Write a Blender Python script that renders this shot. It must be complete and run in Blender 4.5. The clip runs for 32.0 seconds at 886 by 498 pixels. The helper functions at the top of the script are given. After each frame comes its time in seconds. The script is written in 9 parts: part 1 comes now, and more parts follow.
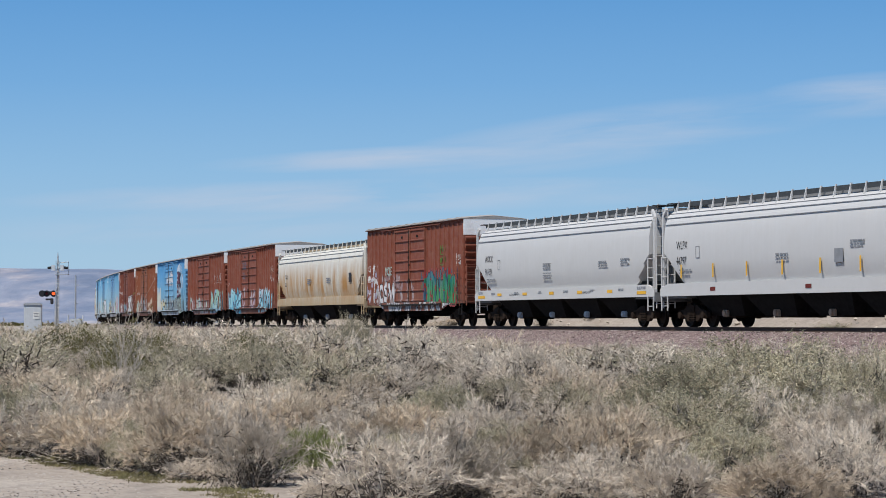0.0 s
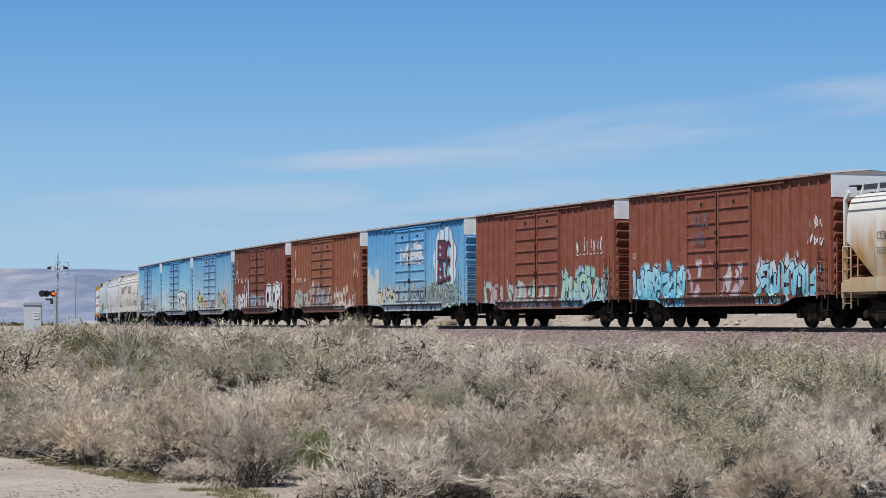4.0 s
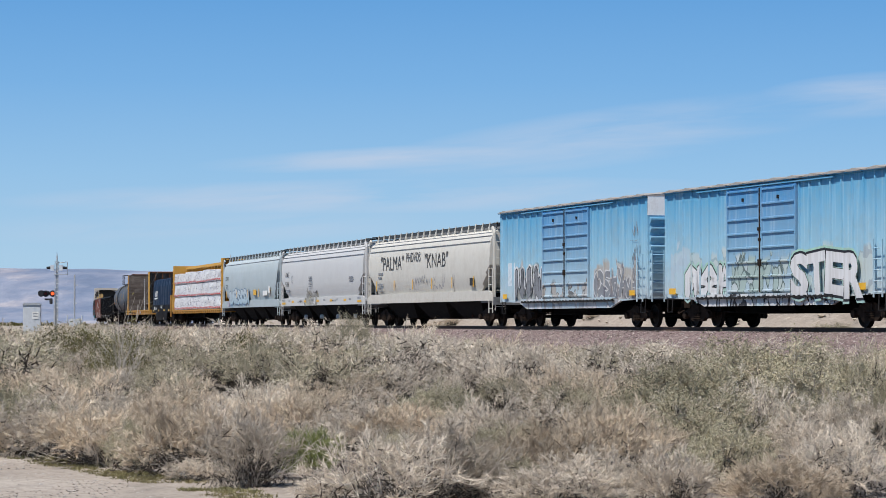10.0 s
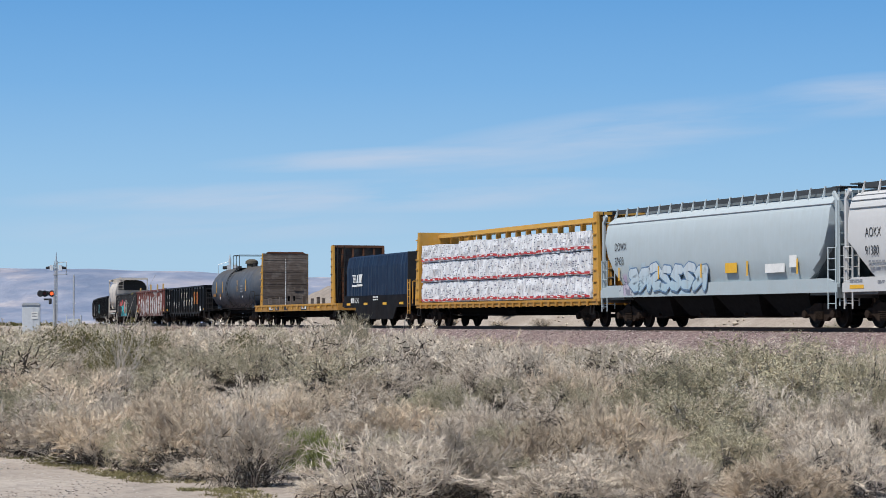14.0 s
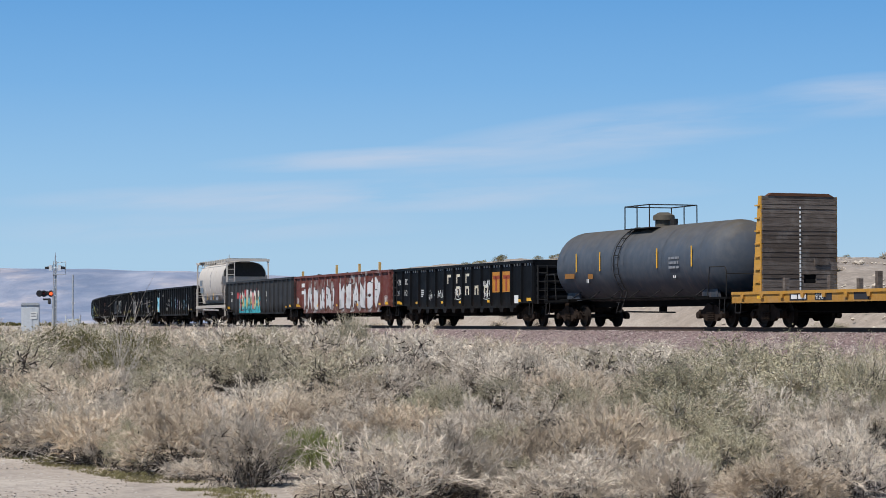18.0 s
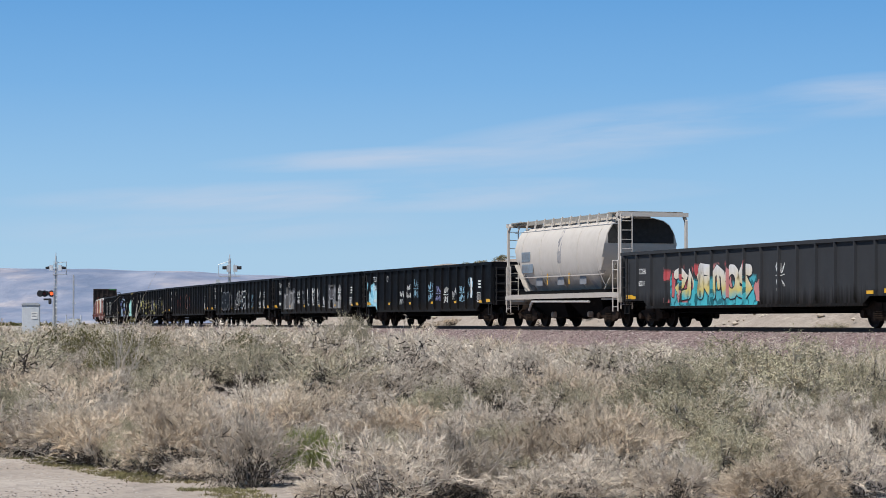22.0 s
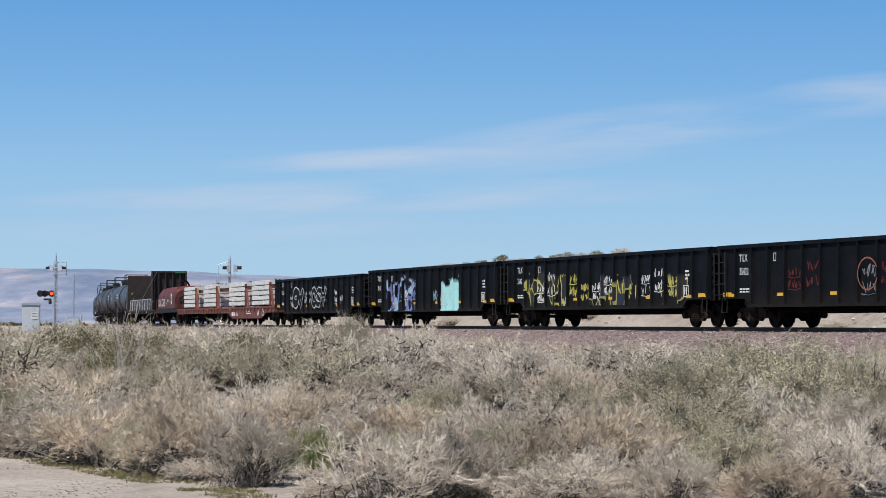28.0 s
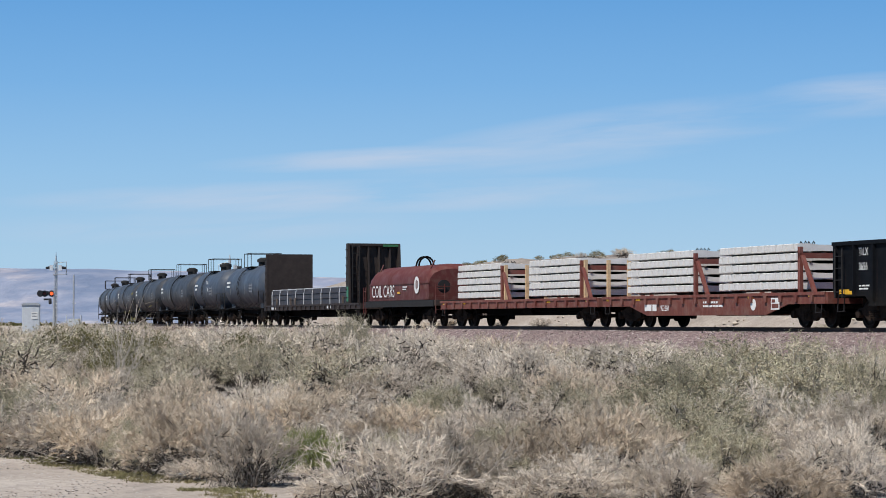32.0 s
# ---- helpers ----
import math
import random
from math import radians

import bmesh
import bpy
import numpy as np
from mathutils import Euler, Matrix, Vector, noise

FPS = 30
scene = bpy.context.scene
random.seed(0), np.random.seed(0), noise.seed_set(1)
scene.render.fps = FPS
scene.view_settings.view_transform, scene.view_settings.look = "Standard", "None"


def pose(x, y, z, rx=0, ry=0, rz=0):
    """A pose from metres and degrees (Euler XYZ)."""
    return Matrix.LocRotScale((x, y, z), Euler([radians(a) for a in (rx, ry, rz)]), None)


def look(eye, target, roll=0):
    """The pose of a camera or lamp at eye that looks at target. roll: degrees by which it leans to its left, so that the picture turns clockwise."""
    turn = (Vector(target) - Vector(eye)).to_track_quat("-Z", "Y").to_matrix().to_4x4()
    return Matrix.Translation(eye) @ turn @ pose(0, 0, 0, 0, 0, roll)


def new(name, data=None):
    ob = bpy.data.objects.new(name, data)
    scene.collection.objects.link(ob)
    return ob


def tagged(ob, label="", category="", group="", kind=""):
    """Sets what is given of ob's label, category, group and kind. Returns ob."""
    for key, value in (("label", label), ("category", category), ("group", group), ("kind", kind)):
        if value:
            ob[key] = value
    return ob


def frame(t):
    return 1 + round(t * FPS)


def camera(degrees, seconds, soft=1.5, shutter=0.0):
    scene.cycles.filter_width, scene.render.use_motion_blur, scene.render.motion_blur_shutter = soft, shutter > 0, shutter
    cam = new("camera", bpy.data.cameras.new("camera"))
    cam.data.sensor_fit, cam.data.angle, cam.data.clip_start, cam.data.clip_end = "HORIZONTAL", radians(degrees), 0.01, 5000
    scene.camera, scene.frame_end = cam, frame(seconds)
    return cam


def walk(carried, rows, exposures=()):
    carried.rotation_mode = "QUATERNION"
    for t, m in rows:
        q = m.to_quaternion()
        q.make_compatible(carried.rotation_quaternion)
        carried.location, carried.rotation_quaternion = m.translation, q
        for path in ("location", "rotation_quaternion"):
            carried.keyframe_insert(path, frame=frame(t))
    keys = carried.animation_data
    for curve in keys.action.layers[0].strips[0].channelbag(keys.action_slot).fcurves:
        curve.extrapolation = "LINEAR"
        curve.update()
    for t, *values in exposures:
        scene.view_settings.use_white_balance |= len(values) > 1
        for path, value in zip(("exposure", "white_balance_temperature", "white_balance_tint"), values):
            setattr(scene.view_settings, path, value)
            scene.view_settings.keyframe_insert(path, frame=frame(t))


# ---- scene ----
cam = camera(21.17, 32.0, soft=0.6)
EYE = (0.0, 0.0, 1.6)


def cam_pose(yaw):
    """The tripod head, tilted up a little; yaw in degrees to the right."""
    return pose(*EYE, 91.768, 0, -yaw)


walk(cam, [(0, cam_pose(0)), (3.5, cam_pose(0)), (5.5, cam_pose(0.021)), (12.5, cam_pose(0.023)), (13.2, cam_pose(0.041)),
           (14.5, cam_pose(0.041)), (16.5, cam_pose(0.062)), (20.5, cam_pose(0.062)), (22.5, cam_pose(0.044)), (32, cam_pose(0.044))],
     exposures=[(0, -0.07), (3, -0.07), (6, 0.04), (32, 0.04)])

# ---- daylight: high clear sun on the viewer's left, thin cirrus ----
SUN_TO = Vector((-0.68, -0.73, 1.48)).normalized()
SUN_EL, SUN_AZ = math.asin(SUN_TO.z), math.atan2(SUN_TO.x, SUN_TO.y)

world = bpy.data.worlds.new("desert_sky")
scene.world = world
world.use_nodes = True


def build_sky():
    nt = world.node_tree
    N, L = nt.nodes, nt.links
    N.clear()
    out, bg = N.new("ShaderNodeOutputWorld"), N.new("ShaderNodeBackground")
    sky = N.new("ShaderNodeTexSky")
    sky.sky_type, sky.sun_disc = "NISHITA", False
    sky.sun_elevation, sky.sun_rotation = SUN_EL, SUN_AZ
    sky.altitude, sky.air_density, sky.dust_density, sky.ozone_density = 1500, 1.0, 0.0, 4.0
    co = N.new("ShaderNodeTexCoord")
    sep = N.new("ShaderNodeSeparateXYZ")
    L.new(co.outputs["Generated"], sep.inputs[0])

    def math_node(op, a, b=None):
        n = N.new("ShaderNodeMath")
        n.operation = op
        for k, v in enumerate((a, b)):
            if v is None:
                continue
            if isinstance(v, (int, float)):
                n.inputs[k].default_value = v
            else:
                L.new(v, n.inputs[k])
        return n.outputs[0]

    # cloud sheets: long streaks in azimuth and elevation
    az = math_node("ARCTAN2", sep.outputs[0], sep.outputs[1])
    el = math_node("ARCSINE", sep.outputs[2])
    comb = N.new("ShaderNodeCombineXYZ")
    L.new(math_node("MULTIPLY", az, 9.0), comb.inputs[0])
    L.new(math_node("MULTIPLY", math_node("SUBTRACT", el, math_node("MULTIPLY", az, 0.07)), 75.0), comb.inputs[1])
    noi = N.new("ShaderNodeTexNoise")
    noi.inputs["Scale"].default_value, noi.inputs["Detail"].default_value, noi.inputs["Roughness"].default_value = 1.3, 5.0, 0.55
    noi.inputs["Distortion"].default_value = 0.4
    L.new(comb.outputs[0], noi.inputs["Vector"])

    def streak(a0, e0, wa, we, slope):
        """A soft lens-shaped patch round azimuth a0 and elevation e0 (radians)."""
        da = math_node("SUBTRACT", az, a0)
        de = math_node("SUBTRACT", math_node("SUBTRACT", el, e0), math_node("MULTIPLY", da, slope))
        u = math_node("MULTIPLY", math_node("DIVIDE", da, wa), math_node("DIVIDE", da, wa))
        v = math_node("MULTIPLY", math_node("DIVIDE", de, we), math_node("DIVIDE", de, we))
        n = N.new("ShaderNodeMath")
        n.operation, n.use_clamp = "SUBTRACT", True
        n.inputs[0].default_value = 1.0
        L.new(math_node("ADD", u, v), n.inputs[1])
        return n.outputs[0]

    total = None
    for a0, e0, wa, we, slope, amp in ((-0.012, 0.0695, 0.095, 0.0055, 0.045, 1.0), (0.07, 0.078, 0.11, 0.013, 0.13, 0.7), (0.175, 0.094, 0.05, 0.010, 0.06, 0.8),
                                       (-0.03, 0.053, 0.16, 0.008, 0.02, 0.9), (-0.10, 0.040, 0.11, 0.008, 0.02, 0.5)):
        s = math_node("MULTIPLY", streak(a0, e0, wa, we, slope), amp)
        total = s if total is None else math_node("MAXIMUM", total, s)
    ramp = N.new("ShaderNodeMapRange")
    ramp.inputs["From Min"].default_value, ramp.inputs["From Max"].default_value = 0.30, 0.62
    L.new(noi.outputs[0], ramp.inputs["Value"])
    cover = math_node("MULTIPLY", math_node("MULTIPLY", total, ramp.outputs[0]), 0.72)
    # clear desert air low over the horizon, the sky model above it
    low = N.new("ShaderNodeValToRGB")
    for k, (at, col) in enumerate(((0.0, (0.405, 0.595, 0.765)), (0.2, (0.385, 0.585, 0.77)), (0.45, (0.29, 0.52, 0.775)), (0.72, (0.19, 0.425, 0.745)), (1.0, (0.125, 0.345, 0.69)))):
        e = low.color_ramp.elements[k] if k < 2 else low.color_ramp.elements.new(at)
        e.position, e.color = at, (*(c / 0.09 for c in col), 1)
    L.new(math_node("DIVIDE", el, 0.14), low.inputs[0])
    rise = N.new("ShaderNodeMapRange")
    rise.inputs["From Min"].default_value, rise.inputs["From Max"].default_value = 0.14, 0.5
    L.new(el, rise.inputs["Value"])
    base = N.new("ShaderNodeMixRGB")
    L.new(rise.outputs[0], base.inputs[0])
    L.new(low.outputs[0], base.inputs[1])
    L.new(sky.outputs[0], base.inputs[2])
    mix = N.new("ShaderNodeMixRGB")
    L.new(cover, mix.inputs[0])
    L.new(base.outputs[0], mix.inputs[1])
    mix.inputs[2].default_value = (0.53 / 0.09, 0.61 / 0.09, 0.75 / 0.09, 1)
    bg.inputs["Strength"].default_value = 0.09
    L.new(mix.outputs[0], bg.inputs["Color"])
    L.new(bg.outputs[0], out.inputs["Surface"])


build_sky()
sun_data = bpy.data.lights.new("sun", "SUN")
sun_data.energy, sun_data.angle, sun_data.color = 4.6, radians(0.53), (1.0, 0.955, 0.89)
sun = new("sun", sun_data)
sun.matrix_world = look(SUN_TO * 300, (0, 0, 0))


# ---- materials ----
def shade(name, build, rough=0.8, metal=0.0):
    """A node material; build(nt, bsdf, obj_coords) wires it."""
    m = bpy.data.materials.new(name)
    m.use_nodes = True
    nt = m.node_tree
    b = nt.nodes["Principled BSDF"]
    b.inputs["Roughness"].default_value, b.inputs["Metallic"].default_value = rough, metal
    b.inputs["Specular IOR Level"].default_value = 0.3
    co = nt.nodes.new("ShaderNodeTexCoord")
    build(nt, b, co.outputs["Object"])
    return m


def noise_tex(nt, vec, scale, detail=4.0, rough=0.55, squash=None):
    if squash:
        mp = nt.nodes.new("ShaderNodeMapping")
        mp.inputs["Scale"].default_value = squash
        nt.links.new(vec, mp.inputs["Vector"])
        vec = mp.outputs[0]
    n = nt.nodes.new("ShaderNodeTexNoise")
    n.inputs["Scale"].default_value, n.inputs["Detail"].default_value, n.inputs["Roughness"].default_value = scale, detail, rough
    nt.links.new(vec, n.inputs["Vector"])
    return n.outputs[0]


def remap(nt, val, lo, hi, a=0.0, b=1.0):
    n = nt.nodes.new("ShaderNodeMapRange")
    for key, v in (("From Min", lo), ("From Max", hi), ("To Min", a), ("To Max", b)):
        n.inputs[key].default_value = v
    nt.links.new(val, n.inputs["Value"])
    return n.outputs[0]


def calc(nt, op, a, b=None, clamp=False):
    n = nt.nodes.new("ShaderNodeMath")
    n.operation, n.use_clamp = op, clamp
    for k, v in enumerate((a, b)):
        if v is None:
            continue
        if isinstance(v, (int, float)):
            n.inputs[k].default_value = v
        else:
            nt.links.new(v, n.inputs[k])
    return n.outputs[0]


def blend(nt, fac, a, b):
    n = nt.nodes.new("ShaderNodeMixRGB")
    for k, v in enumerate((fac, a, b)):
        if isinstance(v, (int, float)):
            n.inputs[k].default_value = v
        elif isinstance(v, tuple):
            n.inputs[k].default_value = (*v[:3], 1)
        else:
            nt.links.new(v, n.inputs[k])
    return n.outputs[0]


def bump(nt, b, height, strength=0.3, dist=0.02):
    n = nt.nodes.new("ShaderNodeBump")
    n.inputs["Strength"].default_value, n.inputs["Distance"].default_value = strength, dist
    nt.links.new(height, n.inputs["Height"])
    nt.links.new(n.outputs[0], b.inputs["Normal"])


def plain(name, col, rough=0.7, metal=0.0, vary=0.25, scale=6.0, gloss=0.3):
    """A painted or bare surface with soft mottling at two sizes."""
    def build(nt, b, co):
        n = calc(nt, "ADD", calc(nt, "MULTIPLY", noise_tex(nt, co, scale), 0.6), calc(nt, "MULTIPLY", noise_tex(nt, co, scale * 9), 0.4))
        f = remap(nt, n, 0.3, 0.7)
        lo = tuple(c * (1 - vary) for c in col)
        hi = tuple(min(c * (1 + vary), 0.95) for c in col)
        nt.links.new(blend(nt, f, lo, hi), b.inputs["Base Color"])
        b.inputs["Specular IOR Level"].default_value = gloss
        bump(nt, b, n, 0.15, 0.01)
    return shade(name, build, rough, metal)


# ---- mesh helpers ----
class Shape:
    """Collects faces for one mesh."""

    def __init__(self):
        self.v, self.f = [], []

    def add(self, verts, faces):
        k = len(self.v)
        self.v += [tuple(p) for p in verts]
        self.f += [tuple(i + k for i in f) for f in faces]
        return self

    def box(self, x0, x1, y0, y1, z0, z1):
        p = [(x, y, z) for x in (x0, x1) for y in (y0, y1) for z in (z0, z1)]
        return self.add(p, [(0, 1, 3, 2), (4, 6, 7, 5), (0, 4, 5, 1), (2, 3, 7, 6), (0, 2, 6, 4), (1, 5, 7, 3)])

    def prism(self, poly, y0, y1, axis="y"):
        """A polygon given in the other two axes, drawn out along an axis."""
        n = len(poly)

        def put(a, b, c):
            return {"y": (a, c, b), "x": (c, a, b), "z": (a, b, c)}[axis]
        v = [put(a, b, y0) for a, b in poly] + [put(a, b, y1) for a, b in poly]
        f = [tuple(range(n)), tuple(range(2 * n - 1, n - 1, -1))] + [(i, i + n, (i + 1) % n + n, (i + 1) % n) for i in range(n)]
        return self.add(v, f)

    def tube(self, pts, r, n=6, r_end=None, caps=True):
        """A round bar along points, tapering to r_end."""
        pts = [Vector(p) for p in pts]
        m, rows = len(pts), []
        for i, p in enumerate(pts):
            d = (pts[min(i + 1, m - 1)] - pts[max(i - 1, 0)]).normalized()
            a = d.orthogonal().normalized() if i == 0 else (rows[-1][1] - d * rows[-1][1].dot(d)).normalized()
            b = d.cross(a)
            rr = r if r_end is None else r + (r_end - r) * i / max(m - 1, 1)
            rows.append(([p + (a * math.cos(t) + b * math.sin(t)) * rr for t in (2 * math.pi * k / n for k in range(n))], a))
        v = [q for row, _ in rows for q in row]
        f = [(i * n + k, i * n + (k + 1) % n, (i + 1) * n + (k + 1) % n, (i + 1) * n + k) for i in range(m - 1) for k in range(n)]
        if caps:
            f += [tuple(range(n - 1, -1, -1)), tuple(range((m - 1) * n, m * n))]
        return self.add(v, f)

    def loft(self, rings, closed=True, caps=True):
        """Skin over rings of equal length."""
        n, m = len(rings[0]), len(rings)
        v = [p for r in rings for p in r]
        f = [(i * n + k, i * n + (k + 1) % n, (i + 1) * n + (k + 1) % n, (i + 1) * n + k) for i in range(m - 1) for k in range(n if closed else n - 1)]
        if caps:
            f += [tuple(range(n - 1, -1, -1)), tuple(range((m - 1) * n, m * n))]
        return self.add(v, f)

    def mesh(self, name, mat, smooth=False):
        me = bpy.data.meshes.new(name)
        me.from_pydata(self.v, [], self.f)
        if mat:
            me.materials.append(mat)
        bm = bmesh.new()
        bm.from_mesh(me)
        bmesh.ops.recalc_face_normals(bm, faces=bm.faces)
        if smooth:
            for f in bm.faces:
                f.smooth = True
            for e in bm.edges:
                if len(e.link_faces) == 2 and e.calc_face_angle(0) > 0.6:
                    e.smooth = False
        bm.to_mesh(me)
        bm.free()
        return me


def part(name, shape, mat, parent, label="", smooth=False, m=None):
    """Links a shape (or a shared mesh) as one object under a thing or a part."""
    me = shape.mesh(name, mat, smooth) if isinstance(shape, Shape) else shape
    ob = new(name, me)
    ob.parent = parent
    if m is not None:
        ob.matrix_basis = m
    if label:
        tagged(ob, label)
    return ob


def thing(name, label, category, group="", m=None):
    ob = new(name)
    if m is not None:
        ob.matrix_basis = m
    return tagged(ob, label, category, group)


def solo(name, shape, mat, label, category="", group="", kind="", smooth=False, m=None):
    ob = new(name, shape.mesh(name, mat, smooth) if isinstance(shape, Shape) else shape)
    if m is not None:
        ob.matrix_basis = m
    return tagged(ob, label, category, group, kind)


# ---- plan of the line: arc length s grows with the train's travel ----
RAIL_Z = 1.42
SPEED = 17.9
BEND_S = (-320.0, -180.0, -90.0, -60.0, -30.0, 0.0, 60.0)
BEND_K = (-0.00087, -0.00085, -0.00087, -0.00099, -0.00101, -0.00057, -0.00057)


def lay_line():
    """Points and headings along the near side of the line, every half metre."""
    s = np.arange(-900.0, 900.0, 0.5)
    k = np.interp(s, BEND_S, BEND_K)
    k[(s < -430) | (s > 60)] = 0
    h = np.concatenate([[0], np.cumsum((k[1:] + k[:-1]) * 0.25)])
    i0 = int(np.argmin(abs(s)))
    h = h - h[i0] + 2.78720
    x, y = np.cumsum(np.sin(h) * 0.5), np.cumsum(np.cos(h) * 0.5)
    x, y = x - x[i0] + 14.431, y - y[i0] + 71.160
    # centre line: 1.5 m to the left of travel
    return s, x + 1.5 * -np.cos(h), y + 1.5 * np.sin(h), h


LINE_S, LINE_X, LINE_Y, LINE_H = lay_line()


def on_line(s, side=0.0):
    """The point at s, side metres to the right of travel (towards the viewer)."""
    x, y, h = (float(np.interp(s, LINE_S, a)) for a in (LINE_X, LINE_Y, LINE_H))
    return Vector((x + side * math.cos(h), y - side * math.sin(h), RAIL_Z)), h


# ---- ground: one sheet from behind the viewer to the far plain ----
CREST_X = (-60.0, -34.0, -20.0, -12.5, -9.8, -8.7, -6.8, -3.5, 4.8, 13.2, 23.2, 32.7, 60.0, 110.0)
CREST_Z = (0.0, 0.0, 0.6, 2.6, 4.0, 4.5, 5.25, 5.7, 6.1, 6.55, 6.6, 6.3, 5.6, 4.0)


def line_gap(x, y):
    """Signed distance from the centre line: positive on the viewer's side; also s there."""
    i = np.argmin((LINE_X[None, :] - np.reshape(x, (-1, 1))) ** 2 + (LINE_Y[None, :] - np.reshape(y, (-1, 1))) ** 2, axis=1)
    h = LINE_H[i]
    d = (np.ravel(x) - LINE_X[i]) * np.cos(h) - (np.ravel(y) - LINE_Y[i]) * np.sin(h)
    return d, LINE_S[i]


def land_z(x, y):
    """Height of the land: flat by the road, a gentle rise to the bank, a sandy hill behind the line."""
    x, y = np.ravel(np.asarray(x, float)), np.ravel(np.asarray(y, float))
    d, s = line_gap(x, y)
    flat = 0.32 * np.clip((y - 28) / 45, 0, 1) * np.clip((900 - y) / 300, 0, 1)
    bank = 0.72 + 0 * x
    near = np.clip((4.5 - np.abs(d)) / 1.8, 0, 1)
    z = flat * (1 - near) + bank * near
    # hill behind the line
    crest = np.interp(x * 175.0 / np.maximum(y, 60), CREST_X, CREST_Z)
    near_k = np.clip(y, 60, 175) / 175.0
    crest = np.where(crest > 1.6, 1.6 + (crest - 1.6) * near_k * (0.80 + 0.20 * near_k), crest)
    order = np.argsort(LINE_X)
    past = y - np.interp(x, LINE_X[order], LINE_Y[order])
    behind = np.clip((past - 12.0) / 46.0, 0, 1) * np.clip((-d - 5.0) / 7.0, 0, 1)
    rise = np.where(d < 0, 1 - (1 - behind) ** 1.5, 0)
    fade = np.clip((420 - y) / 160, 0, 1)
    z = z + (crest - 0.4) * np.clip(rise, 0, 1) * fade * (crest > 0.4)
    return z


def rough_z(x, y):
    z = land_z(x, y)
    d, s = line_gap(x, y)
    out = []
    for a, b, c, g in zip(np.ravel(x), np.ravel(y), z, d):
        n = noise.noise(Vector((a * 0.35, b * 0.35, 0))) * 0.07 + noise.noise(Vector((a * 1.3, b * 1.3, 5))) * 0.035
        if g < -8 and b < 300:
            n += noise.noise(Vector((a * 0.12, b * 0.12, 9))) * 0.22 + noise.noise(Vector((a * 0.45, b * 0.12, 3))) * 0.20 - abs(noise.noise(Vector((a * 0.2, b * 0.05, 7)))) * 0.3 + 0.1
        if b < 27 - a * 0.0 and b > -5:
            n *= 0.35
        out.append(c + n)
    return np.array(out)


def sand_mat():
    def build(nt, b, co):
        big, fine = noise_tex(nt, co, 0.35, 5), noise_tex(nt, co, 9.0, 6, 0.65)
        peb = nt.nodes.new("ShaderNodeTexVoronoi")
        peb.inputs["Scale"].default_value = 14
        nt.links.new(co, peb.inputs["Vector"])
        col = blend(nt, remap(nt, big, 0.35, 0.65), (0.35, 0.295, 0.245), (0.47, 0.41, 0.35))
        col = blend(nt, remap(nt, fine, 0.45, 0.75), col, (0.255, 0.215, 0.18))
        col = blend(nt, remap(nt, noise_tex(nt, co, 1.3, 6, 0.7, (1, 0.45, 1)), 0.52, 0.68, 0, 0.6), col, (0.22, 0.19, 0.165))
        col = blend(nt, remap(nt, peb.outputs["Distance"], 0.05, 0.14, 0.55, 0.0), col, (0.52, 0.49, 0.45))
        # litter mask darkens the ground: leaf litter plus painted shade between shrubs
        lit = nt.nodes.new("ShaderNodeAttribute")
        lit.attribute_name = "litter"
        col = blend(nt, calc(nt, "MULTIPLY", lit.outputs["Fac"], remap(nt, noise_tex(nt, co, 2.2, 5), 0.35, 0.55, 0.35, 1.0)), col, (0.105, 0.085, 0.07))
        nt.links.new(col, b.inputs["Base Color"])
        bump(nt, b, calc(nt, "ADD", fine, calc(nt, "MULTIPLY", peb.outputs["Distance"], -0.8)), 0.35, 0.03)
    return shade("pale_desert_sand", build, 0.95)


def build_ground():
    ys = np.concatenate([np.linspace(-60, 16, 12), np.linspace(18, 130, 140), np.linspace(132, 330, 90), np.geomspace(345, 4700, 26)])
    us = np.linspace(-1, 1, 150)
    us = np.sign(us) * np.abs(us) ** 1.6
    gx, gy = [], []
    for y in ys:
        half = max(60 + abs(y) * 0.55, 60)
        gx.append(us * half), gy.append(np.full(us.shape, y))
    gx, gy = np.array(gx), np.array(gy)
    z = rough_z(gx, gy)
    sh = Shape()
    n = len(us)
    sh.v = list(zip(gx.ravel().tolist(), gy.ravel().tolist(), z.tolist()))
    sh.f = [(i * n + k, i * n + k + 1, (i + 1) * n + k + 1, (i + 1) * n + k) for i in range(len(ys) - 1) for k in range(n - 1)]
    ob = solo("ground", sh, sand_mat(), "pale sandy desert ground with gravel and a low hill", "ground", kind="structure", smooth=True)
    # dead leaf litter among the scrub on the viewer's side of the line, deepened as painted shade in the gaps
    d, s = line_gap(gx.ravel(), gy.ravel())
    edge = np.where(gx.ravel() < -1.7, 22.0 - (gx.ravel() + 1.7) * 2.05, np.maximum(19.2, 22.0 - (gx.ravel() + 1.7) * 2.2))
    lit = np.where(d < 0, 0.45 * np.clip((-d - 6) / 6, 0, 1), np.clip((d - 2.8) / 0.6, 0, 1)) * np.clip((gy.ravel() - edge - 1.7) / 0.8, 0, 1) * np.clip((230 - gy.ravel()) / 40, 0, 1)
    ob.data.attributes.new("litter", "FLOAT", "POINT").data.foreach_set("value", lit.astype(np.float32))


build_ground()


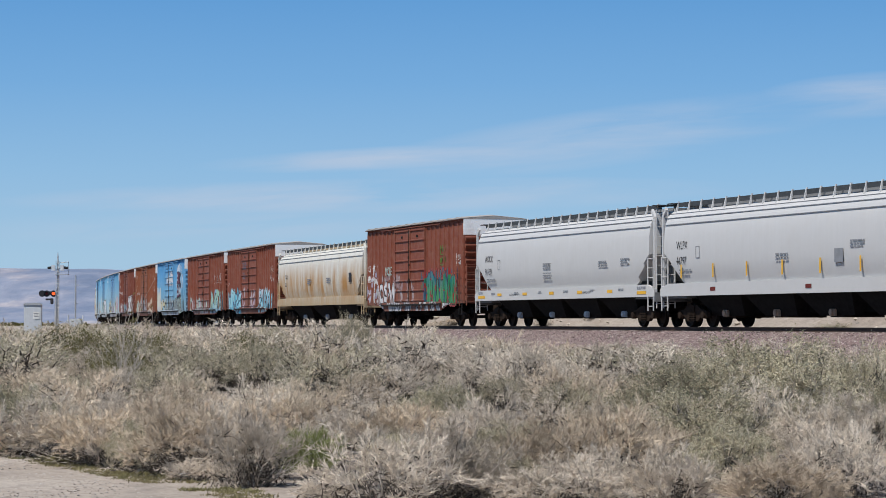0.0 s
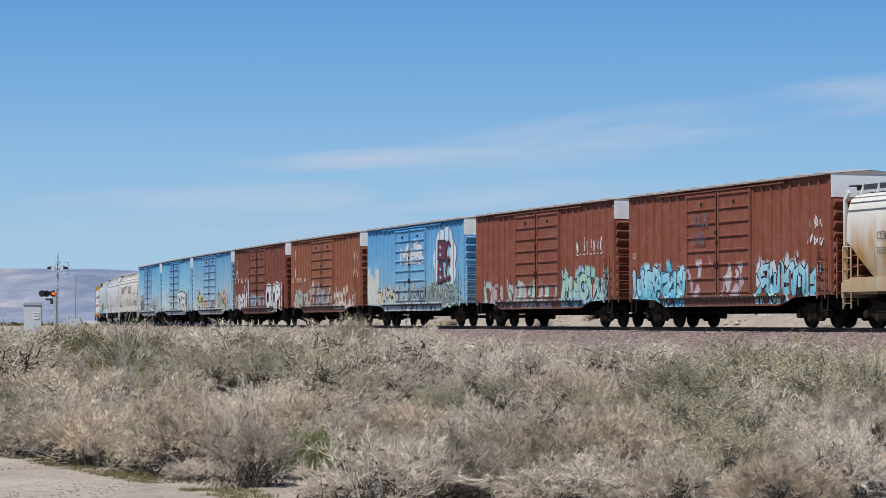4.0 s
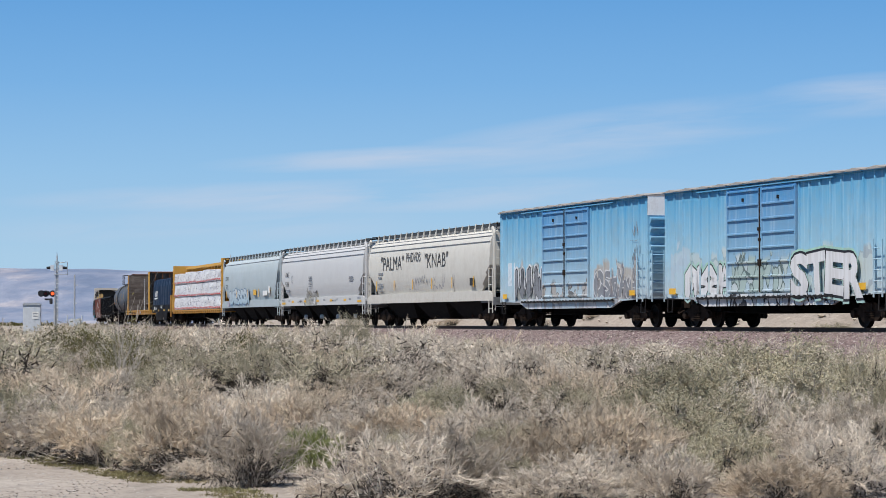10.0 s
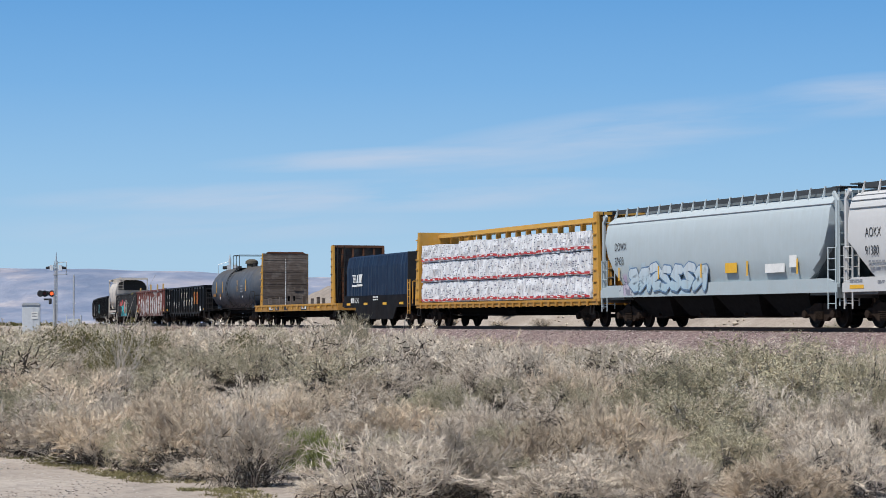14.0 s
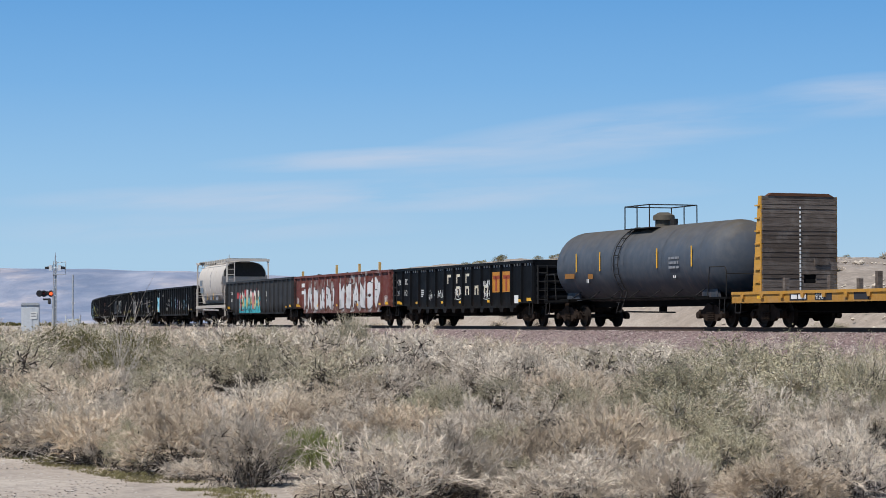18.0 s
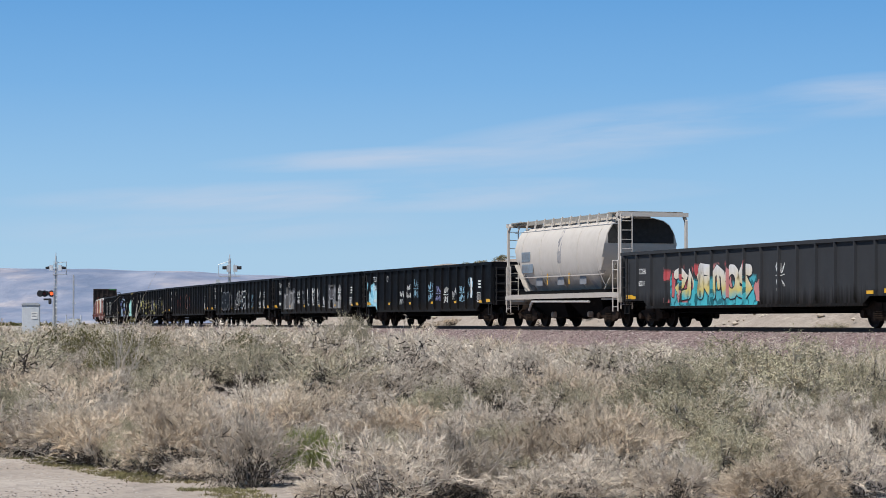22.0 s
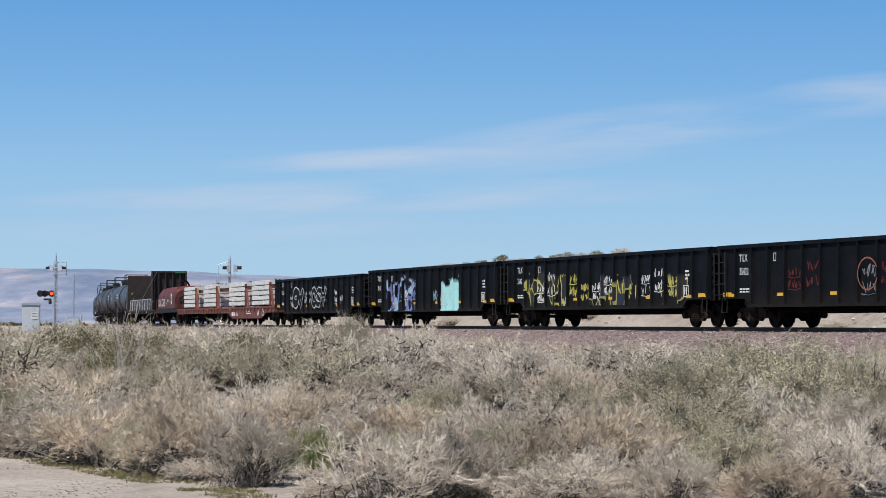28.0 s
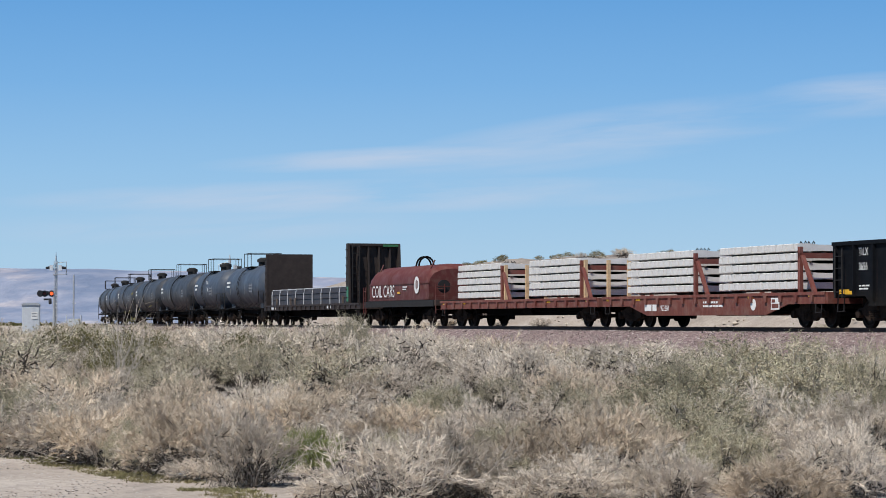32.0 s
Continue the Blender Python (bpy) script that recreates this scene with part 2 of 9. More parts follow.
def ballast_mat():
    def build(nt, b, co):
        v = nt.nodes.new("ShaderNodeTexVoronoi")
        v.inputs["Scale"].default_value = 15
        nt.links.new(co, v.inputs["Vector"])
        sep = nt.nodes.new("ShaderNodeSeparateColor")
        nt.links.new(v.outputs["Color"], sep.inputs[0])
        col = blend(nt, sep.outputs[0], (0.11, 0.075, 0.075), (0.30, 0.21, 0.20))
        col = blend(nt, remap(nt, sep.outputs[1], 0.9, 0.95), col, (0.5, 0.45, 0.42))
        col = blend(nt, remap(nt, noise_tex(nt, co, 0.6), 0.4, 0.7, 0, 0.5), col, (0.24, 0.2, 0.17))
        nt.links.new(col, b.inputs["Base Color"])
        bump(nt, b, v.outputs["Distance"], 1.0, 0.05)
    return shade("purple_grey_ballast", build, 0.95)


BALLAST = ballast_mat()
RUST_RAIL = plain("rusty_rail_steel", (0.075, 0.05, 0.04), 0.7, 0.3)
CREOSOTE = plain("dark_sleeper_timber", (0.07, 0.058, 0.05), 0.9)


def along(shape, profile, s0, s1, step, jitter=0.0):
    """Draws an open profile of (side, height above rail) along the line."""
    rings = []
    rng = random.Random(5)
    for s in np.arange(s0, s1 + 0.01, step):
        p, h = on_line(s)
        r = Vector((math.cos(h), -math.sin(h), 0))
        rings.append([p + r * (a + rng.uniform(-jitter, jitter)) + Vector((0, 0, b + rng.uniform(-jitter, jitter))) for a, b in profile])
    return shape.loft(rings, closed=False, caps=False)


def build_track():
    bed = along(Shape(), [(-5.2, -1.1), (-3.0, -0.35), (-1.75, -0.165), (-0.6, -0.17), (0.6, -0.17), (1.75, -0.165), (2.3, -0.33), (3.2, -0.62), (5.6, -1.25)], -620, 240, 0.5, 0.03)
    solo("trackbed", bed, BALLAST, "bank of crushed purple-grey ballast under the rails", "ballast", kind="structure")
    for k, side in enumerate((-0.72, 0.72)):
        prof = [(side - 0.07, -0.165), (side - 0.07, -0.145), (side - 0.012, -0.12), (side - 0.012, -0.04), (side - 0.036, -0.03), (side - 0.036, 0.0),
                (side + 0.036, 0.0), (side + 0.036, -0.03), (side + 0.012, -0.04), (side + 0.012, -0.12), (side + 0.07, -0.145), (side + 0.07, -0.165)]
        solo("rail", along(Shape(), prof, -620, 240, 4), RUST_RAIL, "long rusty brown steel rail on timber sleepers", "rail", group="rails", kind="structure")
    ties = Shape()
    for s in np.arange(-160, 60, 0.55):
        p, h = on_line(s)
        t, r = Vector((math.sin(h), math.cos(h), 0)), Vector((math.cos(h), -math.sin(h), 0))
        c = [p + t * a + r * b + Vector((0, 0, z)) for a in (-0.11, 0.11) for b in (-1.3, 1.3) for z in (-0.3, -0.155)]
        ties.add(c, [(0, 1, 3, 2), (4, 6, 7, 5), (0, 4, 5, 1), (2, 3, 7, 6), (1, 5, 7, 3)])
    solo("sleepers", ties, CREOSOTE, "dark weathered timber sleepers set in ballast", "sleepers", kind="stuff")


build_track()


def build_mountains():
    def mat(nt, b, co):
        n = noise_tex(nt, co, 0.011, 6, 0.58, (1, 0.3, 3.2))
        m = noise_tex(nt, co, 0.0045, 7, 0.60, (1, 0.3, 5.5))
        f = noise_tex(nt, co, 0.03, 4, 0.5, (1, 0.3, 2.0))
        # distance haze is mixed into the rock's blue-grey colours
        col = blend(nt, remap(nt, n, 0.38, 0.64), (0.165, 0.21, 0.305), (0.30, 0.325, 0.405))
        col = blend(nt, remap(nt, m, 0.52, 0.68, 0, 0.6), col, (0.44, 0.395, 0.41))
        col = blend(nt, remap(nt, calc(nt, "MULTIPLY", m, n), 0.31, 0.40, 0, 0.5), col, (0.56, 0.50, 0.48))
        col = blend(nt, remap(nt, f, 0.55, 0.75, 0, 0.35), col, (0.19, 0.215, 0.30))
        nt.links.new(col, b.inputs["Base Color"])
        bump(nt, b, n, 0.5, 25)
    hazy = shade("haze_tinted_mountain_rock", mat, 1.0)
    for nm, dist, px, pz, depth, seed in (("far_mountains", 4300, (-1900, -1200, -803, -640, -440, -225, -60, 20, 160, 500, 1300), (70, 85, 99, 98, 92, 82, 80, 68, 60, 55, 48), 900, 3),
                                          ("far_foothills", 3600, (-1700, -900, -670, -520, -380, -200, 100, 1000), (14, 20, 26, 18, 12, 16, 8, 6), 500, 7)):
        sh = Shape()
        xs = np.linspace(px[0], px[-1], 260)
        rows = 9
        for j in range(rows):
            f = j / (rows - 1)
            for x in xs:
                top = float(np.interp(x, px, pz))
                prof = math.sin(f * math.pi * 0.5) ** 1.2 if f < 0.99 else 1.0
                rug = noise.fractal(Vector((x * 0.006, f * 3, seed)), 1.0, 2.0, 5)
                gul = noise.noise(Vector((x * 0.02, f * 0.6, seed + 4)))
                z = top * prof + (rug * top * 0.10 + gul * top * 0.06) * math.sin(f * math.pi) + (noise.noise(Vector((x * 0.012, 1, seed))) * 1.6 if j == rows - 1 else 0)
                sh.v.append((x, dist - depth * (1 - f) + gul * 60 * math.sin(f * math.pi), z - (6 if j == 0 else 0)))
        n = len(xs)
        sh.f = [(i * n + k, i * n + k + 1, (i + 1) * n + k + 1, (i + 1) * n + k) for i in range(rows - 1) for k in range(n - 1)]
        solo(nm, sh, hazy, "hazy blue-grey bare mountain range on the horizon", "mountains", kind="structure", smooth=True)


build_mountains()


# ---- paints of the freight cars (x along the car, z up from the rail) ----
def paint(name, stops, streak=0.3, rust=0.3, dust=0.25, rough=0.55, graffiti=(), rust_from_top=0.0, low=0.8, seed=0.0, gloss=0.3):
    """Faded car paint. stops: (height, colour) pairs; graffiti: sprayed zones (x0, x1, z0, z1, fill, second fill, outline, letter width, cover, seed)."""
    def build(nt, b, co):
        sep = nt.nodes.new("ShaderNodeSeparateXYZ")
        nt.links.new(co, sep.inputs[0])
        x, z = sep.outputs[0], sep.outputs[2]
        off = nt.nodes.new("ShaderNodeMapping")
        off.inputs["Location"].default_value = (seed * 7.3, seed * 3.1, 0)
        nt.links.new(co, off.inputs["Vector"])
        sco = off.outputs[0]
        big = noise_tex(nt, sco, 0.9, 5)
        strk = noise_tex(nt, sco, 1.0, 5, 0.6, (7.0, 1.0, 0.35))
        fine = noise_tex(nt, sco, 14.0, 4)
        col = None
        zz = calc(nt, "ADD", z, calc(nt, "MULTIPLY", calc(nt, "SUBTRACT", strk, 0.5), 1.2))
        for (h0, c0), (h1, c1) in zip(stops, stops[1:]):
            col = blend(nt, remap(nt, zz, h0, h1), c0 if col is None else col, c1)
        if col is None:
            col = blend(nt, 0.0, stops[0][1], stops[0][1])
        # long vertical fading streaks and mottling
        col = blend(nt, remap(nt, strk, 0.5, 0.75, 0, streak), col, tuple(min(0.85, c * 1.55 + 0.06) for c in stops[0][1]))
        col = blend(nt, remap(nt, big, 0.5, 0.75, 0, streak), col, tuple(c * 0.62 for c in stops[0][1]))
        # rust: runs, and spots near the foot or the eaves
        rn = calc(nt, "ADD", calc(nt, "MULTIPLY", strk, 0.6), calc(nt, "MULTIPLY", fine, 0.4))
        foot = remap(nt, z, low, low + 2.2, 0.12, 0.0)
        col = blend(nt, remap(nt, calc(nt, "ADD", rn, foot), 0.60, 0.72, 0, rust), col, (0.22, 0.10, 0.045))
        if rust_from_top:
            belt = calc(nt, "MULTIPLY", remap(nt, z, 1.3, 2.0, 0.35, 1.0), remap(nt, z, 2.4, 3.7, 1.0, 0.0))
            run = calc(nt, "MULTIPLY", belt, remap(nt, noise_tex(nt, sco, 1.0, 4, 0.6, (1.6, 1, 0.3)), 0.36, 0.62))
            col = blend(nt, calc(nt, "MULTIPLY", run, rust_from_top), col, (0.42, 0.22, 0.07))
        # sprayed graffiti
        wob = noise_tex(nt, sco, 1.1, 3)
        for x0, x1, z0, z1, fa, fb, edge, wide, cover, sd in graffiti:
            zone = nt.nodes.new("ShaderNodeMapping")
            zone.inputs["Location"].default_value = (sd * 5.17 - x0 / wide, 0, sd - z0 / (wide * 1.9))
            zone.inputs["Scale"].default_value = (1 / wide, 0.0, 1 / (wide * 1.9))
            nt.links.new(co, zone.inputs["Vector"])
            warp = nt.nodes.new("ShaderNodeTexNoise")
            warp.inputs["Scale"].default_value, warp.inputs["Detail"].default_value = 1.3, 2.0
            nt.links.new(zone.outputs[0], warp.inputs["Vector"])
            vec = nt.nodes.new("ShaderNodeVectorMath")
            vec.operation = "MULTIPLY_ADD"
            nt.links.new(warp.outputs["Color"], vec.inputs[0])
            vec.inputs[1].default_value = (1.0, 0.0, 0.9)
            nt.links.new(zone.outputs[0], vec.inputs[2])
            cell, rim = nt.nodes.new("ShaderNodeTexVoronoi"), nt.nodes.new("ShaderNodeTexVoronoi")
            rim.feature = "DISTANCE_TO_EDGE"
            for v in (cell, rim):
                v.inputs["Scale"].default_value = 1.15
                nt.links.new(vec.outputs[0], v.inputs["Vector"])
            pick = nt.nodes.new("ShaderNodeSeparateColor")
            nt.links.new(cell.outputs["Color"], pick.inputs[0])
            inside = calc(nt, "MULTIPLY", calc(nt, "GREATER_THAN", x, x0), calc(nt, "LESS_THAN", x, x1))
            top = calc(nt, "ADD", z, calc(nt, "MULTIPLY", calc(nt, "SUBTRACT", calc(nt, "ADD", calc(nt, "MULTIPLY", wob, 0.6), calc(nt, "MULTIPLY", pick.outputs[2], 0.4)), 0.5), (z1 - z0) * 0.9))
            inside = calc(nt, "MULTIPLY", inside, remap(nt, top, z1 - 0.12, z1 + 0.03, 1, 0))
            inside = calc(nt, "MULTIPLY", inside, calc(nt, "GREATER_THAN", z, z0))
            inside = calc(nt, "MULTIPLY", inside, calc(nt, "LESS_THAN", pick.outputs[0], cover))
            inside = calc(nt, "MULTIPLY", inside, remap(nt, fine, 0.25, 0.42, 0.75, 1.0))
            tint = blend(nt, calc(nt, "GREATER_THAN", pick.outputs[1], 0.55), fa, fb)
            tint = blend(nt, remap(nt, wob, 0.45, 0.6), tint, blend(nt, 0.5, tint, fb))
            tint = blend(nt, calc(nt, "LESS_THAN", rim.outputs["Distance"], 0.055), tint, edge)
            col = blend(nt, inside, col, tint)
        col = blend(nt, remap(nt, noise_tex(nt, sco, 3.0, 6), 0.45, 0.75, 0, dust), col, (0.36, 0.31, 0.25))
        nt.links.new(col, b.inputs["Base Color"])
        b.inputs["Specular IOR Level"].default_value = gloss
        nt.links.new(remap(nt, big, 0.3, 0.7, rough, rough + 0.25), b.inputs["Roughness"])
        bump(nt, b, calc(nt, "ADD", big, calc(nt, "MULTIPLY", fine, 0.15)), 0.12, 0.03)
    return shade(name, build, rough)


GEAR_RUST = plain("rusty_cast_steel", (0.030, 0.021, 0.016), 0.9, 0.0, 0.5, gloss=0.08)
TREAD = plain("worn_wheel_steel", (0.018, 0.014, 0.012), 0.7, 0.0, 0.4, gloss=0.12)
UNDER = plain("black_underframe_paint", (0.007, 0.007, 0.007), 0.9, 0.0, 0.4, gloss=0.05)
DARK = plain("dark_grey_steel", (0.026, 0.025, 0.025), 0.75, gloss=0.15)
WHITE_INK = plain("white_stencil_paint", (0.72, 0.72, 0.70), 0.7, 0, 0.12)
BLACK_INK = plain("black_stencil_paint", (0.03, 0.03, 0.035), 0.7, 0, 0.2)
GREY_INK = plain("grey_stencil_paint", (0.22, 0.23, 0.25), 0.7, 0, 0.2)
YELLOW_INK = plain("yellow_reflector_strip", (0.72, 0.40, 0.03), 0.5, 0, 0.12)
BLUE_INK = plain("pale_blue_spray", (0.30, 0.52, 0.66), 0.7, 0, 0.25)
YELLOW_SPRAY = plain("yellow_spray", (0.62, 0.55, 0.12), 0.7, 0, 0.25)
PINK_SPRAY = plain("red_spray", (0.13, 0.022, 0.016), 0.7, 0, 0.25)
LILAC_SPRAY = plain("lilac_spray", (0.32, 0.33, 0.55), 0.7, 0, 0.25)


# ---- lettering, bars and sprayed tags on a car's side ----
def lettering(txt, size, x, z, mat, parent, y=-1.56, name="lettering", squeeze=0.8, label=""):
    cu = bpy.data.curves.new(name, "FONT")
    cu.body, cu.size = txt, size
    tmp = bpy.data.objects.new(name, cu)
    me = bpy.data.meshes.new_from_object(tmp)
    bpy.data.objects.remove(tmp)
    me.transform(Matrix.Translation((x, y, z)) @ Matrix.Rotation(math.pi / 2, 4, "X") @ Matrix.Diagonal((squeeze, 1, 1, 1)))
    me.materials.clear()
    me.materials.append(mat)
    return part(name, me, None, parent, label)


def bars(rows, mat, parent, y=-1.56, name="stencil_lines", label=""):
    """Small unreadable stencil lines as thin plates: (x0, x1, z0, z1)."""
    sh = Shape()
    for x0, x1, z0, z1 in rows:
        sh.box(x0, x1, y - 0.003, y + 0.003, z0, z1)
    return part(name, sh, mat, parent, label)


def text_block(rng, x, z, w, n, mat, parent, y=-1.56, h=0.05):
    rows = []
    for k in range(n):
        a = x
        while a < x + w * rng.uniform(0.7, 1.0):
            b = a + rng.uniform(0.08, 0.3)
            rows.append((a, min(b, x + w), z - k * h * 1.9, z - k * h * 1.9 + h))
            a = b + 0.05
    bars(rows, mat, parent, y, "small_print")


def ribbon(sh, pts, w, y):
    """A flat sprayed stroke in the plane of the side."""
    v, f = [], []
    for i, (px, pz) in enumerate(pts):
        a, b = pts[max(i - 1, 0)], pts[min(i + 1, len(pts) - 1)]
        d = Vector((b[0] - a[0], b[1] - a[1]))
        d = d.normalized() if d.length > 1e-6 else Vector((1, 0))
        for sgn in (-1, 1):
            v.append((px - d.y * sgn * w / 2, y, pz + d.x * sgn * w / 2))
    f = [(2 * i, 2 * i + 1, 2 * i + 3, 2 * i + 2) for i in range(len(pts) - 1)]
    sh.add(v, f)


def tag(rng, x0, x1, z0, z1, mat, parent, y=-1.5, w=0.035, loops=4, label="sprayed scribble"):
    """One scribbled tag: uneven hand-drawn signs in one or two lines, with a tail."""
    sh = Shape()
    lines = 1 if z1 - z0 < 0.8 * (x1 - x0) or loops < 3 else 2
    lh = (z1 - z0) / lines
    for k in range(lines):
        n = max(2, min(6, round((x1 - x0) / lh * 1.7)))
        cw, base = (x1 - x0) / n, z1 - lh * (k + 1)
        for g in range(n):
            tall, low = rng.uniform(0.7, 1.0), rng.uniform(0.0, 0.15)
            way = [Vector((rng.uniform(0.0, 0.4), low + tall * rng.uniform(0.6, 1.0)))]
            for j in range(rng.choice((3, 4, 4, 5))):
                way.append(Vector((rng.uniform(0.0, 1.05), low + (tall * rng.uniform(0.0, 0.3) if j % 2 == 0 else tall * rng.uniform(0.55, 1.0)))))
            pts = []
            for j in range(len(way) - 1):
                p0, p1, p2, p3 = way[max(j - 1, 0)], way[j], way[j + 1], way[min(j + 2, len(way) - 1)]
                for t in (0.0, 0.25, 0.5, 0.75):
                    q = 0.5 * (2 * p1 + (p2 - p0) * t + (2 * p0 - 5 * p1 + 4 * p2 - p3) * t * t + (3 * p1 - p0 - 3 * p2 + p3) * t ** 3)
                    pts.append(q)
            pts.append(way[-1])
            lean = 0.12 * lh
            ribbon(sh, [(x0 + cw * (g + 0.92 * q.x) + lean * q.y, base + lh * 0.92 * q.y) for q in pts], w * 0.85 * rng.uniform(0.8, 1.2), y - 0.0005 * g)
        if rng.random() < 0.4:
            ribbon(sh, [(x0, base + 0.02), (x0 + 0.5 * (x1 - x0), base - 0.02), (x1, base + 0.04)], w * 0.6, y - 0.004)
    return part("graffiti_tag", sh, mat, parent, label)


def spray_fade(name, stops):
    """Spray paint that fades from colour to colour up the car's side: (height, colour) stops."""
    def build(nt, b, co):
        sep = nt.nodes.new("ShaderNodeSeparateXYZ")
        nt.links.new(co, sep.inputs[0])
        z = calc(nt, "ADD", sep.outputs[2], calc(nt, "MULTIPLY", calc(nt, "SUBTRACT", noise_tex(nt, co, 2.2, 3), 0.5), 0.5))
        col = None
        for (h0, c0), (h1, c1) in zip(stops, stops[1:]):
            col = blend(nt, remap(nt, z, h0, h1), c0 if col is None else col, c1)
        if col is None:
            col = blend(nt, 0.0, stops[0][1], stops[0][1])
        grime = noise_tex(nt, co, 1.0, 5, 0.6, (6.0, 1.0, 0.5))
        col = blend(nt, remap(nt, grime, 0.45, 0.75, 0, 0.45), col, (0.34, 0.31, 0.28))
        nt.links.new(col, b.inputs["Base Color"])
    return shade(name, build, 0.6)


def piece(rng, x0, x1, z0, z1, n, fill, edge, parent, halo=None, y=-1.50, fat=0.30, label="sprayed bubble graffiti"):
    """A row of fat abstract sprayed forms with outlines."""
    layers = [Shape(), Shape(), Shape()]
    wl = (x1 - x0) / n

    def stroke(pts, w):
        for sh, grow, dy in zip(layers, (0.30, 0.10, 0.0), (0.0, 0.004, 0.008)):
            ww = w + grow
            ribbon(sh, pts, ww, y - dy)
            for px, pz in (pts[0], pts[-1]):
                ring = [(px + ww / 2 * math.cos(a), y - dy - 0.0005, pz + ww / 2 * math.sin(a)) for a in (2 * math.pi * k / 8 for k in range(8))]
                sh.add(ring, [tuple(range(8))])
    for k in range(n):
        a, h = x0 + k * wl, (z1 - z0) * rng.uniform(0.82, 1.0)
        b = z0 + rng.uniform(0, 0.06)
        w, lean = wl * fat * rng.uniform(1.0, 1.3), rng.uniform(-0.10, 0.16) * wl

        fx, fz = rng.random() < 0.5, rng.random() < 0.6

        def at(u, v, fx=fx, fz=fz):
            u, v = (1 - u if fx else u), (1 - v if fz else v)
            return (a + wl * (0.06 + 0.88 * u) + lean * v, b + w / 2 + (h - w) * v)
        form = rng.randrange(6)
        arc = [at(0.5 + 0.5 * math.cos(t), 0.5 + 0.5 * math.sin(t)) for t in np.linspace(0.4, 5.9, 12)]
        if form == 0:
            stroke(arc, w)
        elif form == 1:
            stroke([at(0, 0), at(0.02, 0.5), at(0, 1)], w), stroke([at(0, 1), at(0.7, 0.95), at(0.95, 0.72), at(0.7, 0.5), at(0.1, 0.46)], w * 0.9), stroke([at(0.4, 0.45), at(1, 0)], w)
        elif form == 2:
            stroke([at(1, 0.9), at(0.5, 1), at(0.05, 0.78), at(0.4, 0.52), at(0.95, 0.3), at(0.6, 0.02), at(0, 0.08)], w)
        elif form == 3:
            stroke([at(0, 0), at(0.1, 1), at(0.5, 0.35), at(0.95, 1), at(1, 0)], w * 0.9)
        elif form == 4:
            stroke([at(0, 1), at(0.05, 0.25), at(0.45, 0), at(0.9, 0.2), at(1, 1)], w), stroke([at(0.5, 0.1), at(0.52, 0.7)], w * 0.6)
        else:
            stroke([at(0, 0), at(0.45, 1), at(1, 0)], w), stroke([at(0.25, 0.38), at(0.8, 0.36)], w * 0.6)
    if halo:
        part("graffiti_halo", layers[0], halo, parent)
    part("graffiti_outline", layers[1], edge, parent)
    return part("graffiti_piece", layers[2], fill, parent, label)


def bubble_word(word, x0, x1, z0, z1, fill, edge, parent, halo=None, y=-1.56, seed=1, fat=0.07, label="sprayed bubble letters"):
    """Fat sprayed letters that touch: a soft halo, a dark outline and the fill, one on another."""
    rng = random.Random(seed)
    wl = (x1 - x0) / len(word)
    tilt = [(rng.uniform(-0.10, 0.10), rng.uniform(0.92, 1.06), rng.uniform(-0.05, 0.05)) for _ in word]
    for name, grow, dy, mat in (("graffiti_halo", 0.16, 0.0, halo), ("graffiti_outline", 0.085, 0.004, edge), ("graffiti_letters", 0.0, 0.008, fill)):
        if mat is None:
            continue
        sh = Shape()
        for k, ch in enumerate(word):
            cu = bpy.data.curves.new(name, "FONT")
            cu.body, cu.size, cu.offset, cu.resolution_u = ch, 1.0, fat * 0.55, 3
            tmp = bpy.data.objects.new(name, cu)
            me = bpy.data.meshes.new_from_object(tmp)
            bpy.data.objects.remove(tmp)
            co = np.array([v.co[:2] for v in me.vertices])
            lo, hi = co.min(0), co.max(0)
            turn, tall, drop = tilt[k]
            w, h = wl * 1.04 + 2 * grow * 0.55, (z1 - z0) * tall + 2 * grow
            u = (co - (lo + hi) / 2) / (hi - lo) * np.array([w, h])
            cx, cz = x0 + wl * (k + 0.5), (z0 + z1) / 2 + drop
            sh.add([(cx + a * math.cos(turn) - b * math.sin(turn), y - dy - 0.0006 * k, cz + a * math.sin(turn) + b * math.cos(turn)) for a, b in u], [tuple(p.vertices) for p in me.polygons])
            bpy.data.meshes.remove(me)
        part(name, sh, mat, parent, label if mat is fill else "")


BUBBLE_WHITE = spray_fade("white_spray_fill", ((0.8, (0.52, 0.52, 0.53)), (1.6, (0.66, 0.66, 0.67))))
SPRAY_BLACK = plain("black_spray", (0.02, 0.02, 0.025), 0.6, 0, 0.2)
SPRAY_GREEN = spray_fade("green_spray_fill", ((0.9, (0.02, 0.16, 0.06)), (1.6, (0.03, 0.27, 0.09)), (2.4, (0.02, 0.16, 0.20))))
SPRAY_RED = spray_fade("red_spray_fill", ((0.9, (0.26, 0.03, 0.03)), (2.4, (0.34, 0.04, 0.04))))
SPRAY_TEAL = spray_fade("turquoise_yellow_white_fill", ((1.05, (0.06, 0.42, 0.48)), (1.35, (0.62, 0.50, 0.14)), (1.85, (0.66, 0.60, 0.50)), (2.2, (0.68, 0.68, 0.68))))
SPRAY_CYAN = spray_fade("cyan_spray_fill", ((0.9, (0.08, 0.40, 0.56)), (2.2, (0.32, 0.60, 0.70))))
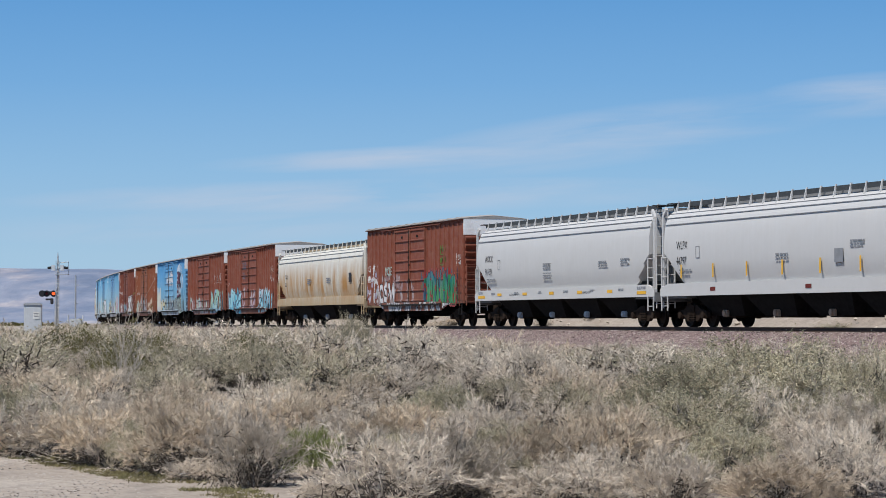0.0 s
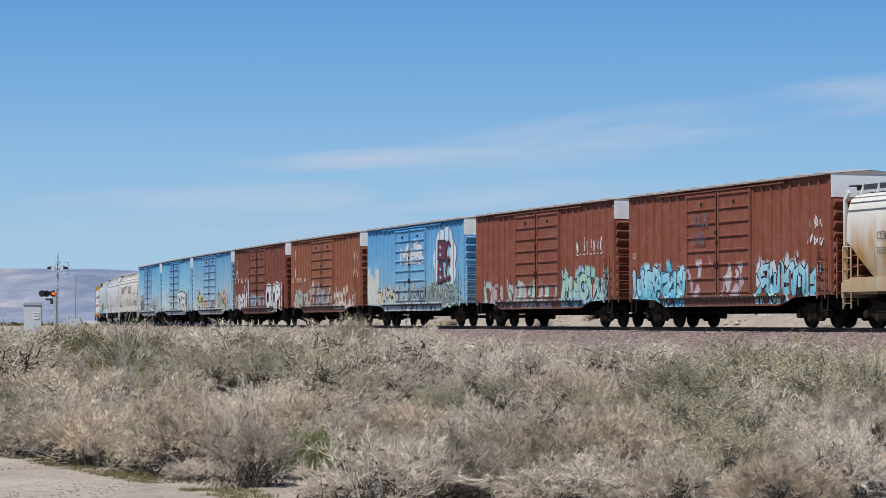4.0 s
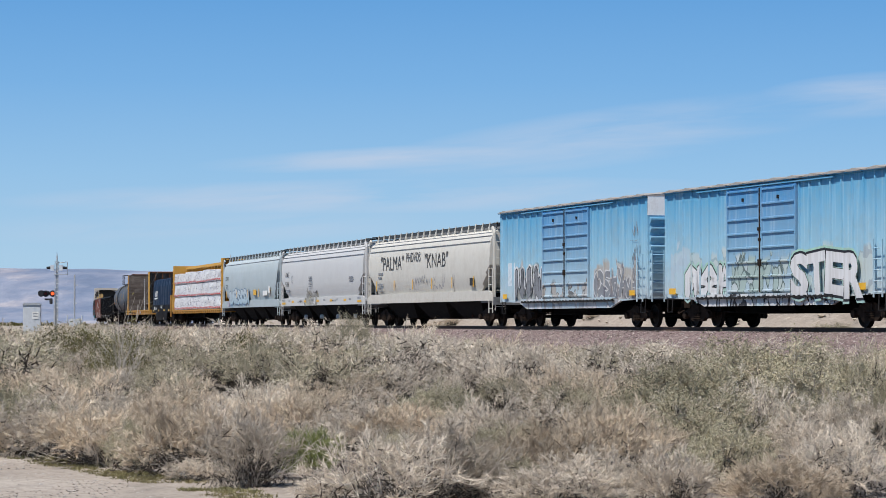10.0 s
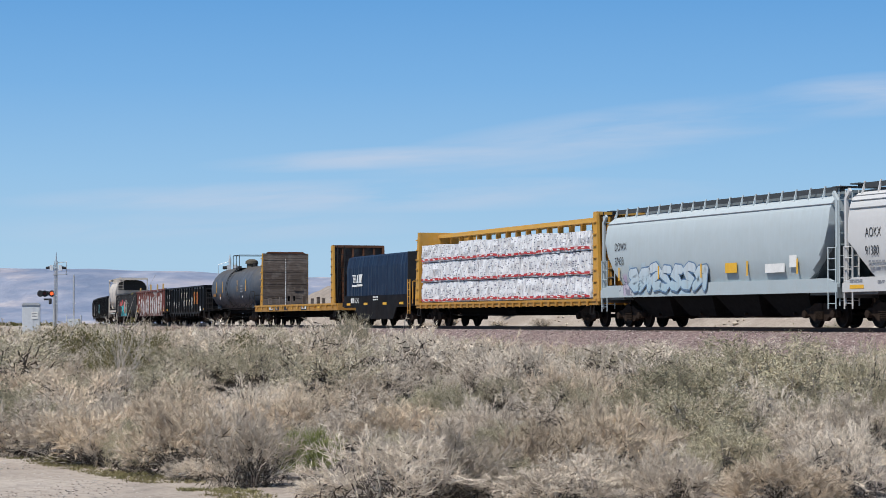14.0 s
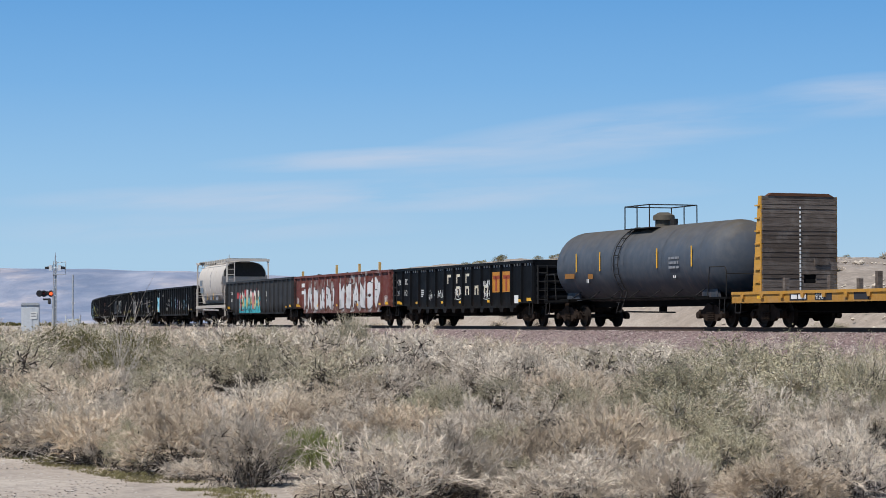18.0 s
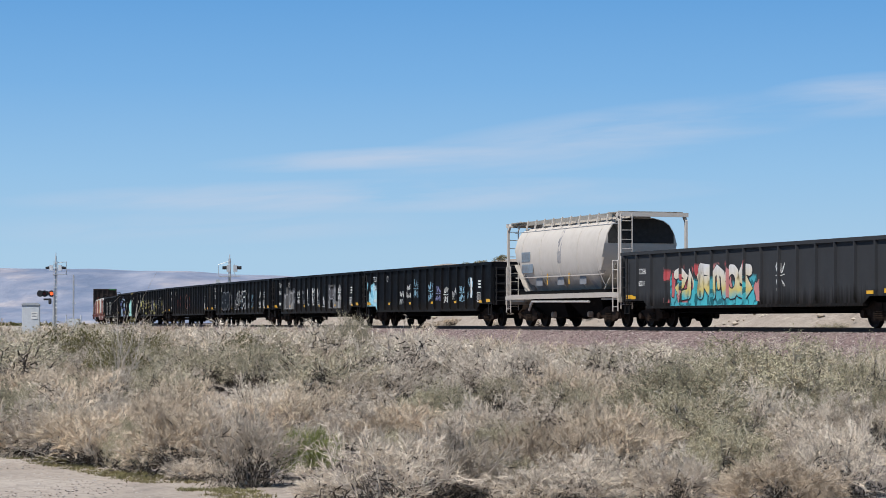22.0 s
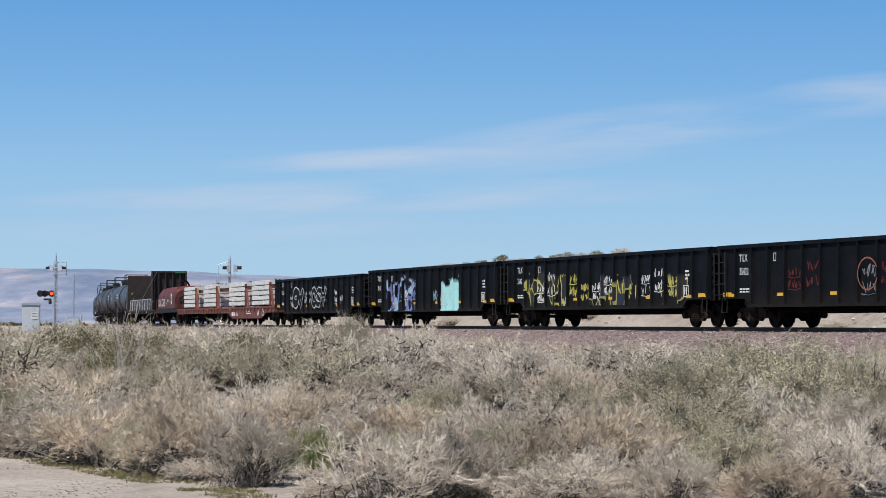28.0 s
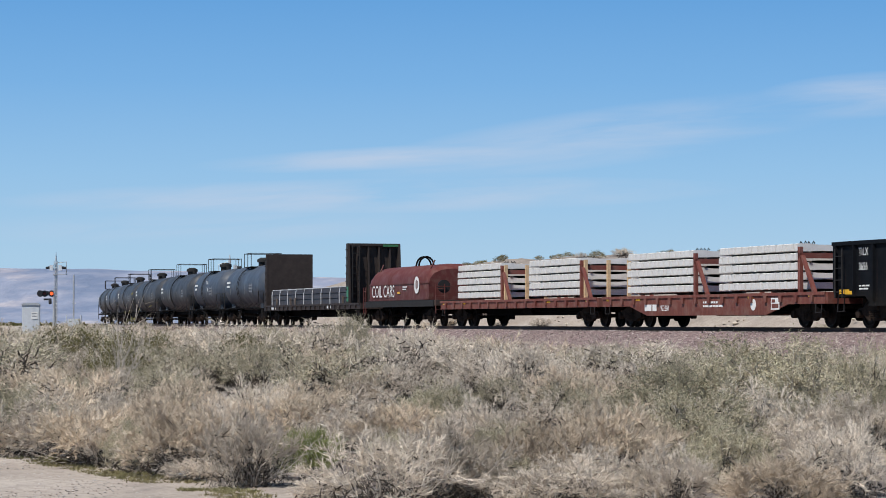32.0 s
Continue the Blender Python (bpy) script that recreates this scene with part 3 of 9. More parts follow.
SPRAY_SUN = spray_fade("yellow_to_white_fill", ((1.2, (0.62, 0.62, 0.60)), (1.6, (0.56, 0.50, 0.18)), (2.4, (0.62, 0.56, 0.16))))
SPRAY_OLIVE = spray_fade("olive_grey_fill", ((1.0, (0.34, 0.36, 0.32)), (1.7, (0.30, 0.30, 0.20)), (2.3, (0.44, 0.42, 0.30))))
SPRAY_MINT = spray_fade("mint_halo", ((1.0, (0.36, 0.52, 0.48)), (2.6, (0.34, 0.56, 0.46))))


# ---- running gear shared by all cars ----
def wheel_shape():
    sh = Shape()
    for y0, sgn in ((-0.72, -1), (0.72, 1)):
        prof = [(0.0, 0.03), (0.12, 0.06), (0.16, 0.03), (0.34, 0.015), (0.37, 0.06), (0.435, 0.065), (0.44, -0.04), (0.465, -0.045), (0.465, -0.07), (0.37, -0.07), (0.34, -0.02), (0.16, -0.02), (0.0, -0.03)]
        n = 20
        rings = [[(r * math.cos(a), y0 + sgn * y, 0.44 + r * math.sin(a)) for r, y in prof] for a in (2 * math.pi * k / n for k in range(n + 1))]
        sh.loft(rings, closed=False, caps=False)
    sh.tube([(0, -0.95, 0.44), (0, 0.95, 0.44)], 0.07, 8)
    return sh


WHEELSET = wheel_shape().mesh("wheelset", TREAD, True)
FRAME_OUT = [(-1.14, 0.36), (-1.14, 0.56), (-0.98, 0.64), (-0.72, 0.64), (-0.36, 0.80), (0.36, 0.80), (0.72, 0.64), (0.98, 0.64), (1.14, 0.56), (1.14, 0.36), (0.98, 0.33),
             (0.74, 0.42), (0.42, 0.22), (-0.42, 0.22), (-0.74, 0.42), (-0.98, 0.33)]


def bogie_shape():
    sh = Shape()
    for y0, y1 in ((-1.1, -0.96), (0.96, 1.1)):
        sh.prism(FRAME_OUT, y0, y1)
    sh.box(-0.2, 0.2, -1.15, 1.15, 0.58, 0.78)
    for x in (-0.95, 0.95):
        for s in (-1, 1):
            sh.tube([(x, s * 1.02, 0.44), (x, s * 1.19, 0.44)], 0.13, 10)
    sh.box(-0.9, 0.9, -0.35, 0.35, 0.62, 0.9)
    return sh


BOGIE = bogie_shape().mesh("truck", GEAR_RUST)


def spring_shape():
    sh = Shape()
    for s in (-1,):
        for x in (-0.2, 0.0, 0.2):
            for k in range(4):
                sh.tube([(x, s * 1.13, 0.30 + k * 0.065), (x, s * 1.13, 0.335 + k * 0.065)], 0.085, 8)
    return sh


SPRINGS = spring_shape().mesh("spring_nest", GEAR_RUST)


def coupler_shape():
    sh = Shape().box(0.0, 0.42, -0.09, 0.09, 0.76, 0.98)
    sh.prism([(0.40, -0.16), (0.62, -0.2), (0.70, -0.05), (0.60, 0.0), (0.66, 0.14), (0.48, 0.2), (0.40, 0.14)], 0.72, 1.02, "z")
    sh.tube([(0.25, -0.12, 0.8), (0.32, -0.35, 0.55), (0.55, -0.42, 0.5), (0.75, -0.3, 0.62)], 0.035, 6)
    return sh


COUPLER = coupler_shape().mesh("coupler", GEAR_RUST)


def running_gear(car, L, sill=True):
    half = L / 2 - 1.9
    for x in (-half, half):
        tr = part("truck", BOGIE, None, car, "rusty cast steel truck", m=pose(x, 0, 0))
        for turn in (0, 180):
            part("spring_nest", SPRINGS, None, tr, m=pose(0, 0, 0, 0, 0, turn))
        for a in (-0.89, 0.89):
            part("wheelset", WHEELSET, None, tr, m=pose(a, 0, 0))
    for s in (1, -1):
        part("coupler", COUPLER, None, car, m=pose(s * (L / 2 - 0.12), 0, 0, 0, 0, 0 if s > 0 else 180))
    if sill:
        part("centre_sill", Shape().prism([(-L / 2 + 0.1, 1.12), (-L / 2 + 0.1, 0.74), (-half + 1.25, 0.74), (-half + 1.9, 0.48), (half - 1.9, 0.48), (half - 1.25, 0.74), (L / 2 - 0.1, 0.74), (L / 2 - 0.1, 1.12)], -0.35, 0.35), UNDER, car)
        g = Shape().tube([(-0.2, -0.75, 0.72), (0.9, -0.75, 0.72)], 0.2, 10).tube([(-half + 1.3, 0.35, 0.6), (half - 1.3, 0.35, 0.6)], 0.025, 5)
        g.tube([(-half + 1.2, -0.9, 0.56), (-1, -0.95, 0.5), (-0.2, -0.75, 0.6)], 0.022, 5).tube([(half - 1.2, -0.6, 0.52), (0.9, -0.75, 0.66)], 0.022, 5)
        for x in np.arange(-half + 1.6, half - 1.2, 1.5):
            g.box(x - 0.06, x + 0.06, -1.3, 1.3, 0.86, 1.06)
        part("brake_rigging", g, UNDER, car)


def ladder(sh, x, y0, y1, z0, z1, step=0.36, r=0.016, across="y"):
    """Stiles and rungs; across gives the way the rungs run."""
    def p(w, z):
        return (x, w, z) if across == "y" else (w, x, z)
    for w in (y0, y1):
        sh.tube([p(w, z0), p(w, z1)], r * 1.6, 5)
    z = z0 + step * 0.5
    while z < z1:
        sh.tube([p(y0, z), p(y1, z)], r, 5)
        z += step
    return sh


CARS = []


def car_thing(kind, label, category, q0, q1, group="freight train"):
    ob = thing(kind, label, category, group)
    CARS.append((ob, (q0 + q1) / 2, q1 - q0))
    return ob, q1 - q0


# ---- boxcars ----
def boxcar(q0, q1, label, body_mat, door_mat, roof_mat, sill_mat, end_top, seed=0):
    car, L = car_thing("boxcar", label, "boxcar", q0, q1)
    rng = random.Random(seed)
    X, W, EAVE = L / 2, 1.48, 4.96
    part("body", Shape().box(-X + 0.06, X - 0.06, -W, W, 1.08, EAVE - 0.02), body_mat, car)
    # pressed side posts, tapered at head and foot
    d0, d1 = -X + 5.2, -X + 10.25
    left = np.linspace(-X + 0.14, d0 - 0.10, 8)
    right = np.linspace(d1 + 0.10, X - 0.14, 9)
    for x in (*left, *right):
        wide = 0.09 if x in (left[0], right[-1]) else 0.05
        ring = []
        for z, dep in ((1.1, 0.02), (1.22, 0.062), (EAVE - 0.24, 0.062), (EAVE - 0.10, 0.02)):
            ring.append([(x - wide, -W + 0.01, z), (x - wide * 0.62, -W - dep, z), (x + wide * 0.62, -W - dep, z), (x + wide, -W + 0.01, z)])
        part("side_post", Shape().loft(ring), body_mat, car)
    far = Shape().box(-X + 0.1, X - 0.1, W - 0.01, W + 0.085, EAVE - 0.12, EAVE - 0.04)
    for x in (*left, *right):
        far.box(x - 0.06, x + 0.06, W - 0.01, W + 0.08, 1.1, EAVE - 0.08)
    part("far_side_posts", far, body_mat, car)
    part("eave_rail", Shape().box(-X + 0.02, X - 0.02, -W - 0.15, -W, EAVE - 0.035, EAVE), body_mat, car)
    # two sliding doors with pressed ribs
    mid = (d0 + d1) / 2
    for k, (a, b) in enumerate(((d0, mid - 0.03), (mid + 0.03, d1))):
        door = part("door", Shape().box(a, b, -W - 0.075, -W - 0.03, 1.18, EAVE - 0.16), door_mat, car, "ribbed sliding door with faded paint")
        for x0, x1 in ((a, a + 0.10), (b - 0.10, b)):
            part("door_stile", Shape().box(x0, x1, -W - 0.12, -W - 0.077, 1.185, EAVE - 0.165), door_mat, door)
        for z in np.linspace(1.25, EAVE - 0.26, 8):
            part("door_rib", Shape().prism([(-W - 0.07, z - 0.05), (-W - 0.13, z - 0.02), (-W - 0.13, z + 0.03), (-W - 0.07, z + 0.05)], a + 0.10, b - 0.10, "x"), door_mat, door)
        part("door_latch", Shape().box((a + b) / 2 - 0.03, (a + b) / 2 + 0.03, -W - 0.14, -W - 0.07, EAVE - 0.62, EAVE - 0.5), DARK, door)
    part("lock_bar", Shape().tube([(mid, -W - 0.13, 1.2), (mid, -W - 0.13, EAVE - 0.2)], 0.03, 6).box(mid - 0.09, mid + 0.12, -W - 0.17, -W - 0.1, 2.1, 2.32).box(mid - 0.07, mid + 0.08, -W - 0.16, -W - 0.1, 2.95, 3.05).box(mid - 0.12, mid + 0.06, -W - 0.16, -W - 0.1, 3.3, 3.42), GEAR_RUST, car, "rusty door lock gear")
    for z0, z1, dep in ((1.06, 1.16, 0.14), (EAVE - 0.13, EAVE - 0.08, 0.12)):
        part("door_track", Shape().box(d0 - 2.4, d1 + 2.5, -W - dep, -W, z0, z1), sill_mat if z0 < 2 else body_mat, car)
    hooks = Shape().box(d0 - 2.3, d1 + 2.5, -W - 0.145, -W - 0.09, 1.0, 1.055)
    for x in np.arange(d0 - 2.3, d1 + 2.4, 0.36):
        hooks.box(x, x + 0.16, -W - 0.17, -W - 0.10, 0.99, 1.08)
    part("door_track_bracket", hooks, DARK, car)
    part("side_sill", Shape().prism([(-X + 0.2, 1.08), (-X + 2.4, 1.0), (-X + 3.3, 0.74), (X - 3.6, 0.74), (X - 2.6, 1.0), (X - 0.2, 1.08)], -W - 0.045, -W + 0.05), sill_mat, car, "weathered fishbelly side sill")
    part("far_side_sill", Shape().prism([(-X + 0.2, 1.08), (-X + 2.4, 1.0), (-X + 3.3, 0.74), (X - 3.6, 0.74), (X - 2.6, 1.0), (X - 0.2, 1.08)], W - 0.05, W + 0.045), sill_mat, car)
    # roof of pressed sheets, each with a raised seam
    roof = Shape()
    xs = np.linspace(-X, X, 13)
    roof.prism([(-W - 0.17, EAVE + 0.004), (0, EAVE + 0.14), (W + 0.17, EAVE + 0.004), (W + 0.17, EAVE - 0.01), (-W - 0.17, EAVE - 0.01)], -X, X, "x")
    rf = part("roof", roof, roof_mat, car, "weathered galvanised sheet roof")
    for a, b in zip(xs, xs[1:]):
        m = (a + b) / 2
        part("roof_panel", Shape().loft([[(a + 0.05, y, EAVE + 0.02 + 0.14 * (1 - abs(y) / 1.66)) , (m, y, EAVE + 0.09 + 0.14 * (1 - abs(y) / 1.66)), (b - 0.05, y, EAVE + 0.02 + 0.14 * (1 - abs(y) / 1.66)), (m, y, EAVE - 0.01)] for y in (-1.64, 0, 1.64)]), roof_mat, rf)
    # corrugated end that faces forward
    end = part("end_wall", Shape().box(X - 0.06, X - 0.02, -W - 0.03, W + 0.03, 1.05, EAVE), body_mat, car)
    for k in range(9):
        z = 1.2 + k * 0.345
        part("end_rib", Shape().prism([(X - 0.03, z - 0.10), (X + 0.15, z + 0.09), (X + 0.15, z + 0.14), (X - 0.03, z + 0.18)], -W + 0.05, W - 0.05), body_mat, end)
    part("end_gable", Shape().prism([(-W - 0.03, 4.22), (W + 0.03, 4.22), (W + 0.03, EAVE), (0, EAVE + 0.13), (-W - 0.03, EAVE)], X - 0.05, X - 0.008, "x"), end_top, end, "pale weathered upper end sheet")
    part("rear_end_wall", Shape().box(-X + 0.0, -X + 0.06, -W - 0.03, W + 0.03, 1.05, EAVE), body_mat, car)
    # ladders, steps, brake gear
    ldr = ladder(Shape(), -W - 0.16, X - 0.75, X - 0.22, 0.95, 2.75, 0.34, 0.018, "x")
    part("end_ladder", ladder(Shape(), X + 0.2, -W + 0.05, -W + 0.55, 0.95, 2.9, 0.34, 0.018), body_mat, car)
    part("side_ladder", ldr, body_mat, car, "short steel grab-iron ladder")
    for x in (-X + 0.25, X - 0.65):
        steps = Shape().tube([(x, -W - 0.02, 1.05), (x, -W - 0.04, 0.55), (x + 0.4, -W - 0.04, 0.55), (x + 0.4, -W - 0.02, 1.05)], 0.022, 5)
        part("sill_step", steps, DARK, car)
    part("brake_platform", Shape().box(X, X + 0.35, -0.9, 0.9, 1.02, 1.06), DARK, car)
    part("brake_wheel", Shape().tube([(X + 0.12, 0.6, 2.5), (X + 0.2, 0.6, 2.5)], 0.28, 14), DARK, car)
    running_gear(car, L)
    return car, X, W


def red_paint(nm, seed, graf, base=(0.215, 0.060, 0.034), foot=(0.185, 0.066, 0.043)):
    return paint(nm, ((1.1, foot), (2.2, base), (4.9, tuple(c * 0.95 for c in base))), 0.25, 0.35, 0.16, 0.6, graf, seed=seed)


def blue_paint(nm, seed, graf, top=(0.075, 0.33, 0.56), mid=(0.29, 0.50, 0.63), foot=(0.42, 0.52, 0.58)):
    return paint(nm, ((1.2, foot), (2.6, mid), (4.9, top)), 0.3, 0.28, 0.15, 0.55, graf, seed=seed)


ROOF_GREY = paint("galvanised_roof", ((4.9, (0.33, 0.315, 0.30)), (5.2, (0.44, 0.43, 0.42))), 0.3, 0.6, 0.2, 0.6, low=4.6)
END_WHITE = paint("faded_white_end", ((4.2, (0.88, 0.88, 0.87)), (5.1, (0.90, 0.90, 0.89))), 0.0, 0.12, 0.05, 0.7, low=3.9)
WHT, BLK, GRY = (0.62, 0.62, 0.62), (0.02, 0.02, 0.025), (0.34, 0.36, 0.38)


def boxcars():
    r = random.Random(11)
    # brown-red car with a green and red piece
    g = ((1.6, 7.2, 0.75, 2.6, (0.02, 0.20, 0.08), (0.03, 0.10, 0.16), (0.28, 0.03, 0.03), 0.5, 0.9, 3), (-6.6, 0.4, 1.05, 2.5, (0.36, 0.30, 0.30), (0.30, 0.20, 0.2), (0.12, 0.05, 0.04), 0.4, 0.5, 5), (-7.9, -6.2, 1.2, 3.0, (0.35, 0.33, 0.42), WHT, (0.2, 0.06, 0.05), 0.3, 0.5, 8))
    m = red_paint("oxide_red_paint_green_graffiti", 1, g)
    c, X, W = boxcar(106.8, 122.8, "oxide red ribbed boxcar with green and white graffiti", m, m, ROOF_GREY, red_paint("red_sill_grey_spray", 2, ((-6, 6, 0.6, 1.2, WHT, GRY, BLK, 0.5, 0.8, 2),)), END_WHITE, 1)
    for txt, dx, z in (("CE", 0.35, 2.8), ("MX", 1.15, 2.8), ("558", 0.3, 2.25), ("944", 1.1, 2.25)):
        lettering(txt, 0.42, -X + dx, z, WHITE_INK, c, -1.555)
    piece(r, 1.9, 6.9, 1.0, 2.7, 6, SPRAY_GREEN, SPRAY_BLACK, c, SPRAY_RED, -1.50, 0.34, "green graffiti piece edged in red")
    piece(r, -6.6, -2.4, 1.1, 2.3, 5, BUBBLE_WHITE, SPRAY_BLACK, c, None, -1.50, 0.30)
    tag(r, 6.9, 7.6, 2.8, 3.4, WHITE_INK, c, -1.515)
    tag(r, 4.4, 5.2, 2.9, 3.9, plain("green_spray", (0.10, 0.25, 0.05)), c, -1.5, 0.05, 6)
    lettering("MOLE", 0.62, -4.55, 2.55, plain("pale_mint_spray", (0.42, 0.60, 0.54)), c, -1.556, "graffiti_tag", 0.7, "pale sprayed tag")
    # red car with cyan piece
    g = ((-7.6, -3.0, 0.75, 2.3, (0.08, 0.42, 0.58), (0.35, 0.62, 0.70), (0.05, 0.05, 0.12), 0.5, 0.92, 4), (2.6, 7.0, 0.8, 2.4, (0.42, 0.62, 0.66), (0.50, 0.55, 0.62), BLK, 0.5, 0.8, 9), (-2.8, 2.2, 1.1, 2.3, (0.40, 0.30, 0.36), (0.45, 0.40, 0.42), (0.15, 0.05, 0.05), 0.6, 0.4, 2))
    m = red_paint("oxide_red_paint_cyan_graffiti", 3, g)
    c, X, W = boxcar(69.2, 85.0, "oxide red boxcar with cyan graffiti along its foot", m, m, ROOF_GREY, m, END_WHITE, 2)
    piece(r, -7.5, -3.0, 1.0, 2.2, 5, SPRAY_CYAN, SPRAY_BLACK, c, None, -1.50, 0.34, "cyan graffiti piece")
    piece(r, 2.7, 7.0, 1.0, 2.2, 5, SPRAY_CYAN, SPRAY_BLACK, c, None, -1.50, 0.28, "pale cyan graffiti piece")
    tag(r, 6.3, 7.4, 2.6, 3.8, WHITE_INK, c, -1.515, 0.05, 6)
    lettering("CE", 0.3, -X + 0.3, 2.6, WHITE_INK, c, -1.5)
    lettering("TRUE", 0.62, -2.0, 3.62, plain("dull_blue_marker", (0.10, 0.12, 0.17)), c, -1.635, "graffiti_tag", 0.8, "dull blue sprayed tag")
    lettering("2020", 0.62, -2.0, 2.98, plain("dull_blue_marker", (0.14, 0.12, 0.15)), c, -1.635, "graffiti_tag", 0.75, "dull blue sprayed tag")
    # red car with pale green and blue piece
    g = ((2.4, 7.4, 0.8, 2.2, (0.30, 0.50, 0.42), (0.28, 0.45, 0.58), (0.04, 0.08, 0.10), 0.5, 0.85, 6), (-7.0, 2.0, 0.8, 1.9, (0.36, 0.48, 0.44), (0.42, 0.34, 0.36), (0.12, 0.05, 0.05), 0.6, 0.6, 11))
    m = red_paint("oxide_red_paint_pale_graffiti", 4, g)
    c, X, W = boxcar(51.8, 67.8, "oxide red boxcar with pale green and blue graffiti", m, m, ROOF_GREY, m, END_WHITE, 3)
    piece(r, 2.5, 7.2, 1.0, 2.1, 5, SPRAY_MINT, SPRAY_BLACK, c, None, -1.50, 0.32, "pale green graffiti piece")
    for k in range(4):
        tag(r, 4.0 + k * 0.75, 4.55 + k * 0.75, 2.9, 3.7, WHITE_INK, c, -1.5, 0.06, 2)
    # bright blue car with a tall white piece
    g = ((-7.9, -6.0, 1.1, 2.7, (0.50, 0.54, 0.56), (0.55, 0.56, 0.5), (0.5, 0.5, 0.5), 1.2, 0.95, 4),
         (-6.2, -3.0, 0.9, 2.0, (0.60, 0.52, 0.26), (0.45, 0.46, 0.44), BLK, 0.4, 0.8, 5), (-2.8, 7.4, 0.9, 2.0, (0.36, 0.42, 0.40), (0.25, 0.30, 0.34), (0.06, 0.08, 0.10), 0.5, 0.85, 7), (-1.6, 1.8, 3.0, 4.1, (0.42, 0.55, 0.66), (0.48, 0.56, 0.64), (0.12, 0.2, 0.32), 0.5, 0.7, 12))
    m = blue_paint("bright_blue_paint_white_graffiti", 5, g, (0.07, 0.29, 0.56), (0.16, 0.38, 0.57), (0.26, 0.42, 0.52))
    c, X, W = boxcar(34.1, 50.1, "bright blue boxcar with a tall white graffiti piece", m, m, ROOF_GREY, blue_paint("pale_sill_a", 6, ((-6, 7, 0.6, 1.2, WHT, GRY, BLK, 0.8, 0.7, 2),)), END_WHITE, 4)
    for grow, ink, y in ((0.07, plain("violet_outline_spray", (0.14, 0.15, 0.26), 0.6), -1.500), (0.0, BUBBLE_WHITE, -1.505)):
        ring = []
        for a in np.linspace(0, 2 * math.pi, 72, endpoint=False):
            rad = 1.0 + 0.16 * abs(math.sin(3.5 * a + 0.4)) - 0.06 * math.cos(2 * a)
            ring.append((5.1 + (1.65 * rad + grow) * math.cos(a), 3.05 + (1.38 * rad + grow) * math.sin(a)))
        part("graffiti_cloud", Shape().prism(ring, y - 0.002, y + 0.002), ink, c, "lobed white graffiti cloud")
    maroon = plain("maroon_spray", (0.12, 0.03, 0.05), 0.6, 0, 0.2)
    bubble_word("EIC", 4.2, 6.0, 3.15, 4.0, maroon, SPRAY_BLACK, c, None, -1.556, 7, 0.03, "maroon sprayed letters")
    bubble_word("ELC", 4.2, 6.0, 2.15, 3.0, maroon, SPRAY_BLACK, c, None, -1.556, 8, 0.03, "maroon sprayed letters")
    piece(r, 2.4, 7.2, 1.0, 2.0, 6, spray_fade("dark_grey_green_fill", ((0.9, (0.16, 0.19, 0.18)), (2.0, (0.24, 0.27, 0.26)))), SPRAY_BLACK, c, SPRAY_MINT, -1.52, 0.30, "dark grey-green graffiti piece")
    piece(r, -1.9, 1.9, 3.0, 4.1, 3, BUBBLE_WHITE, plain("violet_outline", (0.14, 0.18, 0.30), 0.6), c, None, -1.56, 0.22, "thin white sprayed forms")
    # orange-red car
    g = ((-7.6, -2.9, 1.0, 2.0, (0.45, 0.36, 0.28), (0.34, 0.42, 0.40), (0.16, 0.07, 0.04), 0.5, 0.75, 3), (-2.8, 2.2, 1.1, 2.3, (0.42, 0.36, 0.34), (0.30, 0.32, 0.36), (0.08, 0.06, 0.06), 0.5, 0.6, 6), (2.4, 7.0, 0.9, 2.0, (0.50, 0.42, 0.34), (0.55, 0.50, 0.46), (0.20, 0.10, 0.06), 0.5, 0.7, 8))
    m = red_paint("orange_rust_paint", 7, g, (0.250, 0.082, 0.040), (0.225, 0.085, 0.050))
    c, X, W = boxcar(16.7, 32.6, "faded orange-red boxcar with pale graffiti", m, m, ROOF_GREY, m, END_WHITE, 5)
    tag(r, 6.4, 7.5, 2.4, 4.2, WHITE_INK, c, -1.5, 0.04, 8)
    tag(r, -7.4, -6.9, 2.6, 4.6, WHITE_INK, c, -1.5, 0.05, 4)
    for txt, dx in (("CE", 0.45), ("MX", 1.6), ("558", 2.3), ("44", 3.5)):
        lettering(txt, 0.40, -X + dx, 2.5, WHITE_INK, c, -1.555)
    # dark red car with white pieces
    g = ((2.4, 7.2, 0.95, 1.5, (0.50, 0.50, 0.50), (0.46, 0.47, 0.48), BLK, 0.7, 0.6, 2), (-7.6, -2.9, 1.0, 1.8, (0.45, 0.45, 0.46), (0.30, 0.18, 0.18), (0.10, 0.05, 0.05), 0.45, 0.75, 7), (-2.8, 2.0, 1.1, 1.9, (0.40, 0.24, 0.32), (0.25, 0.40, 0.46), (0.06, 0.04, 0.04), 0.45, 0.6, 3))
    m = red_paint("dark_oxide_paint_white_graffiti", 8, g, (0.185, 0.050, 0.031))
    c, X, W = boxcar(-0.9, 15.1, "dark red boxcar with white bubble graffiti", m, m, ROOF_GREY, m, END_WHITE, 6)
    bubble_word("CROPS", 2.45, 7.45, 1.02, 2.45, BUBBLE_WHITE, SPRAY_BLACK, c, BUBBLE_WHITE, -1.555, 3, 0.10, "white bubble letters with black outlines")
    piece(r, -7.6, -4.0, 1.0, 2.1, 4, BUBBLE_WHITE, SPRAY_BLACK, c, None, -1.50, 0.32)
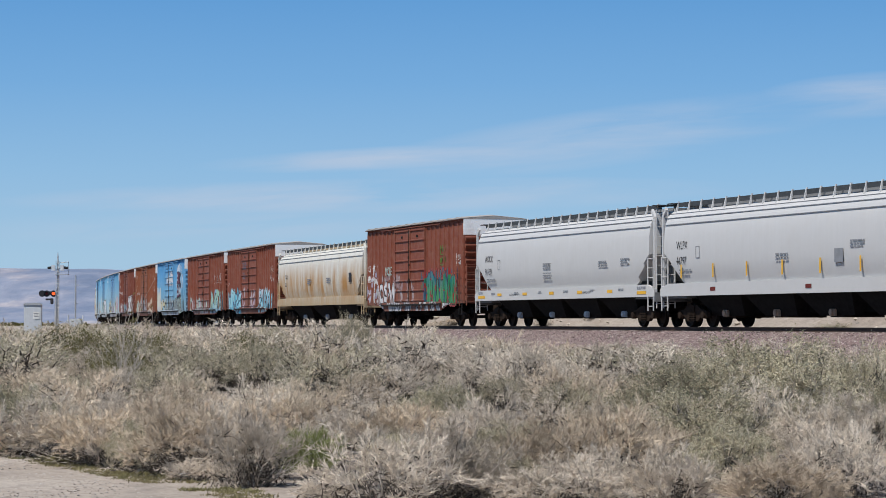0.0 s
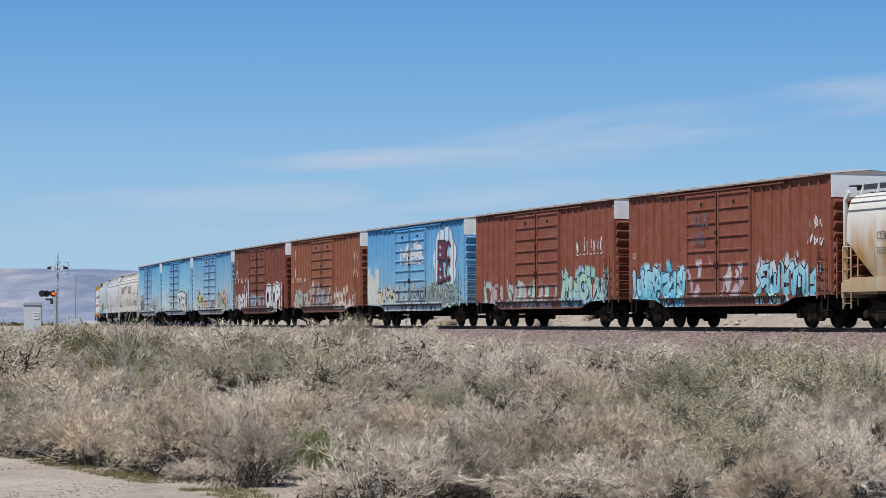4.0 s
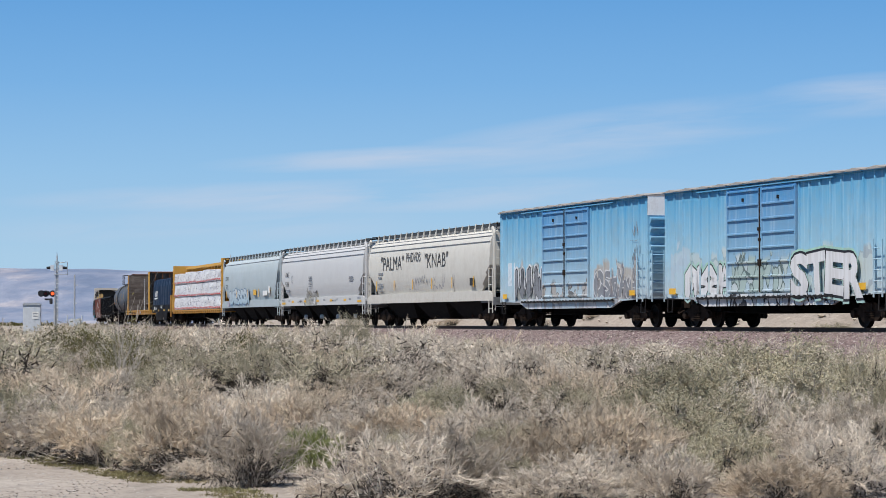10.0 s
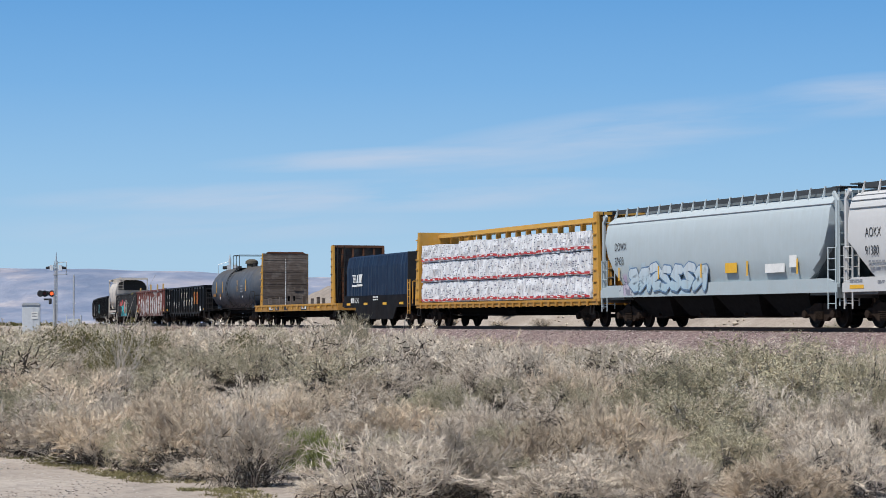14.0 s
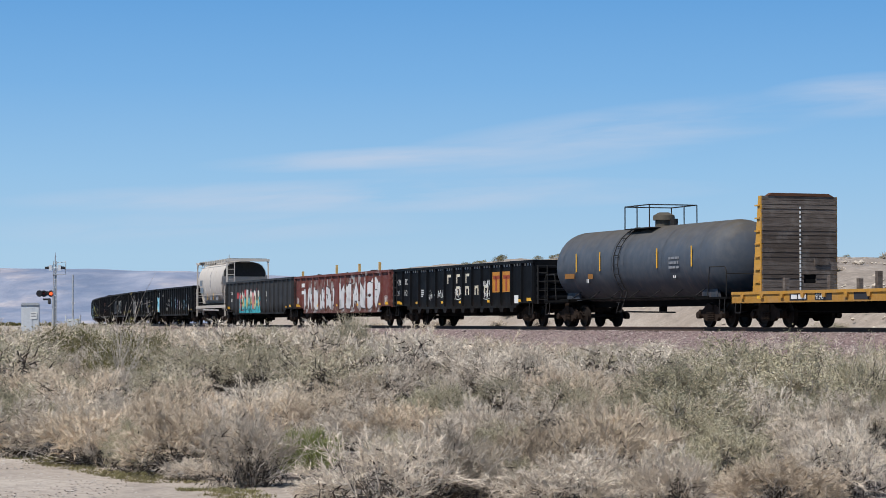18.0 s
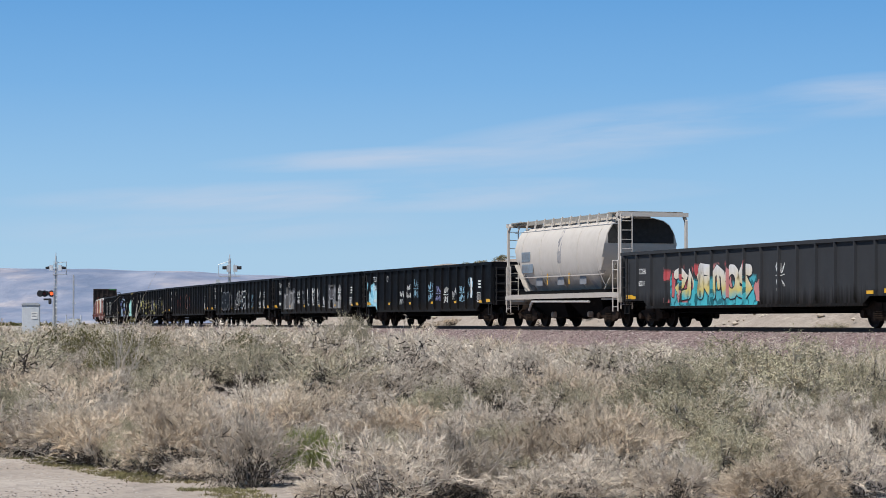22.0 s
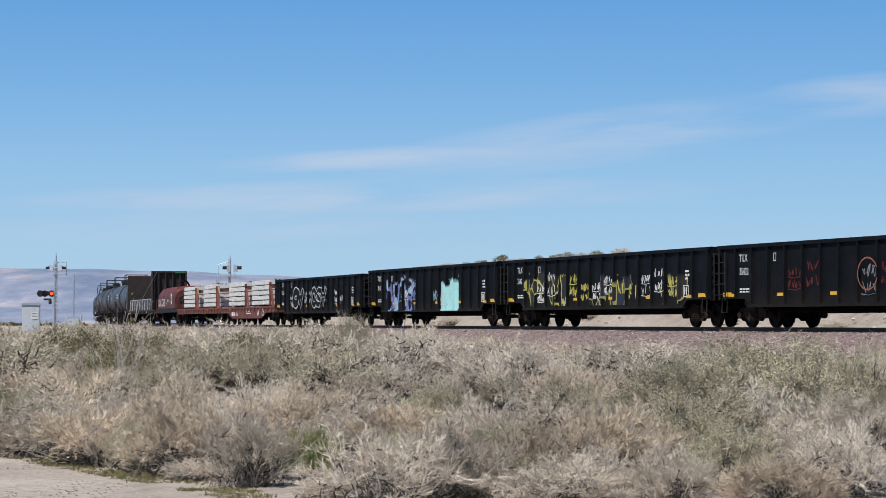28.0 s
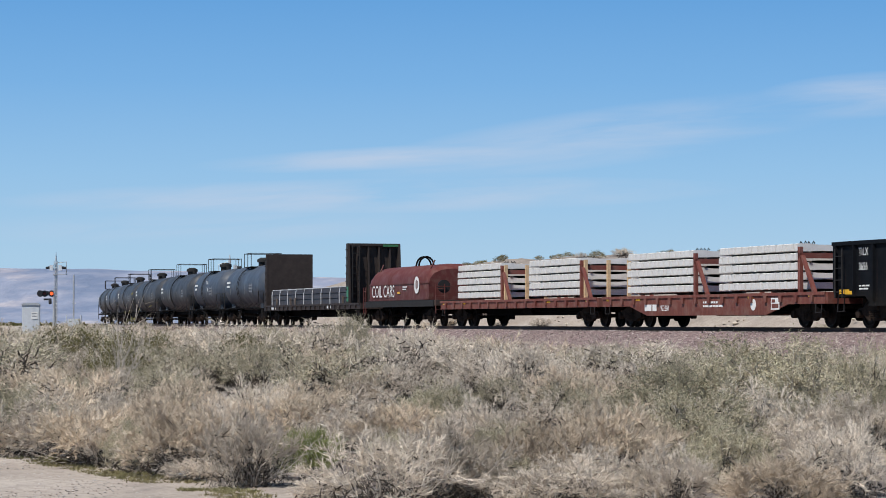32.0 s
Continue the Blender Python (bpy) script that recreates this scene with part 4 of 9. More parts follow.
    piece(r, -4.1, -3.0, 1.2, 3.2, 1, BUBBLE_WHITE, GREY_INK, c, None, -1.50, 0.40)
    for txt, dx in (("CE", 0.35), ("MX", 1.35), ("558", 2.45), ("467", 3.75)):
        lettering(txt, 0.42, -X + dx, 2.75, WHITE_INK, c, -1.555)
    tag(r, -7.4, -6.7, 3.1, 4.5, WHITE_INK, c, -1.515, 0.05, 8)
    tag(r, -5.0, -4.0, 2.2, 2.8, WHITE_INK, c, -1.5, 0.05, 6)
    # three faded blue cars
    g = ((-6.0, -2.9, 1.05, 2.35, (0.58, 0.50, 0.20), (0.52, 0.50, 0.48), (0.06, 0.06, 0.08), 0.45, 0.9, 2), (2.4, 7.0, 0.95, 2.4, (0.36, 0.40, 0.34), (0.44, 0.40, 0.34), (0.04, 0.05, 0.06), 0.55, 0.92, 5), (-2.8, 2.2, 1.1, 1.9, (0.52, 0.40, 0.20), (0.40, 0.26, 0.36), (0.10, 0.06, 0.06), 0.5, 0.8, 9), (5.6, 7.6, 1.4, 2.7, (0.55, 0.36, 0.46), (0.50, 0.45, 0.5), (0.35, 0.3, 0.36), 0.4, 0.6, 4))
    m = blue_paint("faded_blue_paint_yellow_graffiti", 9, g, (0.075, 0.29, 0.51), (0.26, 0.44, 0.56))
    c, X, W = boxcar(-18.3, -2.2, "faded blue boxcar with yellow and olive graffiti", m, blue_paint("blue_door_paint_a", 10, (g[2],), (0.05, 0.24, 0.50), (0.20, 0.37, 0.52)), ROOF_GREY, blue_paint("pale_sill_b", 6, ((-6, 7, 0.6, 1.2, GRY, WHT, (0.3, 0.2, 0.15), 0.8, 0.8, 3),)), END_WHITE, 7)
    lettering("CE", 0.34, -X + 0.55, 2.5, WHITE_INK, c, -1.5)
    lettering("MX", 0.34, -X + 1.75, 2.5, WHITE_INK, c, -1.5)
    lettering("551", 0.34, -X + 0.45, 2.0, WHITE_INK, c, -1.5)
    lettering("793", 0.34, -X + 1.6, 2.0, WHITE_INK, c, -1.5)
    piece(r, -6.0, -2.8, 1.1, 2.4, 3, SPRAY_SUN, SPRAY_BLACK, c, None, -1.50, 0.34, "yellow and white graffiti piece")
    piece(r, 2.5, 6.8, 1.0, 2.2, 5, SPRAY_OLIVE, SPRAY_BLACK, c, None, -1.50, 0.34, "olive grey graffiti piece")
    for x in (0.6, 3.1, 5.9):
        bars([(x, x + 0.10, 1.35, 1.7)], YELLOW_INK, c, -1.6, "reflector_strip")
    g = ((-6.0, -2.6, 1.0, 2.5, (0.42, 0.52, 0.55), (0.48, 0.55, 0.56), (0.30, 0.40, 0.44), 0.6, 0.6, 6), (2.2, 7.0, 0.95, 2.6, (0.46, 0.54, 0.55), (0.50, 0.54, 0.55), (0.34, 0.40, 0.44), 0.75, 0.6, 1), (-2.8, 2.2, 1.1, 2.4, (0.48, 0.54, 0.56), (0.35, 0.44, 0.42), (0.1, 0.14, 0.14), 0.5, 0.65, 3), (-7.6, -6.0, 1.1, 3.0, (0.40, 0.52, 0.60), (0.42, 0.53, 0.6), (0.4, 0.5, 0.58), 1.0, 0.9, 8))
    m = blue_paint("faded_blue_paint_white_graffiti", 12, g)
    c, X, W = boxcar(-35.7, -19.6, "faded blue boxcar with white bubble-letter graffiti", m, blue_paint("blue_door_paint_b", 13, (g[2],), (0.05, 0.24, 0.50), (0.20, 0.37, 0.52)), ROOF_GREY, blue_paint("pale_sill_c", 6, ((-6, 7, 0.6, 1.2, WHT, GRY, BLK, 0.6, 0.85, 4),)), END_WHITE, 8)
    piece(r, -6.2, -2.7, 1.0, 2.4, 4, BUBBLE_WHITE, SPRAY_BLACK, c, SPRAY_MINT, -1.50, 0.36, "white bubble graffiti with mint edges")
    bubble_word("STER", 1.9, 6.6, 1.0, 2.4, BUBBLE_WHITE, SPRAY_BLACK, c, SPRAY_MINT, -1.615, 5, 0.09, "white bubble letters with mint edges")
    for x in (-7.5, 6.2):
        bars([(x, x + 0.55, 1.2, 1.42)], YELLOW_INK, c, -1.6, "reflector_strip")
    g = ((2.6, 7.0, 1.05, 2.5, (0.16, 0.16, 0.19), (0.40, 0.38, 0.36), (0.45, 0.44, 0.43), 0.7, 0.9, 2), (-5.9, -2.8, 1.1, 2.5, (0.40, 0.42, 0.43), (0.34, 0.36, 0.36), (0.20, 0.22, 0.22), 0.5, 0.8, 6), (-2.8, 2.2, 1.1, 1.9, (0.36, 0.34, 0.32), (0.42, 0.42, 0.42), (0.14, 0.14, 0.14), 0.5, 0.5, 9))
    m = blue_paint("faded_blue_paint_grey_graffiti", 14, g)
    c, X, W = boxcar(-53.1, -37.2, "faded blue boxcar with dark grey graffiti", m, blue_paint("blue_door_paint_c", 15, (g[2],), (0.05, 0.24, 0.50), (0.22, 0.38, 0.52)), ROOF_GREY, blue_paint("pale_sill_d", 16, ((-6, 7, 0.6, 1.2, WHT, GRY, (0.3, 0.3, 0.3), 0.6, 0.7, 4),)), END_WHITE, 9)
    piece(r, 2.7, 6.9, 1.1, 2.4, 5, GREY_INK, BUBBLE_WHITE, c, None, -1.50, 0.30, "dark grey graffiti piece")
    piece(r, -6.0, -2.75, 1.05, 2.6, 4, GREY_INK, SPRAY_BLACK, c, BUBBLE_WHITE, -1.545, 0.30, "dark grey graffiti piece edged in white")
    bars([(-X + 0.75, -X + 1.75, 1.75, 2.75)], plain("pale_blue_white_patch", (0.55, 0.62, 0.68), 0.7), c, -1.482, "paint_patch", "pale overpainted patch")
    tag(r, 6.3, 7.2, 2.2, 4.4, GREY_INK, c, -1.515, 0.03, 8)
    for x in (-7.4, 6.4):
        bars([(x, x + 0.5, 1.2, 1.4)], YELLOW_INK, c, -1.6, "reflector_strip")


boxcars()


# ---- covered hoppers ----
SECTION = [(1.40, 1.55), (1.49, 1.9), (1.54, 2.4), (1.55, 2.9), (1.53, 3.4), (1.47, 3.85), (1.36, 4.12), (1.12, 4.30), (0.6, 4.40)]
ROUND_SECTION = [(1.05, 1.45), (1.25, 1.75), (1.46, 2.2), (1.56, 2.75), (1.55, 3.25), (1.44, 3.7), (1.25, 4.02), (0.98, 4.2), (0.55, 4.3)]


def hopper(q0, q1, label, mat, end_mat, walk_mat, bays=4, style="slant", seams=0, seam_mat=None, gear_dot=None, section=SECTION, bay_mat=None, top=4.40, sill_z=(1.14, 1.42, 1.6), end_gap=0.0):
    car, L = car_thing("covered_hopper", label, "hopper car", q0, q1)
    X = L / 2
    dz = top - section[-1][1]
    sec = [(y, z + dz * (z - 1.5) / 2.9) for y, z in section]
    # body: the lower corners are cut back to the slope sheets
    if style == "slant":
        cut = [(X - 0.42, 2.75), (X - 0.95, 2.3), (X - 1.55, 1.78), (X - 1.95, sec[0][1])]
    else:
        cut = [(X - 0.55, 3.3), (X - 0.8, 2.75), (X - 1.15, 2.25), (X - 1.65, 1.8), (X - 2.1, sec[0][1])]
    cut = [(x - end_gap, zb) for x, zb in cut]
    stations = [(-x, zb) for x, zb in cut] + [(x, zb) for x, zb in reversed(cut)]
    rings = []
    for x, zb in stations:
        half = [(y, max(z, zb)) for y, z in sec]
        rings.append([(x, -y, z) for y, z in half] + [(x, y, z) for y, z in reversed(half)])
    part("body", Shape().loft(rings), mat, car, smooth=True)
    # added dark sheet over the body's end imitates shade below the walkway
    if end_gap:
        xe, ze = stations[-1]
        rim = [(y - 0.03, z - 0.02) for y, z in sec if z > ze]
        part("end_sheet", Shape().prism([(-rim[0][0], ze)] + [(-y, z) for y, z in rim] + [(y, z) for y, z in reversed(rim)] + [(rim[0][0], ze)], xe + 0.004, xe + 0.02, "x"), plain("shade_dark_end", (0.045, 0.043, 0.042), 0.85, gloss=0.1), car, "dark sheet that paints shade over the car's end")
    if seams:
        for x in np.linspace(-X + 2.1, X - 2.1, seams):
            ring = [[(x + dx, -(y + 0.012), z) for y, z in sec[:-1]] + [(x + dx, -(y - 0.02), z) for y, z in reversed(sec[:-1])] for dx in (-0.025, 0.025)]
            part("weld_seam", Shape().loft(ring), seam_mat or mat, car)
    # roof edge moulding lines
    for z_i in (3.78, 4.03, 4.19) if style == "slant" else (4.05,):
        y = float(np.interp(z_i + dz, [z for _, z in sec], [y for y, _ in sec]))
        part("roof_moulding", Shape().box(-X + 0.45, X - 0.45, -y - 0.035, -y + 0.02, z_i + dz - 0.012, z_i + dz + 0.014), GREY_INK, car)
    for s in (-1, 1):
        part("side_sill", Shape().prism([(-X + 0.02, sill_z[0]), (-X + 0.02, sill_z[1]), (-X + 0.7, sill_z[2]), (X - 0.7, sill_z[2]), (X - 0.02, sill_z[1]), (X - 0.02, sill_z[0])], s * 1.46 - 0.06, s * 1.46 + 0.06), mat, car)
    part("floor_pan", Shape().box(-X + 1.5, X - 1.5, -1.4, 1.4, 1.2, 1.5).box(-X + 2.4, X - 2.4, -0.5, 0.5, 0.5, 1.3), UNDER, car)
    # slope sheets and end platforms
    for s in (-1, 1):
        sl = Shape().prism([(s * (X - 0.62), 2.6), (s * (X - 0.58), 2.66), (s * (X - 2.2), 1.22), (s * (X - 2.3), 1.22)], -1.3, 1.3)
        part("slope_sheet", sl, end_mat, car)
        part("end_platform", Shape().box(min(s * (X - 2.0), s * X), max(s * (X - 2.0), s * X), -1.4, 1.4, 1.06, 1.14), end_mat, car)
        for y in (-0.5, 0.5):
            part("end_strut", Shape().prism([(s * (X - 1.9), 1.14), (s * (X - 0.35), 1.14), (s * (X - 0.5), 2.6), (s * (X - 0.75), 2.55)], y - 0.03, y + 0.03), end_mat, car)
        part("end_sill", Shape().box(min(s * (X - 0.12), s * X), max(s * (X - 0.12), s * X), -1.5, 1.5, 0.95, 1.3), end_mat, car)
        for y in (-1.42, 1.42):
            part("corner_post", Shape().prism([(s * (X - 0.20), 1.1), (s * (X - 0.08), 1.1), (s * (X - 0.08), 4.15 + dz), (s * (X - 0.34), 4.45 + dz), (s * (X - 0.42), 4.35 + dz), (s * (X - 0.20), 4.1 + dz)], y - 0.045, y + 0.045), mat, car)
    lad = ladder(Shape(), X - 0.05, -1.40, -0.92, 0.7, 4.40 + dz, 0.36)
    part("rear_ladder", ladder(Shape(), -X + 0.05, -1.40, -0.92, 0.7, 4.40 + dz, 0.36), mat, car)
    part("side_ladder", ladder(Shape(), -1.5, X - 0.62, X - 0.12, 0.6, 2.6, 0.36, 0.016, "x"), mat, car)
    part("side_ladder", ladder(Shape(), -1.5, -X + 0.12, -X + 0.62, 0.6, 2.6, 0.36, 0.016, "x"), mat, car)
    part("end_ladder", lad, mat, car, "tubular end ladder")
    part("brake_wheel", Shape().tube([(X - 0.02, 0.45, 2.2), (X + 0.06, 0.45, 2.2)], 0.28, 14).box(X - 0.3, X, 0.3, 0.6, 1.9, 2.2), DARK, car)
    # walkways on the roof with their brackets, and hatch covers
    zt = top + 0.16
    wk = part("running_board", Shape().box(-X + 0.15, X - 0.15, -1.05, -0.62, zt, zt + 0.035).box(-X + 0.15, X - 0.15, 0.62, 1.05, zt, zt + 0.035), walk_mat, car, "dark grating roof walkway")
    for s in (-1, 1):
        reach = X - 0.7 - end_gap * 1.25
        part("cross_walk", Shape().box(min(s * reach, s * (X - 0.15)), max(s * reach, s * (X - 0.15)), -1.3, 1.3, zt + 0.005, zt + 0.045), walk_mat, wk)
        if end_gap:
            part("end_top_rail", Shape().box(min(s * (X - 0.2), s * (X - 0.08)), max(s * (X - 0.2), s * (X - 0.08)), -1.5, 1.5, 4.30 + dz, 4.46 + dz), mat, car)
    part("board_edge", Shape().box(-X + 0.3, X - 0.3, -1.09, -1.055, zt - 0.12, zt + 0.05), walk_mat, wk, "dark steel edge angle")
    for x in np.arange(-X + 0.7, X - 0.5, 0.98):
        part("board_bracket", Shape().prism([(-1.2, top - 0.14), (-1.13, top - 0.14), (-1.04, zt + 0.10), (-1.10, zt + 0.10)], x - 0.025, x + 0.025, "x"), mat, wk)
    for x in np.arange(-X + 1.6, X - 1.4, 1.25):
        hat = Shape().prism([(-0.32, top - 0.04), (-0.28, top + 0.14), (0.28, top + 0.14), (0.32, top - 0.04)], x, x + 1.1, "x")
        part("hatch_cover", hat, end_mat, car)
    # discharge bays
    w = (L - 4.6) / bays
    for k in range(bays):
        c = -L / 2 + 2.3 + w * (k + 0.5)
        ch = Shape().loft([[(c - w * 0.5, -1.36, 1.3), (c + w * 0.5, -1.36, 1.3), (c + w * 0.5, 1.36, 1.3), (c - w * 0.5, 1.36, 1.3)], [(c - w * 0.30, -0.75, 0.40), (c + w * 0.30, -0.75, 0.40), (c + w * 0.30, 0.75, 0.40), (c - w * 0.30, 0.75, 0.40)]])
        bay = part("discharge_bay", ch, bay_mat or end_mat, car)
        gate = Shape().box(c - 0.45, c + 0.45, -0.75, 0.75, 0.34, 0.46).tube([(c, -0.9, 0.48), (c, 0.9, 0.48)], 0.05, 8)
        part("outlet_gate", gate, GEAR_RUST, bay)
        if gear_dot:
            part("gate_cap", Shape().tube([(c, -0.88, 0.5), (c, -1.02, 0.5)], 0.11, 10).box(c - 0.16, c + 0.16, -0.95, -0.86, 0.38, 0.62), gear_dot, bay)
    running_gear(car, L, False)
    part("centre_sill", Shape().box(-X + 0.1, X - 0.1, -0.25, 0.25, 0.78, 1.12), UNDER, car)
    return car, X


def hoppers():
    r = random.Random(21)
    walkm = plain("dark_grating", (0.05, 0.055, 0.06), 0.7)
    # darker than the pale bodies, to put shade into ends and slope sheets
    shadow_end = plain("shade_grey_end", (0.16, 0.165, 0.17), 0.7)
    # near-black bays: the dimness under a car is put into their colour
    bayg = plain("shade_black_bay", (0.014, 0.014, 0.014), 0.9, 0, 0.4, gloss=0.06)
    caps = plain("chipped_white_blue_cap", (0.40, 0.46, 0.52), 0.6)
    tan = plain("rusty_gate_cap", (0.36, 0.27, 0.2), 0.8)

    def plates(c, X, y=-1.585, every=4, z=1.78, tall=0.5):
        for x in np.linspace(-X + 1.9, X - 2.6, every):
            bars([(x, x + 0.10, z, z + tall)], YELLOW_INK, c, y, "reflector_strip")

    def sill_marks(c, X, y=-1.53):
        for x in np.linspace(-X + 3.0, X - 4.5, 5):
            bars([(x, x + 0.5, 1.33, 1.45)], YELLOW_INK, c, y, "reflector_strip")
        for x in (-X + 0.5, X - 1.6):
            bars([(x, x + 0.85, 1.24, 1.36)], YELLOW_INK, c, y, "reflector_strip")
            text_block(r, x, 1.5, 0.8, 2, GREY_INK, c, y, 0.03)
        for x in np.linspace(-X + 2.2, X - 3.4, 6):
            text_block(r, x, 1.45, 0.5, 2, GREY_INK, c, y, 0.03)
        for x in (-X + 4.5, X - 7.5):
            lettering("DO NOT HAMMER ON CAR", 0.13, x, 1.33, BLACK_INK, c, y, squeeze=0.75)

    def marks(c, X, code, num, y=-1.56, size=0.42, ink=BLACK_INK):
        lettering(code, size, -X + 1.5, 2.85, ink, c, y)
        lettering(num, size, -X + 1.5, 2.28, ink, c, y - 0.005)
        text_block(r, -X + 1.7, 2.05, 1.1, 2, GREY_INK, c, y + 0.01, 0.06)
        bars([(-X + 3.1, -X + 3.4, 2.5, 2.52), (-X + 3.1, -X + 3.4, 2.9, 2.92), (-X + 3.1, -X + 3.12, 2.5, 2.92), (-X + 3.38, -X + 3.4, 2.5, 2.92)], GREY_INK, c, y, "capacity_box")

    white = paint("clean_pale_grey_paint", ((1.2, (0.52, 0.52, 0.515)), (4.4, (0.55, 0.55, 0.55))), 0.06, 0.06, 0.06, 0.45, seed=1)
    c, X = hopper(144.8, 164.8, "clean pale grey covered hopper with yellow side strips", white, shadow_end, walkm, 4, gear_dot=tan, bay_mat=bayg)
    marks(c, X, "WLPX", "44797")
    plates(c, X, every=7)
    for x in (-X + 4.2, -X + 11.2):
        bars([(x, x + 0.4, 1.3, 1.44)], PINK_SPRAY, c, -1.53, "maker_plate")
    bars([(-X + 13.2, -X + 13.75, 2.1, 2.55)], GREY_INK, c, -1.575, "maker_plate")
    for a, b in ((9.2, 2.45), (14.2, 2.75)):
        text_block(r, -X + a, b, 0.9, 3, GREY_INK, c, -1.57, 0.05)
    white2 = paint("clean_pale_grey_paint_b", ((1.2, (0.52, 0.52, 0.51)), (4.4, (0.56, 0.56, 0.56))), 0.06, 0.05, 0.06, 0.45, seed=2)
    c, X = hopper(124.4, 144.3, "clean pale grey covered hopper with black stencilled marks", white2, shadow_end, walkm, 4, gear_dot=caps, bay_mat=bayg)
    marks(c, X, "AOKX", "91139")
    sill_marks(c, X)
    for a, b in ((8.6, 2.6), (8.6, 2.2), (14.6, 2.55), (16.8, 2.6)):
        text_block(r, -X + a, b, 0.9, 3, GREY_INK, c, -1.575, 0.05)
    rusty = paint("cream_paint_rust_runs", ((1.2, (0.42, 0.34, 0.22)), (1.9, (0.56, 0.51, 0.41)), (3.4, (0.64, 0.63, 0.58))), 0.12, 0.35, 0.2, 0.6, rust_from_top=1.0, seed=3)
    c, X = hopper(85.6, 106.2, "cream covered hopper streaked with orange rust", rusty, plain("rusty_cream_end", (0.34, 0.27, 0.18), 0.8), walkm, 3, "slant", 6, rusty, caps, SECTION, bayg, 4.34)
    lettering("CCBX", 0.36, -X + 2.3, 2.75, BLACK_INK, c, -1.58)
    lettering("73235", 0.3, -X + 2.3, 2.3, BLACK_INK, c, -1.58)
    for x in (8.0, 12.6):
        text_block(r, -X + x, 2.6, 1.0, 3, GREY_INK, c, -1.58, 0.06)
    bars([(X - 3.0, X - 2.5, 2.35, 2.85)], BLACK_INK, c, -1.585, "maker_plate")
    # cream car with dark painted words
    cream = paint("weathered_cream_paint", ((1.2, (0.55, 0.53, 0.48)), (4.4, (0.62, 0.60, 0.55))), 0.12, 0.22, 0.22, 0.6, ((-3.2, 4.6, 1.75, 2.45, (0.5, 0.48, 0.45), (0.52, 0.5, 0.48), (0.34, 0.33, 0.33), 0.8, 0.35, 3),), seed=4)
    c, X = hopper(-74.0, -54.0, "weathered cream covered hopper with dark painted lettering", cream, shadow_end, walkm, 3, gear_dot=None, bay_mat=bayg, top=4.42)
    ink = plain("dark_hand_paint", (0.06, 0.06, 0.065), 0.7)
    lettering("\"PALMA\"", 1.0, -X + 2.6, 2.80, ink, c, -1.558, squeeze=1.05)
    lettering("PHDVDS", 0.66, -X + 7.0, 3.15, ink, c, -1.556, squeeze=0.95)
    lettering("\"KNAB\"", 1.0, -X + 10.0, 2.80, ink, c, -1.558, squeeze=1.1)
    tag(r, -1.6, 0.6, 1.95, 2.5, GREY_INK, c, -1.557, 0.03, 2)
    for k, z in enumerate((2.6, 2.05, 1.85)):
        text_block(r, -X + 2.2, z, 0.8, 2, GREY_INK, c, -1.57, 0.1 if k < 2 else 0.05)
    plates(c, X, every=6)
    bars([(X - 3.1, X - 2.5, 1.85, 2.2)], BLACK_INK, c, -1.57, "maker_plate")
    g = ((-3.8, -0.6, 1.15, 1.95, (0.42, 0.40, 0.30), (0.34, 0.33, 0.30), (0.18, 0.16, 0.15), 0.4, 0.8, 3),)
    white3 = paint("clean_pale_grey_paint_c", ((1.2, (0.53, 0.53, 0.525)), (4.4, (0.56, 0.56, 0.56))), 0.06, 0.06, 0.06, 0.45, g, seed=5)
    c, X = hopper(-94.2, -74.4, "clean pale grey covered hopper with one small graffiti", white3, shadow_end, walkm, 4, gear_dot=caps, bay_mat=bayg)
    marks(c, X, "AOKX", "91380")
    sill_marks(c, X)
    for a, b in ((7.4, 2.75), (7.4, 2.4), (16.6, 2.6)):
        text_block(r, -X + a, b, 0.9, 3, GREY_INK, c, -1.575, 0.05)
    tag(r, -1.3, -0.5, 1.75, 2.0, BLACK_INK, c, -1.56)
    g = ((-6.8, 0.2, 1.2, 2.3, (0.36, 0.48, 0.56), (0.40, 0.50, 0.56), (0.30, 0.42, 0.5), 0.75, 0.5, 2), (-7.6, -6.2, 1.2, 1.9, (0.45, 0.36, 0.48), (0.44, 0.48, 0.5), (0.2, 0.2, 0.26), 0.4, 0.7, 6))
    pale = paint("blue_grey_hopper_paint", ((1.2, (0.38, 0.445, 0.47)), (4.4, (0.44, 0.50, 0.525))), 0.1, 0.12, 0.1, 0.5, g, seed=6)
    c, X = hopper(-113.4, -94.5, "pale blue-grey covered hopper with blue graffiti", pale, plain("dark_blue_grey_end", (0.12, 0.14, 0.15), 0.7), walkm, 4, "round", 0, None, None, SECTION, bayg, 4.36)
    piece(r, -6.6, 0.0, 1.3, 2.4, 7, spray_fade("pale_blue_fill", ((1.3, (0.34, 0.48, 0.56)), (2.4, (0.52, 0.58, 0.62)))), plain("faded_navy_spray", (0.12, 0.20, 0.32), 0.6), c, None, -1.565, 0.30, "pale blue graffiti piece")
    lettering("DOWX", 0.42, -X + 1.5, 2.95, BLACK_INK, c, -1.57)
    lettering("37433", 0.42, -X + 1.5, 2.4, BLACK_INK, c, -1.57)
    plates(c, X, every=5)
    bars([(1.6, 2.5, 1.9, 2.25)], YELLOW_INK, c, -1.57, "warning_panel")
    bars([(4.6, 6.0, 1.85, 2.15)], WHITE_INK, c, -1.57, "white_panel")
    bars([(X - 3.1, X - 2.6, 2.0, 2.4)], WHITE_INK, c, -1.575, "maker_plate")
